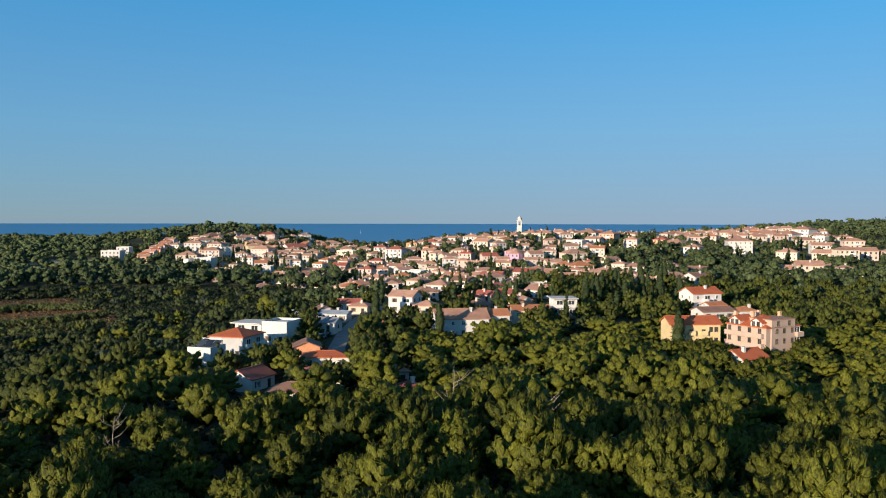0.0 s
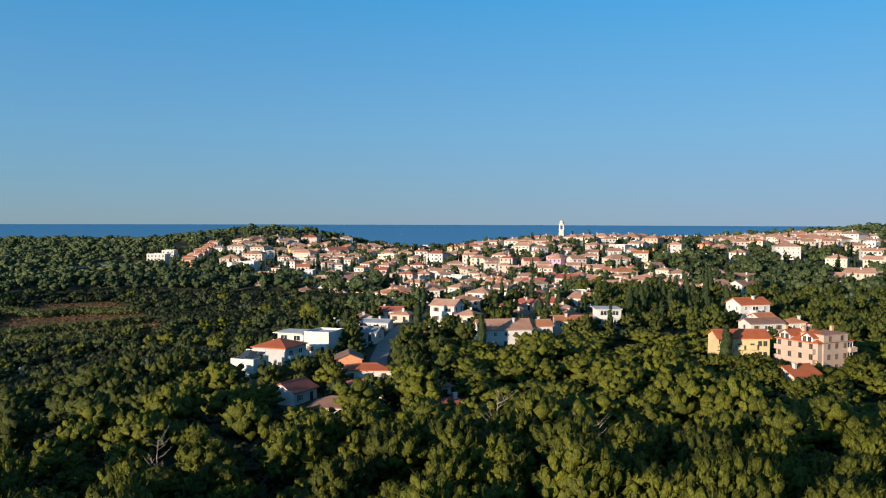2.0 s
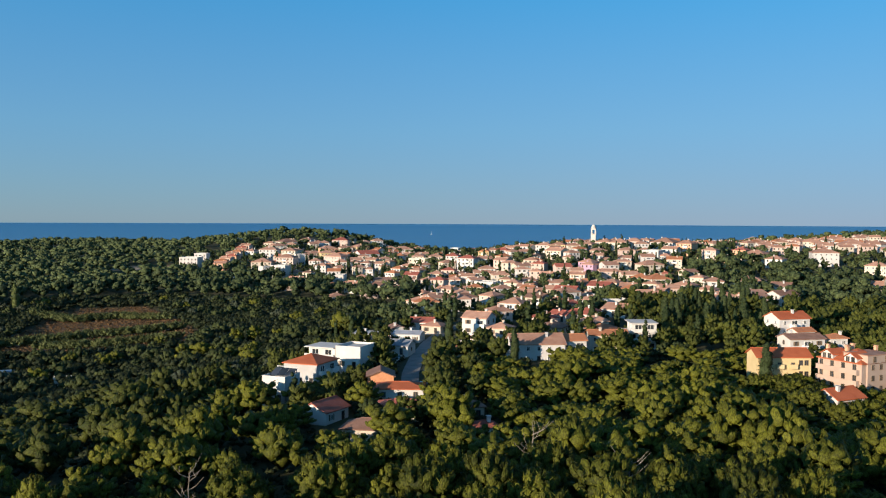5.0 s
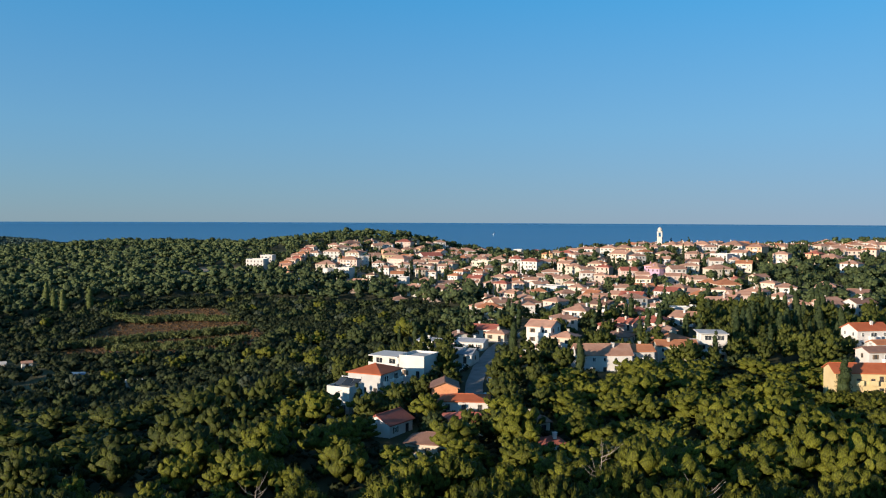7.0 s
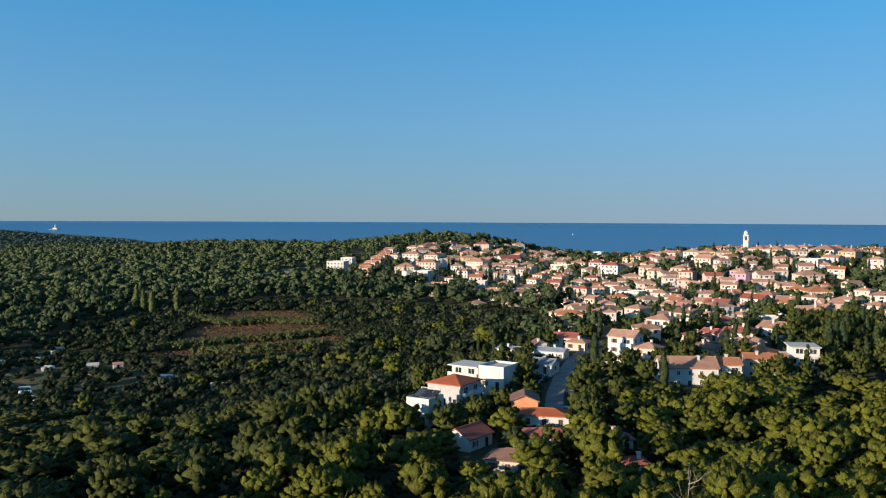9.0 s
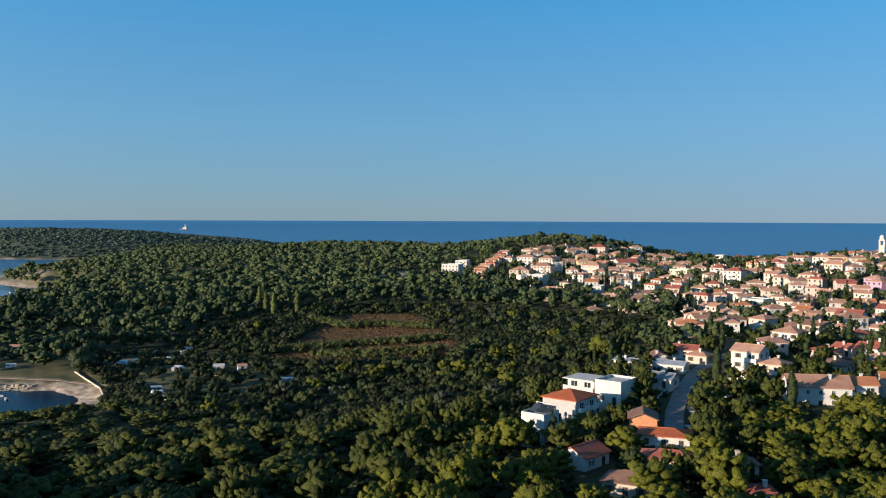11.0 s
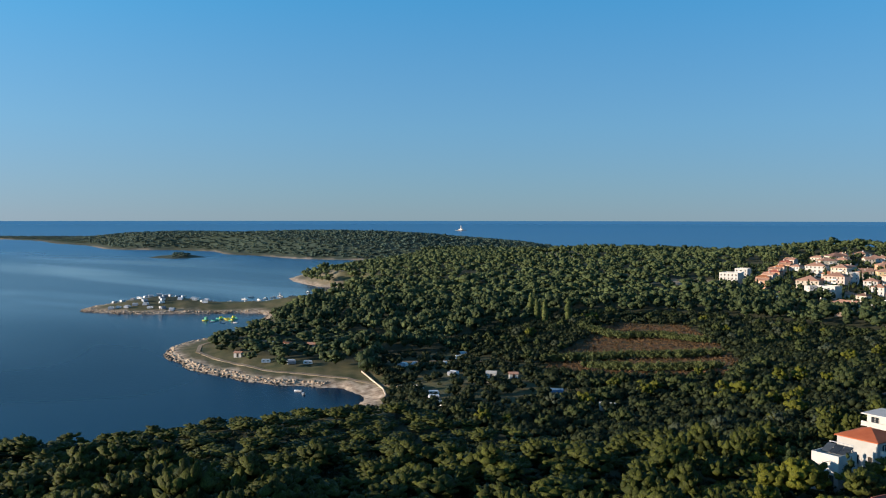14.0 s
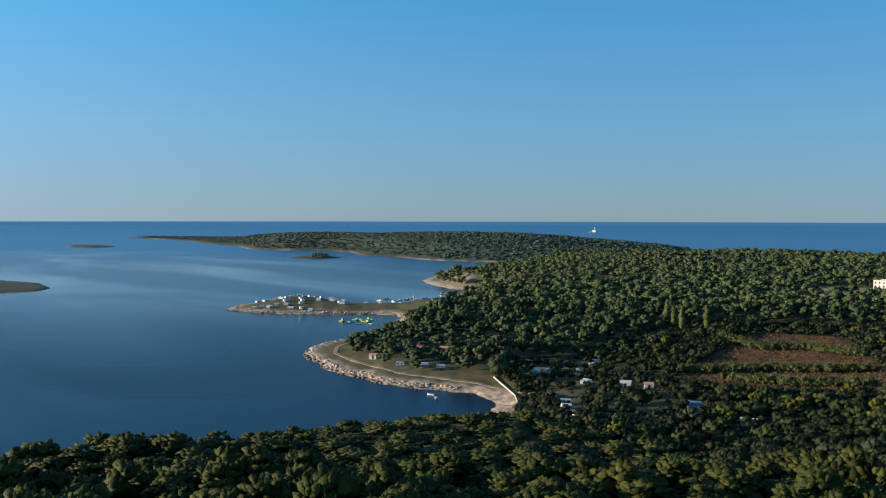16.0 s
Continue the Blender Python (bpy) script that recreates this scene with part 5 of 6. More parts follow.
VAN_BODY = caravan_parts()
VAN_WINDOW = mesh_of("window", *box(-0.6, -0.03, 0, 0.6, 0.02, 0.6), GLASS)
VAN_BAR = mesh_of("tow_bar", *tube([(2.6, 0, 0.45), (3.7, 0, 0.42)], [0.06, 0.05], 5), METAL)
AWN_V = [(-2.4, -3.4, 0), (2.4, -3.4, 0), (2.4, -1.15, 0), (-2.4, -1.15, 0), (-2.4, -3.4, 1.9), (2.4, -3.4, 1.9), (2.4, -1.15, 2.45), (-2.4, -1.15, 2.45)]
AWNING = mesh_of("awning", AWN_V, box(0, 0, 0, 1, 1, 1)[1], CANVAS)


def caravan(x, y, yaw, awning):
    ob = thing("caravan", pose(x, y, ground_z(x, y), 0, 0, yaw) @ Matrix.Scale(0.82, 4), "white touring caravan with a grey canvas awning" if awning else "white touring caravan standing on dry grass", "caravan", "caravans of the camp")
    part("body", VAN_BODY, ob)
    for wx in (-1.5, 1.2):
        part("window", VAN_WINDOW, ob).location = (wx, -1.1, 1.35)
    part("tow_bar", VAN_BAR, ob)
    for wy in (-0.95, 0.95):
        part("wheel", WHEEL, ob).location = (-0.2, wy, 0.32)
    if awning:
        part("awning", AWNING, ob)
    occupied.append((x, y, 3.4))


pitch = random.Random(4)
for cx, cy in ((-290.4, 330.8), (-285.0, 334.6), (-276.5, 345.2), (-282.6, 365.9), (-289.1, 377.0), (-271.4, 310.2), (-255.0, 326.6), (-250.9, 296.2), (-235.3, 287.8), (-228.7, 280.2), (-217.2, 269.7)):
    caravan(cx, cy, pitch.uniform(-20, 60), pitch.random() < 0.4)
for cx, cy in ((-357.4, 299.4), (-343.1, 303.9), (-333.5, 306.7), (-396.2, 338.8), (-382.4, 334.9), (-372.8, 339.8)):
    caravan(cx, cy, pitch.uniform(20, 60), pitch.random() < 0.5)
SPIT_FAR = [(-711, 421), (-715, 428), (-708, 437), (-713, 447), (-707, 454), (-703, 460), (-702, 467), (-697, 475), (-702, 484), (-694, 491), (-676, 482), (-676, 490), (-664, 486)]
SPIT_NEAR = [(-673, 394), (-668, 400), (-663, 406), (-666, 413), (-659, 418), (-668, 425), (-644, 414), (-636, 420), (-629, 423), (-640, 455), (-634, 462), (-624, 454)]
SPIT_MID = [(-690, 418), (-694, 440), (-684, 452), (-690, 463), (-680, 470), (-668, 474), (-656, 478), (-672, 440), (-660, 436), (-650, 430), (-652, 446), (-648, 468)]
for cx, cy in SPIT_FAR + SPIT_NEAR + SPIT_MID:
    caravan(cx + pitch.uniform(-1.5, 1.5), cy + pitch.uniform(-1.5, 1.5), pitch.uniform(20, 110), pitch.random() < 0.5)


def hut(x, y, yaw, w, d, roof, label):
    ob = thing("hut", pose(x, y, ground_z(x, y), 0, 0, yaw), label, "hut", "huts of the camp")
    part("wall", mesh_of("wall", *box(-w / 2, -d / 2, -1, w / 2, d / 2, 2.3), WHITE), ob)
    part("roof", mesh_of("roof", *roof_mesh(w, d, 2.3, "gable", d * 0.2, 0.3, 0.12), roof), ob)
    part("door", DOOR, ob).location = (0, -d / 2, 0.02)
    occupied.append((x, y, 4))


hut(-384, 302.5, 30, 4.2, 3.2, TERRA, "small cream kiosk with a tiled roof near the shore")
hut(-398, 330, 40, 4.5, 3.4, TERRA, "cream hut with an orange roof under headland pines")
hut(-386, 338, 30, 5.0, 3.6, BRIGHT, "orange-roofed hut under headland pines")
hut(-372, 344, 35, 4.5, 3.4, TERRA, "cream hut with an orange roof under headland pines")
hut(-358, 336, 20, 5.0, 3.4, BRIGHT, "orange-roofed hut under headland pines")
hut(-162.9, 303.6, 20, 5.5, 3.0, FLAT, "low white site hut standing in the scrub")
hut(-238.0, 332.5, 30, 4.5, 3.5, FLAT, "pale wash house of the camp")
hut(-228.9, 337.0, 40, 4.0, 3.0, TERRA, "cream camp hut with a small tiled roof")

# pale boundary walls round the camp
def low_wall(ax, ay, bx, by, h=0.7):
    d = Vector((bx - ax, by - ay)).normalized()
    n = Vector((-d.y, d.x)) * 0.18
    z0, z1 = ground_z(ax, ay), ground_z(bx, by)
    v = [(ax - n.x, ay - n.y, z0 - 1), (bx - n.x, by - n.y, z1 - 1), (bx + n.x, by + n.y, z1 - 1), (ax + n.x, ay + n.y, z0 - 1),
         (ax - n.x, ay - n.y, z0 + h), (bx - n.x, by - n.y, z1 + h), (bx + n.x, by + n.y, z1 + h), (ax + n.x, ay + n.y, z0 + h)]
    return tagged(new("garden_wall", mesh_of("garden_wall", v, box(0, 0, 0, 1, 1, 1)[1], STONE)), "low pale limestone wall along the camp", "wall", "low walls")


low_wall(-301, 312, -293, 308)
low_wall(-293, 308, -281, 301)
low_wall(-281, 301, -270, 294)
low_wall(-270, 294, -259, 284)
low_wall(-259, 284, -249, 271)
low_wall(-245, 326, -236, 318)
low_wall(-236, 318, -231, 322)
tarp = thing("tent", pose(-196, 319, ground_z(-196, 319), 0, 0, 25), "blue tarpaulin shelter pitched in the scrub", "tent")
part("sheet", mesh_of("sheet", [(-4, -2.6, 0.3), (4, -2.6, 0.3), (4, 0, 2.5), (-4, 0, 2.5), (4, 2.6, 0.3), (-4, 2.6, 0.3), (-4, -2.6, 0.2), (4, -2.6, 0.2), (4, 0, 2.4), (-4, 0, 2.4), (4, 2.6, 0.2), (-4, 2.6, 0.2)],
                               [(0, 1, 2, 3), (3, 2, 4, 5), (7, 6, 9, 8), (8, 9, 11, 10), (0, 6, 7, 1), (4, 10, 11, 5)], BLUE), tarp)
for sx in (-3.9, 3.9):
    part("pole", mesh_of("pole", *tube([(sx, 0, -0.3), (sx, 0, 2.45)], [0.05, 0.05], 6), METAL), tarp)
occupied.append((-196, 319, 5))


# ---- boats ----
def hull_mesh(L, B, H):
    st = [(-0.5, 0.8, 1.0), (-0.1, 1.0, 1.0), (0.25, 0.8, 1.08), (0.5, 0.04, 1.25)]
    v, f = [], []
    for s, b, h in st:
        v += [(s * L, -b * B / 2, h * H), (s * L, -b * B * 0.3, -0.15), (s * L, b * B * 0.3, -0.15), (s * L, b * B / 2, h * H)]
    for i in range(3):
        k = 4 * i
        f += [(k, k + 1, k + 5, k + 4), (k + 1, k + 2, k + 6, k + 5), (k + 2, k + 3, k + 7, k + 6), (k + 3, k, k + 4, k + 7)]
    f += [(3, 2, 1, 0), (12, 13, 14, 15)]
    return mesh_of("hull", v, f, CARAVAN)


HULL = hull_mesh(6.0, 2.2, 0.75)
HULL_SMALL = hull_mesh(3.8, 1.5, 0.5)
CUDDY = mesh_of("cabin", [(-0.4, -0.75, 0.78), (1.5, -0.6, 0.82), (1.5, 0.6, 0.82), (-0.4, 0.75, 0.78), (-0.4, -0.6, 1.75), (0.6, -0.5, 1.7), (0.6, 0.5, 1.7), (-0.4, 0.6, 1.75)], box(0, 0, 0, 1, 1, 1)[1], CARAVAN)
SCREEN = mesh_of("windscreen", *box(-0.42, -0.62, 1.25, 0.95, 0.62, 1.55), GLASS)


def boat(x, y, yaw, small=False):
    ob = thing("motor_boat", pose(x, y, 0, 0, 0, yaw), "small white open boat moored on calm water" if small else "white motor boat moored in the calm bay", "boat", "moored boats")
    part("hull", HULL_SMALL if small else HULL, ob)
    part("engine", mesh_of("engine", *box(-2.3 if small else -3.4, -0.2, -0.1, -1.95 if small else -3.05, 0.2, 0.95), RUBBER), ob)
    if not small:
        part("cabin", CUDDY, ob)
        part("windscreen", SCREEN, ob)


for i, (bx, by) in enumerate(((-660, 506), (-650, 500), (-648, 513), (-682, 548), (-660, 547), (-635, 528), (-664, 560), (-658, 566), (-661, 581), (-682, 621))):
    boat(bx, by, 30 + 37 * i % 90)
for i, (bx, by) in enumerate(((-670, 530), (-645, 520), (-672, 575), (-690, 590), (-655, 535))):
    boat(bx, by, 15 + 41 * i)
boat(-303, 273, 200, True)
boat(-296, 270, 150, True)
boat(-547, 404, 80, True)
boat(-537, 406, 60, True)
boat(-531, 413, 20, True)

# inflatable water park, green and yellow
TOY = [surface("green_vinyl", (0.08, 0.34, 0.22), (0.12, 0.46, 0.30), size=1, rough=0.4, bump=0), surface("yellow_vinyl", (0.62, 0.50, 0.05), (0.74, 0.62, 0.10), size=1, rough=0.4, bump=0)]


def float_ring(x, y, r, tall, sort):
    ob = thing("inflatable_float", pose(x, y, 0, 0, 0, 40 * sort + x), ("green" if sort == 0 else "yellow") + " inflatable float of a water park", "inflatable", "water park floats")
    pts = [(r * math.cos(t), r * math.sin(t), 0.15) for t in np.linspace(0, 2 * math.pi, 13)]
    part("ring", mesh_of("ring", *tube(pts, [0.5] * 13, 6), TOY[sort]), ob)
    if tall:
        part("slide", mesh_of("slide", *([(-1.6, -1, -0.1), (1.6, -1, -0.1), (1.6, 1, -0.1), (-1.6, 1, -0.1), (-1.5, -0.9, tall), (-0.3, -0.9, tall), (-0.3, 0.9, tall), (-1.5, 0.9, tall)], box(0, 0, 0, 1, 1, 1)[1]), TOY[1 - sort]), ob)


for i, (fx, fy) in enumerate(((-560, 407), (-553, 411), (-561, 422), (-556, 424), (-556, 430), (-549, 421), (-543, 419), (-551, 427))):
    float_ring(fx, fy, 2.2 + 0.5 * (i % 3), (2.8, 0, 1.8, 0, 2.0, 0, 1.5, 0)[i], (1, 0, 0, 1, 0, 1, 0, 0)[i])


# ---- out at sea ----
def sea_z(x, y):
    return 36 * max(0.0, (math.hypot(x, y) - 3300) / 1640) ** 2


def sailing_boat(x, y, L):
    ob = thing("sailing_boat", pose(x, y, sea_z(x, y), 0, 0, 70), "white sailing boat under full sail offshore", "boat")
    k = L / 6.0
    h = part("hull", HULL, ob)
    h.scale = (k, k, k)
    part("mast", mesh_of("mast", *tube([(0, 0, 0), (0, 0, L * 1.25)], [0.12 * k, 0.06 * k], 6), METAL), ob)
    part("mainsail", mesh_of("mainsail", *joined(([(-0.2, 0, 1.2 * k), (-L * 0.45, 0.3, 1.3 * k), (-0.2, 0, L * 1.2), (-0.2, 0.12, 1.2 * k), (-L * 0.45, 0.42, 1.3 * k), (-0.2, 0.12, L * 1.2)], [(0, 1, 2), (5, 4, 3), (0, 3, 4, 1), (1, 4, 5, 2), (2, 5, 3, 0)])), CARAVAN), ob)
    part("jib", mesh_of("jib", *joined(([(0.2, 0, 1.2 * k), (L * 0.45, 0.3, 1.0 * k), (0.2, 0, L * 1.05), (0.2, 0.12, 1.2 * k), (L * 0.45, 0.42, 1.0 * k), (0.2, 0.12, L * 1.05)], [(2, 1, 0), (3, 4, 5), (1, 4, 3, 0), (2, 5, 4, 1), (0, 3, 5, 2)])), CARAVAN), ob)


def lighthouse(x, y):
    z = sea_z(x, y)
    ob = thing("lighthouse", pose(x, y, z) @ Matrix.Scale(0.66, 4), "white lighthouse with keeper's house on a bare islet", "lighthouse")
    part("islet", mesh_of("islet", *tube([(0, 0, -3), (0, 0, 1.0), (0, 0, 2.2)], [48, 44, 34], 14), ROCK), ob)
    part("house", mesh_of("house", *box(-16, -8, 1.5, 16, 8, 11), WHITE), ob)
    part("roof", mesh_of("roof", *[(x_, f_) for x_, f_ in [roof_mesh(32, 16, 11, "hip", 3)]][0], FLAT), ob)
    part("tower", mesh_of("tower", *tube([(0, 0, 10), (0, 0, 32)], [4.2, 3.0], 10), WHITE), ob)
    part("gallery", mesh_of("gallery", *tube([(0, 0, 32), (0, 0, 33)], [4.4, 4.4], 10), WHITE), ob)
    part("lantern", mesh_of("lantern", *tube([(0, 0, 33), (0, 0, 37), (0, 0, 38.5)], [2.2, 2.2, 0.3], 8), METAL), ob)


lighthouse(-2578, 3310)
sailing_boat(-345, 3640, 13)

# ---- trees ----
def ico(level):
    bm = bmesh.new()
    bmesh.ops.create_icosphere(bm, subdivisions=level, radius=1)
    v = np.array([x.co[:] for x in bm.verts])
    f = np.array([[q.index for q in t.verts] for t in bm.faces])
    bm.free()
    return v, f


OCTA = (np.array([(1, 0, 0), (-1, 0, 0), (0, 1, 0), (0, -1, 0), (0, 0, 1), (0, 0, -1)], float),
        np.array([(0, 2, 4), (2, 1, 4), (1, 3, 4), (3, 0, 4), (2, 0, 5), (1, 2, 5), (3, 1, 5), (0, 3, 5)]))
ICO = {0: OCTA, 1: ico(1), 2: ico(2)}      # 8, 20 and 80 faces


def unit(v):
    return v / np.maximum(np.linalg.norm(v, axis=-1, keepdims=True), 1e-9)


def lobe_cloud(rng, centres, sizes, flat, level, rough, heart=None):
    """Uneven clumps of foliage: verts, triangles, soft normals."""
    v0, f0 = ICO[level]
    vs, fs, ns = [], [], []
    for i, (c, s) in enumerate(zip(centres, sizes)):
        k = 1 + rough * rng.uniform(-1, 1, len(v0))[:, None]
        t = rng.uniform(0, 6.28)
        turn = np.array([(math.cos(t), -math.sin(t), 0), (math.sin(t), math.cos(t), 0), (0, 0, 1)])
        d = v0 @ turn.T
        vs.append(d * k * s * np.array([1, 1, flat]) + c)
        fs.append(f0 + i * len(v0))
        ns.append(d if heart is None else unit(d + 0.35 * unit((c - heart)[None])))
    return np.vstack(vs), np.vstack(fs), np.vstack(ns)


def sprays(rng, centres, sizes, flat, count, length, width, lift=0.25, heart=None, low=-0.4):
    """Small sprays of needles or leaves that cover the clumps, turned every way but mostly outwards."""
    pick = rng.choice(len(centres), count, p=sizes ** 2 / (sizes ** 2).sum())
    d = rng.normal(size=(count, 3))
    d[:, 2] = np.abs(d[:, 2]) * 1.25 + low
    d = unit(d)
    base = centres[pick] + d * sizes[pick][:, None] * np.array([1, 1, flat]) * rng.uniform(0.82, 1.02, count)[:, None]
    face = unit(d + rng.normal(size=(count, 3)) * 0.45)
    way = np.array([0, 0, 1.0]) * lift + d * 0.55 + rng.normal(size=(count, 3)) * 0.5
    way = unit(way - face * (way * face).sum(1)[:, None])
    side = np.cross(face, way)
    ln = length * rng.uniform(0.6, 1.3, count)[:, None]
    wd = width * rng.uniform(0.7, 1.3, count)[:, None]
    foot = base - way * ln * 0.3
    tip = base + way * ln * 0.7 + d * ln * 0.25
    v = np.stack([foot - side * wd, tip, foot + side * wd], 1)
    out = np.cross(v[:, 1] - v[:, 0], v[:, 2] - v[:, 0])
    flip = (out * d).sum(1) < 0
    v[flip] = v[flip][:, ::-1]
    n = unit(d + rng.normal(size=(count, 3)) * 0.22 + (0 if heart is None else 0.35 * unit(centres[pick] - heart)))
    return v.reshape(-1, 3), np.arange(3 * count).reshape(-1, 3), np.repeat(n, 3, axis=0)


def both(a, b):
    return np.vstack([a[0], b[0]]), np.vstack([a[1], b[1] + len(a[0])]), np.vstack([a[2], b[2]])


def crown(seed, R, top, low, lobes, level, count, length, width, kind="leafy"):
    """Foliage of one broad-leaved tree, column or bush."""
    rng = np.random.default_rng(seed)
    if kind == "leafy":
        return pine(seed, R, top, low, lobes, max(8, count // 12), level, 0.2 * R, 0.21 * R, count, length, width)
    if kind == "column":
        k = np.linspace(0, 1, lobes)
        c = np.stack([rng.normal(0, 0.12, lobes) * R, rng.normal(0, 0.12, lobes) * R, low + (top - low) * (0.06 + 0.86 * k)], -1)
        s = R * (0.35 + 0.75 * np.sin(np.pi * (0.12 + 0.80 * k) ** 0.8))
        flat = 1.5
    else:                                       # bush
        t = np.arange(lobes) * 2.4
        r = rng.uniform(0.2, 0.6, lobes)
        c = np.stack([r * R * np.cos(t), r * R * np.sin(t), top * rng.uniform(0.3, 0.6, lobes)], -1)
        s = R * rng.uniform(0.4, 0.6, lobes)
        flat = min(1.0, top / (2 * R) * 1.3)
    core = lobe_cloud(rng, c, s * 0.9, flat, level, 0.15)
    return both(core, sprays(rng, c, s, flat, count, length, width))


def tufts(rng, centres, sizes, flat, count, level, wide, long, heart, low):
    """Upright blunt brushes of needles that stand on the boughs."""
    v0, f0 = ICO[level]
    pick = rng.choice(len(centres), 3 * count, p=sizes ** 2 / (sizes ** 2).sum())
    d = rng.normal(size=(3 * count, 3))
    d[:, 2] = np.abs(d[:, 2]) * 1.2 + low
    d = unit(d)
    p = centres[pick] + d * sizes[pick][:, None] * np.array([1, 1, flat])
    gap = np.linalg.norm((p[:, None] - centres[None]) / np.array([1, 1, flat]), axis=2) / sizes[None]
    keep = np.nonzero((gap > 0.88).all(1))[0][:count]
    p, d = p[keep], d[keep]
    m = len(p)
    axis = unit(d * 0.7 + np.array([0, 0, 0.75]) + rng.normal(size=(m, 3)) * 0.25)
    u = unit(rng.normal(size=(m, 3)))
    w = unit(np.cross(u, rng.normal(size=(m, 3))))
    way = v0[None, :, 0:1] * u[:, None] + v0[None, :, 1:2] * w[:, None] + v0[None, :, 2:3] * np.cross(u, w)[:, None]
    a = wide * rng.uniform(0.6, 1.35, m)[:, None, None]
    along = (way * axis[:, None]).sum(2, keepdims=True)
    k = 1 + 0.16 * rng.uniform(-1, 1, (m, len(v0), 1))
    v = p[:, None] + k * a * (way + (long / wide - 1) * along * axis[:, None])
    n = unit(way * 0.8 + 0.55 * d[:, None] + 0.25 * unit(p - heart)[:, None] + 0.12 * rng.normal(size=way.shape))
    f = (f0[None] + (np.arange(m) * len(v0))[:, None, None]).reshape(-1, 3)
    return (v.reshape(-1, 3), f, n.reshape(-1, 3)), p, a[:, 0, 0]


def pine(seed, R, top, low, boughs, count, level, wide, long, blades, length, width, lobe=0.42, flat=0.9, bottom=-0.3):
    """A pine crown: boughs over an uneven dome, set with upright brushes and loose needles."""
    rng = np.random.default_rng(seed)
    half = (top - low) / 2
    heart = np.array([0, 0, low + half * 0.75])
    k = (np.arange(boughs) + 0.5) / boughs
    up = np.clip(1 - (1 - bottom) * k + rng.uniform(-0.15, 0.15, boughs), bottom, 1)
    t = np.arange(boughs) * 2.39996 + rng.uniform(-0.5, 0.5, boughs)
    flatr = np.sqrt(np.maximum(1 - up ** 2, 0))
    s = R * lobe * rng.uniform(0.65, 1.2, boughs)
    reach = (1 - lobe * 0.7) * rng.uniform(0.72, 1.15, boughs)
    c = np.stack([flatr * np.cos(t) * R * reach, flatr * np.sin(t) * R * reach, heart[2] + up * np.maximum(half * 1.25 - s * 0.6, 0.2) * reach], -1)
    core = lobe_cloud(rng, c, s * 0.86, flat, 0, 0.2, heart)
    inner = lobe_cloud(rng, heart[None] - [[0, 0, half * 0.2]], np.array([R * 0.55]), min(1.0, half / R), 0, 0.1)
    brush, at, girth = tufts(rng, c, s, flat, count, level, wide, long, heart, -0.45)
    return both(both(both(inner, core), brush), sprays(rng, at, girth * 1.1, long / wide, blades, length, width, 0.9, heart))


def soft_mesh(shape, mat):
    v, f, n = shape
    return mesh_arrays("crown", v, f, mat, n)


def trunk_mesh(seed, tall, low, R):
    rng = random.Random(seed)
    lean = [(rng.uniform(-0.5, 0.5) * i, rng.uniform(-0.5, 0.5) * i, tall * (0.0 + 0.3 * i)) for i in range(4)]
    lean[0] = (0, 0, -1.0)
    solids = [tube(lean, [0.30, 0.22, 0.17, 0.08])]
    for k in range(6):
        t = k * 1.05 + rng.random()
        z = low * rng.uniform(0.75, 1.15)
        r = R * rng.uniform(0.45, 0.7)
        solids.append(tube([(lean[1][0], lean[1][1], z), (r * 0.5 * math.cos(t), r * 0.5 * math.sin(t), z + 0.9), (r * math.cos(t), r * math.sin(t), z + 2.2)], [0.11, 0.08, 0.03], 4))
    return mesh_of("trunk", *joined(*solids), BARK)


def bare_tree(x, y, tall, seed):
    """A dead pine: pale trunk and forking bare limbs."""
    rng = random.Random(seed)
    ob = thing("dead_tree", pose(x, y, ground_z(x, y)), "dead pine with bare pale grey limbs among green pines", "tree")
    part("trunk", mesh_of("trunk", *tube([(0, 0, -1), (0.2, 0.1, tall * 0.4), (0.1, -0.2, tall * 0.7), (0.4, 0, tall)], [0.17, 0.13, 0.08, 0.03]), DEADWOOD), ob)
    for k in range(11):
        t, z = k * 2.4 + rng.random(), tall * rng.uniform(0.4, 0.92)
        r = tall * rng.uniform(0.16, 0.3)
        tip = Vector((r * math.cos(t), r * math.sin(t), z + r * rng.uniform(0.5, 1.0)))
        mid = Vector((tip.x * 0.5, tip.y * 0.5, z + (tip.z - z) * 0.3))
        fork = mid + Vector((rng.uniform(-1, 1), rng.uniform(-1, 1), rng.uniform(0.6, 1.4)))
        part("limb", mesh_of("limb", *joined(tube([(0.1, 0, z), mid, tip], [0.06, 0.04, 0.015], 5), tube([mid, fork], [0.03, 0.012], 4)), DEADWOOD), ob)


def view_turn(x, y):
    return np.degrees(np.arctan2(-x, y))


def scatter(seed, box_, step, jitter=0.42):
    rng = np.random.default_rng(seed)
    x0, y0, x1, y1 = box_
    x, y = np.meshgrid(np.arange(x0, x1, step), np.arange(y0, y1, step), indexing="ij")
    x = x.ravel() + (np.arange(x.size) % 2) * step * 0.3 + rng.uniform(-jitter, jitter, x.size) * step
    y = y.ravel() + rng.uniform(-jitter, jitter, y.size) * step
    return x, y, rng


def free(x, y, margin=0.0):
    ok = np.ones(len(x), bool)
    for hx, hy, r in occupied:
        ok &= (x - hx) ** 2 + (y - hy) ** 2 > (r + margin) ** 2
    ok &= strip_mask(x, y, STREET, 4.2 + margin) < 0.5
    return ok


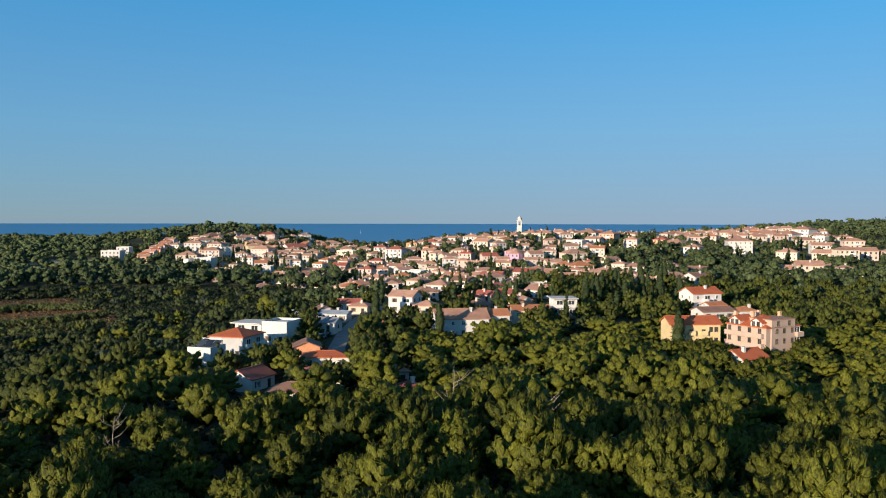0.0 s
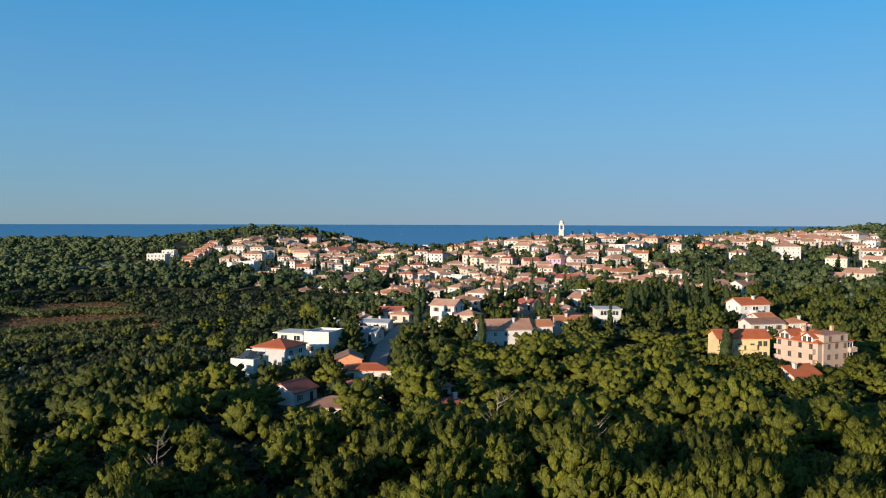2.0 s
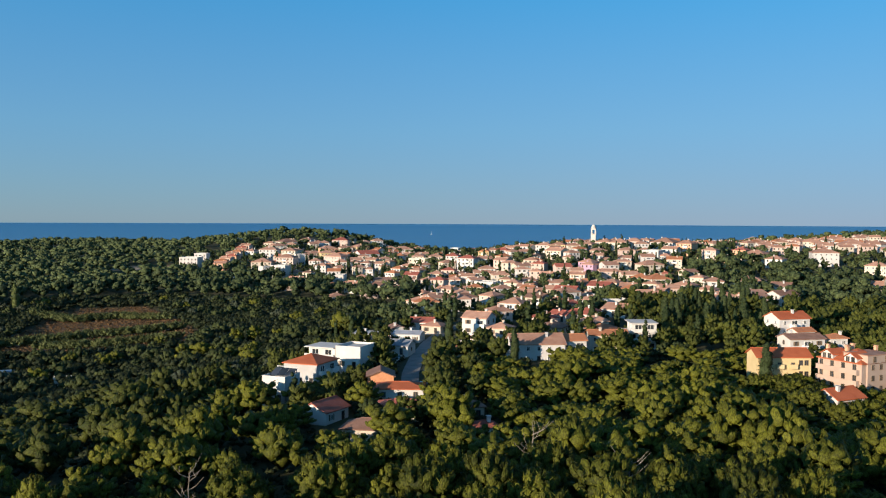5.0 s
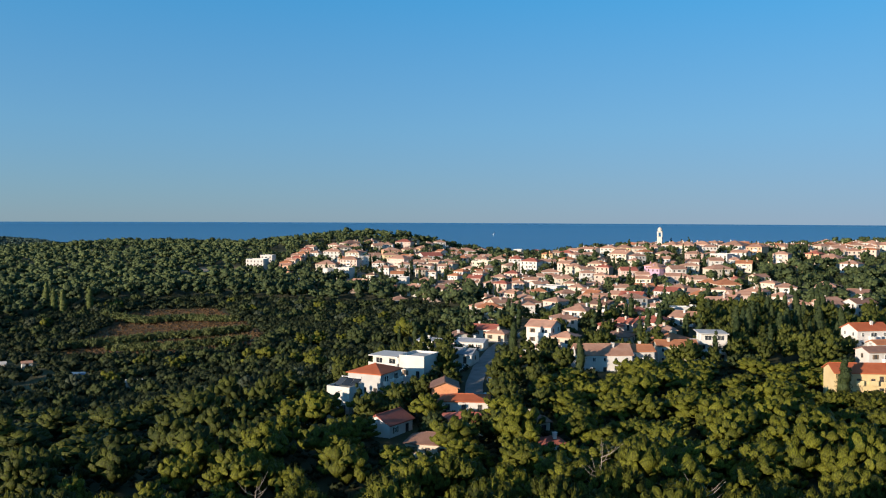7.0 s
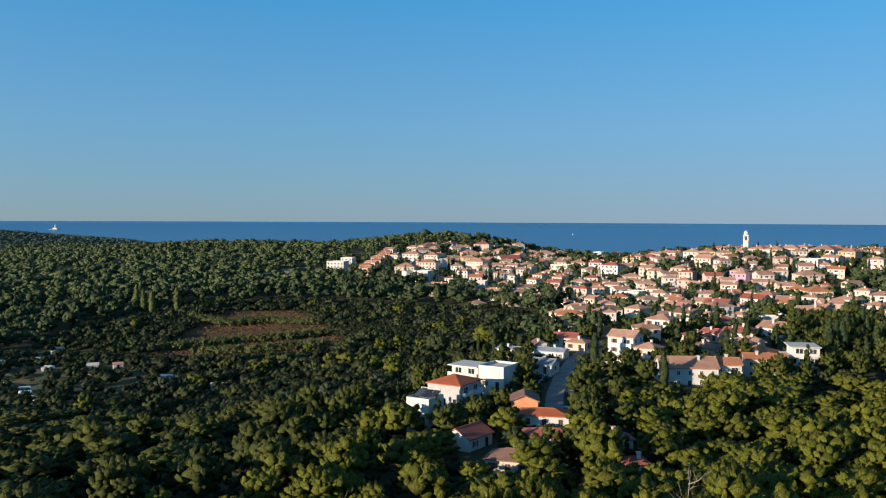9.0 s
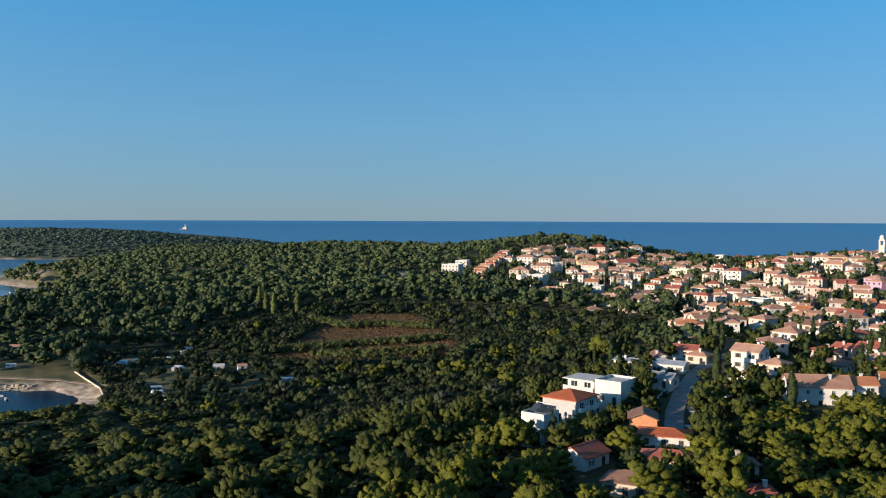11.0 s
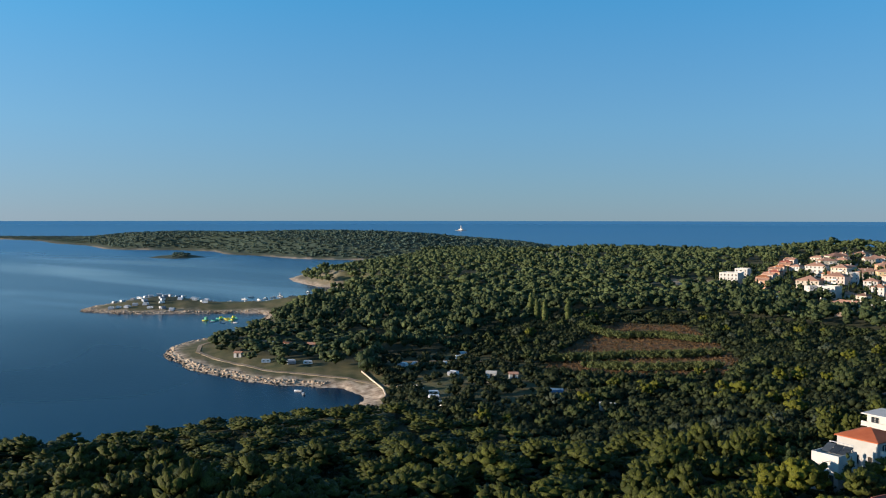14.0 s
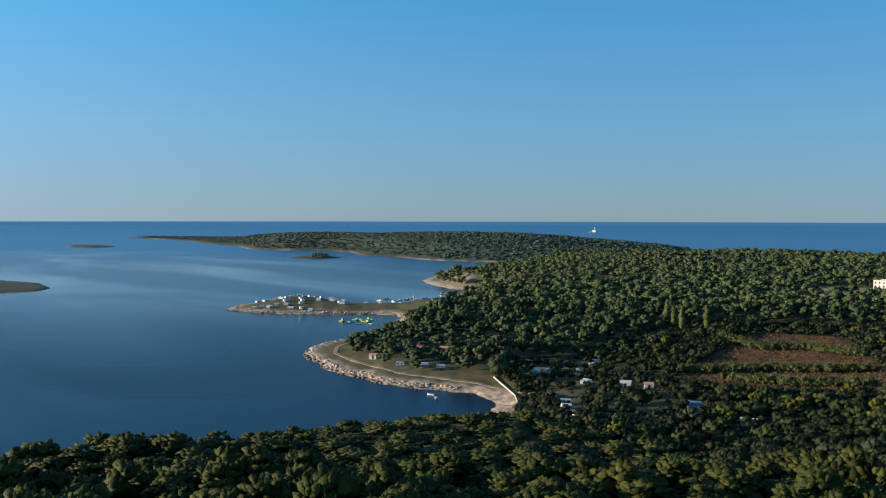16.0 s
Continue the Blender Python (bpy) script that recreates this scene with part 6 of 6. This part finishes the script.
def merged(name, variants, x, y, z, size, turn, mat, label, category, pick, tall=None):
    """Many trees as one object."""
    vs, fs, ns, k = [], [], [], 0
    for i, (v, f, n) in enumerate(variants):
        sel = np.nonzero(pick == i)[0]
        if not len(sel):
            continue
        c, s = np.cos(turn[sel])[:, None], np.sin(turn[sel])[:, None]
        px = (v[None, :, 0] * c - v[None, :, 1] * s) * size[sel, None] + x[sel, None]
        py = (v[None, :, 0] * s + v[None, :, 1] * c) * size[sel, None] + y[sel, None]
        pz = v[None, :, 2] * (size if tall is None else size * tall)[sel, None] + z[sel, None]
        vs.append(np.stack([px, py, pz], -1).reshape(-1, 3))
        ns.append(np.stack([n[None, :, 0] * c - n[None, :, 1] * s, n[None, :, 0] * s + n[None, :, 1] * c, np.repeat(n[None, :, 2], len(sel), 0)], -1).reshape(-1, 3))
        fs.append((f[None] + (np.arange(len(sel)) * len(v))[:, None, None]).reshape(-1, 3) + k)
        k += len(sel) * len(v)
    ob = new(name, mesh_arrays(name, np.vstack(vs), np.vstack(fs), mat, np.vstack(ns)))
    return tagged(ob, label, category, kind="stuff")


HEADLAND_GRASS = [(-262, 270), (-500, 250), (-500, 345), (-452, 345), (-436, 322), (-405, 303), (-365, 293), (-335, 297), (-303, 312), (-288, 301), (-270, 288)]
TOWN = [(-310, 760), (-270, 690), (-150, 640), (-60, 560), (-60, 440), (-70, 330), (-80, 245), (-66, 200), (-45, 180), (-12, 172), (-6, 215), (-10, 252), (25, 262), (60, 275), (110, 264), (150, 285), (260, 420), (360, 700), (300, 850), (120, 860), (-60, 860), (-150, 930), (-260, 900)]


def wooded(x, y):
    """Where trees may stand."""
    c = coast(x, y)
    ok = (c > 12) & (inside(x, y, FIELD) < 0.5) & (inside(x, y, HEADLAND_GRASS) < 0.5) & (inside(x, y, CLEARING) < 0.5) & (inside(x, y, YARD) < 0.5) & (inside(x, y, MEADOW) < 0.5)
    spit = (x < -545) & (y < 560) & (x > -760)
    return ok & ~spit & (strip_mask(x, y, CAMP_ROAD, 3) < 0.5)


def grow(name, sorts, x, y, z, rng, lo, hi, mat, label, category="trees"):
    n = len(x)
    return merged(name, sorts, x, y, z, rng.uniform(lo, hi, n), rng.uniform(0, 6.28, n), mat, label, category, rng.integers(0, len(sorts), n))


def single_trees(name, spots, crowns, trunks, label, group, lo, hi, seed):
    rng = random.Random(seed)
    for i, (x, y) in enumerate(spots):
        k = i % len(crowns)
        ob = thing(name, pose(x, y, ground_z(x, y), 0, 0, rng.uniform(0, 360)) @ Matrix.Scale(rng.uniform(lo, hi), 4), label, "tree", group)
        part("crown", crowns[k], ob)
        part("trunk", trunks[k % len(trunks)], ob)


def plant():
    # the nearest pines, each a tree of its own
    fine = [pine(90 + i, 4.2, 12.5, 2.0, 13 + i, 165, 1, 0.40, 0.80, 2200, 0.72, 0.075, 0.42) for i in range(4)]
    near = [pine(100 + i, 4.2, 12.5, 2.0, 12 + i, 110, 1, 0.45, 0.88, 900, 0.8, 0.10, 0.43) for i in range(5)]
    fine_me = [mesh_arrays("crown", v, f, PINE, n) for v, f, n in fine]
    near_me = [mesh_arrays("crown", v, f, PINE, n) for v, f, n in near]
    shaded_me = [mesh_arrays("crown", v, f, PINE_SHADED, n) for v, f, n in near]
    trunks = [trunk_mesh(i, 9.5, 4.0, 3.5) for i in range(5)]
    x, y, rng = scatter(5, (-300, 20, 220, 345), 7.5, 0.48)
    d, t = np.hypot(x, y), view_turn(x, y)
    z = height(x, y)
    ok = (d > 36) & (d < 345) & (t > -40) & (t < 88) & wooded(x, y) & free(x, y, 2.0) & (inside(x, y, SCRUBLAND) < 0.5)
    town = inside(x, y, TOWN) > 0.5
    ok &= ~(town & ((d > 225) | (rng.random(len(x)) < 0.15))) & (rng.random(len(x)) > np.where((t > 12) & (t < 42) & (d < 235) & (x > -130), 0.22, np.where((t > 10) & (t < 44), 0.16, np.where(t > 3, 0.14, 0.05))))
    x, y, z, d, town = x[ok], y[ok], z[ok], d[ok], town[ok]
    order = np.argsort(d)
    size = rng.uniform(0.72, 1.15, len(x))
    tall = np.where(x < -20, rng.uniform(0.55, 1.15, len(x)), rng.uniform(0.66, 1.10, len(x)))
    tall *= np.where((d > 135) & (d < 215) & (np.abs(x + 35) < 42), 0.80, 1.0) * np.where((d > 175) & (d < 222) & (np.abs(x - 70) < 20), 0.7, 1.0) * np.where((d > 205) & (d < 275) & (np.abs(x + 45) < 32), 0.55, 1.0)
    tall *= np.where(x < -95, np.where(y < 125, 0.98, 0.73), 1.0) * np.where((d > 165) & (x > -10), 0.82, 1.0) * np.where((d > 222) & (x > -20), 0.72, 1.0)
    tall *= np.where((x < -125) & (d > 225) & (y < 300), 0.62, 1.0) * np.where((x < -15) & (d < 190), rng.uniform(0.75, 1.22, len(x)), 1.0)
    tall = np.where((x > -86) & (x < -50) & (y > 138) & (y < 174), rng.uniform(0.85, 1.0, len(x)), tall)
    wide = np.where(x < -95, 1.22, 1.0)
    size, tall = size * wide, tall / wide
    size *= np.where(tall < 0.45, 0.8, 1.0)
    turn = rng.uniform(0, 6.28, len(x))
    pick = rng.integers(0, 5, len(x))
    for i, j in enumerate(order[:300]):
        # Seaward pines, grouped as oaks, take the needle copy with shade in its colour.
        shaded_pine = x[j] < -70 - 12 * math.sin(y[j] * 0.31)
        ob = thing("shaded_pine_tree" if shaded_pine else "pine_tree", pose(x[j], y[j], z[j], 0, 0, math.degrees(turn[j])) @ Matrix.Diagonal((size[j], size[j], size[j] * tall[j], 1)),
                   "pine with a dense uneven crown, its shade darkened into the needles" if shaded_pine else "green pine with a domed crown of dense needle tufts", "tree", "oaks of the near wood" if shaded_pine else "pines of the near wood")
        part("crown", shaded_me[pick[j]] if shaded_pine else fine_me[pick[j] % 4] if i < 100 else near_me[pick[j]], ob)
        part("trunk", trunks[pick[j]], ob)
    rest = order[300:]
    mid = [pine(140 + i, 4.2, 12.0, 2.0, 9 + i, 34, 1, 0.58, 1.05, 110, 0.9, 0.14, 0.44) for i in range(5)]
    seaward = x[rest] < -70 - 12 * np.sin(y[rest] * 0.31)
    for name, sel, mat, label in (("pine_wood", rest[~seaward], PINE, "green pine wood behind the nearest trees"), ("oak_wood", rest[seaward], PINE_SHADED, "pine wood above the shore, its shade darkened into the needles")):
        merged(name, mid, x[sel], y[sel], z[sel], size[sel], turn[sel], mat, label, "trees", pick[sel], tall[sel])

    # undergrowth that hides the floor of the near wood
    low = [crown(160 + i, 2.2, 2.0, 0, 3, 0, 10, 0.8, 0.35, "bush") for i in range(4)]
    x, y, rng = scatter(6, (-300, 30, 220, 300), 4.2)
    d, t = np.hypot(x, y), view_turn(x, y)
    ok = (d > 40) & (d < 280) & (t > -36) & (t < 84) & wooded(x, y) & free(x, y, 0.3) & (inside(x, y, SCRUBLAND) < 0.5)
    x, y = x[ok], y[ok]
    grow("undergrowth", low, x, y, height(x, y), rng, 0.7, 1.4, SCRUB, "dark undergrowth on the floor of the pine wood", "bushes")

    # dark scrub on the valley floor
    bushes = [crown(200 + i, 2.4, 3.4, 0, 5, 0, 36, 0.7, 0.24, "bush") for i in range(4)]
    x, y, rng = scatter(7, (-350, 150, -45, 585), 4.3)
    z, t = height(x, y), view_turn(x, y)
    ok = ((inside(x, y, SCRUBLAND) > 0.5)) & (strip_mask(x, y, [(-290, 296), (-268, 282), (-256, 264)], 5) < 0.5) & wooded(x, y) & free(x, y, 0.5) & ~((inside(x, y, CAMP) > 0.5) & (rng.random(len(x)) < 0.5)) & (rng.random(len(x)) > 0.04)
    x, y, z = x[ok], y[ok], z[ok]
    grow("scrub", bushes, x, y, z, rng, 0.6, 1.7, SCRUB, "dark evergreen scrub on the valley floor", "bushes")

    # trees standing singly and in groups among the scrub
    x, y, rng = scatter(8, (-340, 240, -50, 580), 8.6)
    z, d = height(x, y), np.hypot(x, y)
    ok = (inside(x, y, SCRUBLAND) > 0.5) & wooded(x, y) & free(x, y, 1.5) & (inside(x, y, CAMP, 1) < 0.5)
    grove = np.exp(-((x + 108) ** 2 / 22 ** 2 + (y - 352) ** 2 / 40 ** 2)) + 0.6 * np.exp(-((x + 150) ** 2 + (y - 330) ** 2) / 40 ** 2)
    thick = 0.34 + 0.22 * wobble(x, y, 22) + 0.5 * grove
    ok &= rng.random(len(x)) < thick
    x, y, z, grove = x[ok], y[ok], z[ok], grove[ok]
    sort = rng.random(len(x)) - 0.5 * grove
    sunny = [pine(360 + i, 3.6, 8.2, 0.6, 8, 24, 1, 0.72, 0.8, 90, 0.7, 0.14) for i in range(4)]
    for name, sel, mat, label in (("valley_pines", sort < 0.08, PINE, "olive green pines standing among valley scrub"), ("valley_oaks", (sort >= 0.08) & (sort < 0.84), LEAFY, "dark rounded oaks on the valley floor"), ("olive_trees", sort >= 0.84, OLIVE, "silvery olive trees on the valley floor")):
        grow(name, sunny, x[sel], y[sel], z[sel], rng, 0.5, 1.05, mat, label)

    # the wooded hills and the headland
    far = [pine(300 + i, 4.6, 9.8, 2.2, 6, 12, 1, 1.1, 0.95, 24, 1.0, 0.25, 0.44, 0.7, -0.2) for i in range(6)]
    farther = [pine(320 + i, 4.9, 9.8, 2.2, 5, 5, 0, 1.6, 1.3, 4, 1.5, 0.4, 0.46, 0.7, -0.2) for i in range(4)]
    x, y, rng = scatter(9, (-1050, 280, 1000, 1500), 8.9)
    d, z, t = np.hypot(x, y), height(x, y), view_turn(x, y)
    ok = (d > 345) & (poly_distance(x, y, ISLAND_A) < 0) & (t > -36) & (t < 84) & wooded(x, y) & free(x, y, 2) & (inside(x, y, SCRUBLAND) < 0.5) & (inside(x, y, TOWN) < 0.5)
    ok &= (rng.random(len(x)) > 0.08) & ((d < 820) | (rng.random(len(x)) < 0.6))
    x, y, z, d = x[ok], y[ok], z[ok], d[ok]
    n = len(x)
    size = rng.uniform(0.7, 1.25, n) * np.where(d < 820, 1.0, 0.95)
    ahead = (d < 470) & (x > -235)
    slope = [pine(340 + i, 4.4, 9.6, 1.6, 9, 24, 1, 0.9, 1.0, 80, 0.9, 0.18) for i in range(4)]
    m = int(ahead.sum())
    merged("slope_wood", slope, x[ahead], y[ahead], z[ahead], size[ahead], rng.uniform(0, 6.28, m), PINE, "rounded dark green pines and oaks on the valley slope", "trees", rng.integers(0, 4, m))
    x, y, z, d, size = x[~ahead], y[~ahead], z[~ahead], d[~ahead], size[~ahead]
    tall = rng.uniform(0.8, 1.3, len(x)) * np.where(d > 680, 0.82, 1.0) * np.where((x < -340) & (y < 400), 0.62, 1.0)
    near_hill = d < 680
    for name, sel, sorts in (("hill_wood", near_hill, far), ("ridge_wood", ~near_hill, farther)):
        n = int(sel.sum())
        merged(name, sorts, x[sel], y[sel], z[sel], size[sel], rng.uniform(0, 6.28, n), PINE_HAZED, "green umbrella pines covering the hills", "trees", rng.integers(0, len(sorts), n), tall[sel])

    # gardens of the village
    x, y, rng = scatter(21, (-320, 160, 380, 940), 7.0)
    ok = (inside(x, y, TOWN) > 0.5) & free(x, y, np.where((x > 180) & (y > 480), 3.0, 0.8)) & ((rng.random(len(x)) < np.where((x > 180) & (y > 480), 0.45, 0.86)) | (np.hypot(x, y) < 300)) & (np.hypot(x, y) > 165)
    # garden trees that stand close in front of the low houses
    hide = np.array([(-27, 183.5), (-20.5, 185), (-33.5, 184), (59, 223), (66, 223.5), (70, 222.5), (-46, 201)])
    x, y = np.append(x[ok], hide[:, 0]), np.append(y[ok], hide[:, 1])
    z = height(x, y)
    sort = np.append(rng.random(ok.sum()), np.full(len(hide), 0.2))
    leafy = [crown(500 + i, 2.9, 6.6, 0.6, 7, 0, 60, 0.7, 0.2) for i in range(4)]
    full = [crown(540 + i, 2.9, 6.6, 0.6, 10, 1, 240, 0.5, 0.12) for i in range(4)]
    slim = [crown(520 + i, 1.15, 10.5, 0.2, 6, 1, 60, 0.9, 0.2, "column") for i in range(3)]
    a, b, c = sort < 0.55, (sort >= 0.55) & (sort < 0.72), sort >= 0.72
    near_by = np.hypot(x, y) < 345
    b, c = b & ~(near_by & (sort < 0.66)), c | (near_by & (sort >= 0.40) & (sort < 0.66))
    a &= ~c
    grow("street_garden_trees", full, x[a & near_by], y[a & near_by], z[a & near_by], rng, 0.45, 1.0, LEAFY, "dark green garden trees beside the street")
    grow("street_garden_pines", mid, x[c & near_by], y[c & near_by], z[c & near_by], rng, 0.5, 0.85, PINE_SHADED, "tall rounded pines in the street gardens")
    a, c = a & ~near_by, c & ~near_by
    grow("garden_trees", leafy, x[a], y[a], z[a], rng, 0.45, 1.0, LEAFY, "dark green garden trees between the houses")
    grow("garden_cypresses", slim, x[b], y[b], z[b], rng, 0.6, 1.1, CYPRESS, "slim dark cypresses among the houses")
    grow("garden_pines", far, x[c], y[c], z[c], rng, 0.5, 0.95, PINE_HAZED, "rounded pines in the village gardens")

    # the pine groves between the scattered houses on the rise
    x, y, rng = scatter(25, (45, 236, 380, 680), 8.2)
    ok = (inside(x, y, TOWN) > 0.5) & free(x, y, np.where(y < 420, 2.2, 4.5)) & (rng.random(len(x)) < np.where(y < 420, 0.75, 0.30)) & ~((x < 110) & (y > 450)) & ~((x > 190) & (y > 500))
    x, y = x[ok], y[ok]
    z, close = height(x, y), np.hypot(x, y) < 420
    grow("grove_pines", mid, x[close], y[close], z[close], rng, 0.55, 0.95, PINE_SHADED, "tall rounded pines between the scattered houses")
    grow("far_grove_pines", far, x[~close], y[~close], z[~close], rng, 0.7, 1.15, PINE_HAZED, "rounded pines between the far houses")

    x = np.array([66.5, 72.0, 57.5, 62.5, 66.0, 70.5, 64.0, 60.0, 68.5, 92.0, 95.0, 88.0, 100.0, 63.5, 80.0, 84.5])
    y = np.array([189.0, 190.0, 219.5, 221.0, 219.0, 217.5, 213.0, 208.0, 211.0, 218.0, 226.0, 211.0, 233.0, 200.5, 209.5, 206.5])
    n = len(x)
    merged("house_pines", near, x, y, height(x, y), rng.uniform(0.8, 1.0, n), rng.uniform(0, 6.28, n), PINE, "rounded pines close before the yellow and rose houses", "trees", rng.integers(0, 5, n), rng.uniform(0.58, 0.72, n))

    x, y, rng = scatter(33, (-70, 780, 62, 850), 7.5)
    ok = free(x, y, 1.0)
    x, y = x[ok], y[ok]
    grow("ridge_pines", far, x, y, height(x, y), rng, 0.8, 1.25, PINE_HAZED, "dark pines on the ridge behind the church")

    # bushes behind the wall of the cove
    rng = np.random.default_rng(41)
    k = rng.uniform(0, 1, 70)
    x, y = -293 + 52 * k + rng.uniform(0, 8, 70), 315 - 40 * k + rng.uniform(0, 7, 70)
    grow("cove_bushes", bushes, x, y, height(x, y), rng, 0.6, 1.25, SCRUB, "dark bushes behind the wall of the cove", "bushes")

    bare_tree(1.5, 137, 13.0, 1)
    bare_tree(14.0, 122, 11.5, 2)
    bare_tree(-46.0, 120, 10.0, 3)

    # bushes in the yards along the street
    x = np.array([-27.0, -32.0, -22.5, -30.0, -25.0, -57.0, -61.5, -52.5, -46.0, -41.5, -26.0, -20.5, -31.0, -38.0, -47.0, -36.5, -43.0])
    y = np.array([200.3, 200.8, 200.6, 199.6, 199.9, 203.0, 206.5, 219.0, 231.0, 236.5, 186.4, 186.6, 186.2, 212.0, 222.0, 222.5, 206.0])
    n = len(x)
    grow("yard_bushes", full, x, y, height(x, y), rng, 0.38, 0.62, LEAFY, "dark shrubs in the yards beside the street", "bushes")

    # woods on the long peninsula
    clump = [crown(400 + i, 8.5, 5.4, 0.3, 4, 0, 4, 2.6, 1.0, "bush") for i in range(4)]
    x, y, rng = scatter(13, (-3200, 850, -500, 2050), 13.4)
    d, z, t = np.hypot(x, y), height(x, y), view_turn(x, y)
    ok = (t > 20) & (t < 84) & (coast(x, y) > 22) & ((d > 1450) | (x < -1050)) & (poly_distance(x, y, ISLAND_A) < 0) & (poly_distance(x, y, ISLAND_B) < 0) & (poly_distance(x, y, ISLET) < 0) & (inside(x, y, CLEARING) < 0.5)
    x, y, z = x[ok], y[ok], z[ok]
    islet = np.random.default_rng(51)
    k = islet.uniform(0, 1, 26)
    x, y = np.append(x, -1520 + 100 * k), np.append(y, 1040 - 75 * k + islet.uniform(-14, 14, 26))
    z = height(x, y)
    grow("peninsula_wood", clump, x, y, z, rng, 0.6, 1.1, MAQUIS_HAZE, "distant woods on the low peninsula")

    # poplars and garden cypresses that stand alone
    pop = [soft_mesh(crown(600 + i, 1.9, 15, 0.8, 12, 1, 500, 0.8, 0.2, "column"), POPLAR) for i in range(2)]
    cyp = [soft_mesh(crown(620 + i, 1.2, 9.5, 0.2, 12, 1, 420, 0.6, 0.12, "column"), CYPRESS) for i in range(2)]
    pole = [mesh_of("trunk", *tube([(0, 0, -1), (0, 0, 3), (0, 0, 8)], [0.28, 0.2, 0.05]), BARK)]
    single_trees("poplar", ((-335, 512), (-325, 505), (-314, 497), (-302, 507)), pop, pole, "tall slim green poplar at the field's edge", "poplars by the field", 1.0, 1.25, 1)
    single_trees("cypress", ((61.2, 225.4), (27, 322), (52, 318), (57, 330), (62, 340), (70, 345), (48, 350), (76, 352), (-22, 282), (-1, 255), (60, 300), (85, 360), (64, 304), (67, 308), (71, 305), (75, 311), (79, 315), (83, 309), (69, 318), (74, 323), (81, 325), (88, 322), (66, 352), (71, 358), (78, 372), (84, 368), (91, 363), (95, 371), (50, 304), (55, 309)), cyp, pole, "slim dark green cypress beside houses", "cypresses among the houses", 1.0, 1.45, 2)

    # reed hedges across the tilled field
    reed = [crown(700 + i, 1.7, 4.4, 0, 3, 0, 60, 1.6, 0.2, "bush") for i in range(3)]
    rx, ry = [], []
    rr_ = random.Random(3)
    for line in (((-282, 492), (-248, 472), (-228, 486), (-197, 478)), ((-240, 383), (-225, 398), (-210, 413), (-189, 423), (-172, 438)), ((-210, 376), (-187, 380), (-158, 394))):
        for (ax, ay), (bx, by) in zip(line, line[1:]):
            n = int(math.hypot(bx - ax, by - ay) * 4.0)
            for i in range(n):
                rx.append(ax + (bx - ax) * i / n + rr_.uniform(-4.2, 4.2))
                ry.append(ay + (by - ay) * i / n + rr_.uniform(-1.6, 1.6))
    rx, ry = np.array(rx), np.array(ry)
    grow("reeds", reed, rx, ry, height(rx, ry), np.random.default_rng(8), 0.8, 1.3, REED, "pale green reed hedges across the field", "reeds")

    # rough dry growth on the strips of the field
    tuft = [crown(720 + i, 0.9, 0.9, 0, 2, 0, 9, 0.8, 0.14, "bush") for i in range(3)]
    x, y, rng = scatter(29, (-285, 355, -145, 535), 2.3)
    ok = (inside(x, y, FIELD) > 0.6) & (rng.random(len(x)) < 0.75)
    x, y = x[ok], y[ok]
    grow("field_growth", tuft, x, y, height(x, y), rng, 0.6, 1.3, STALKS, "reddish brown dry stalks on the fallow field", "stalks")

    # loose rocks along the shore of headland and spit
    v0, f0 = ICO[1]
    rng = np.random.default_rng(17)
    x, y, _ = scatter(23, (-760, 250, -245, 520), 1.6)
    c = coast(x, y)
    ok = (c > -1.2) & (c < 5.5) & (x < -303) & (rng.random(len(x)) < 0.65)
    x, y = x[ok], y[ok]
    stones = [(v0 * (1 + 0.3 * np.random.default_rng(i).uniform(-1, 1, len(v0)))[:, None] * np.array([1.0, 0.8, 0.5]), f0, v0) for i in range(4)]
    wet = coast(x, y) < 1.2
    grow("wet_rocks", stones, x[wet], y[wet], height(x[wet], y[wet]), rng, 0.5, 1.7, WET_ROCK, "dark wet rocks along the waterline", "rocks")
    x, y = x[~wet], y[~wet]
    grow("shore_rocks", stones, x, y, height(x, y), rng, 0.35, 1.5, ROCK, "pale tumbled limestone rocks along the shore", "rocks")


plant()
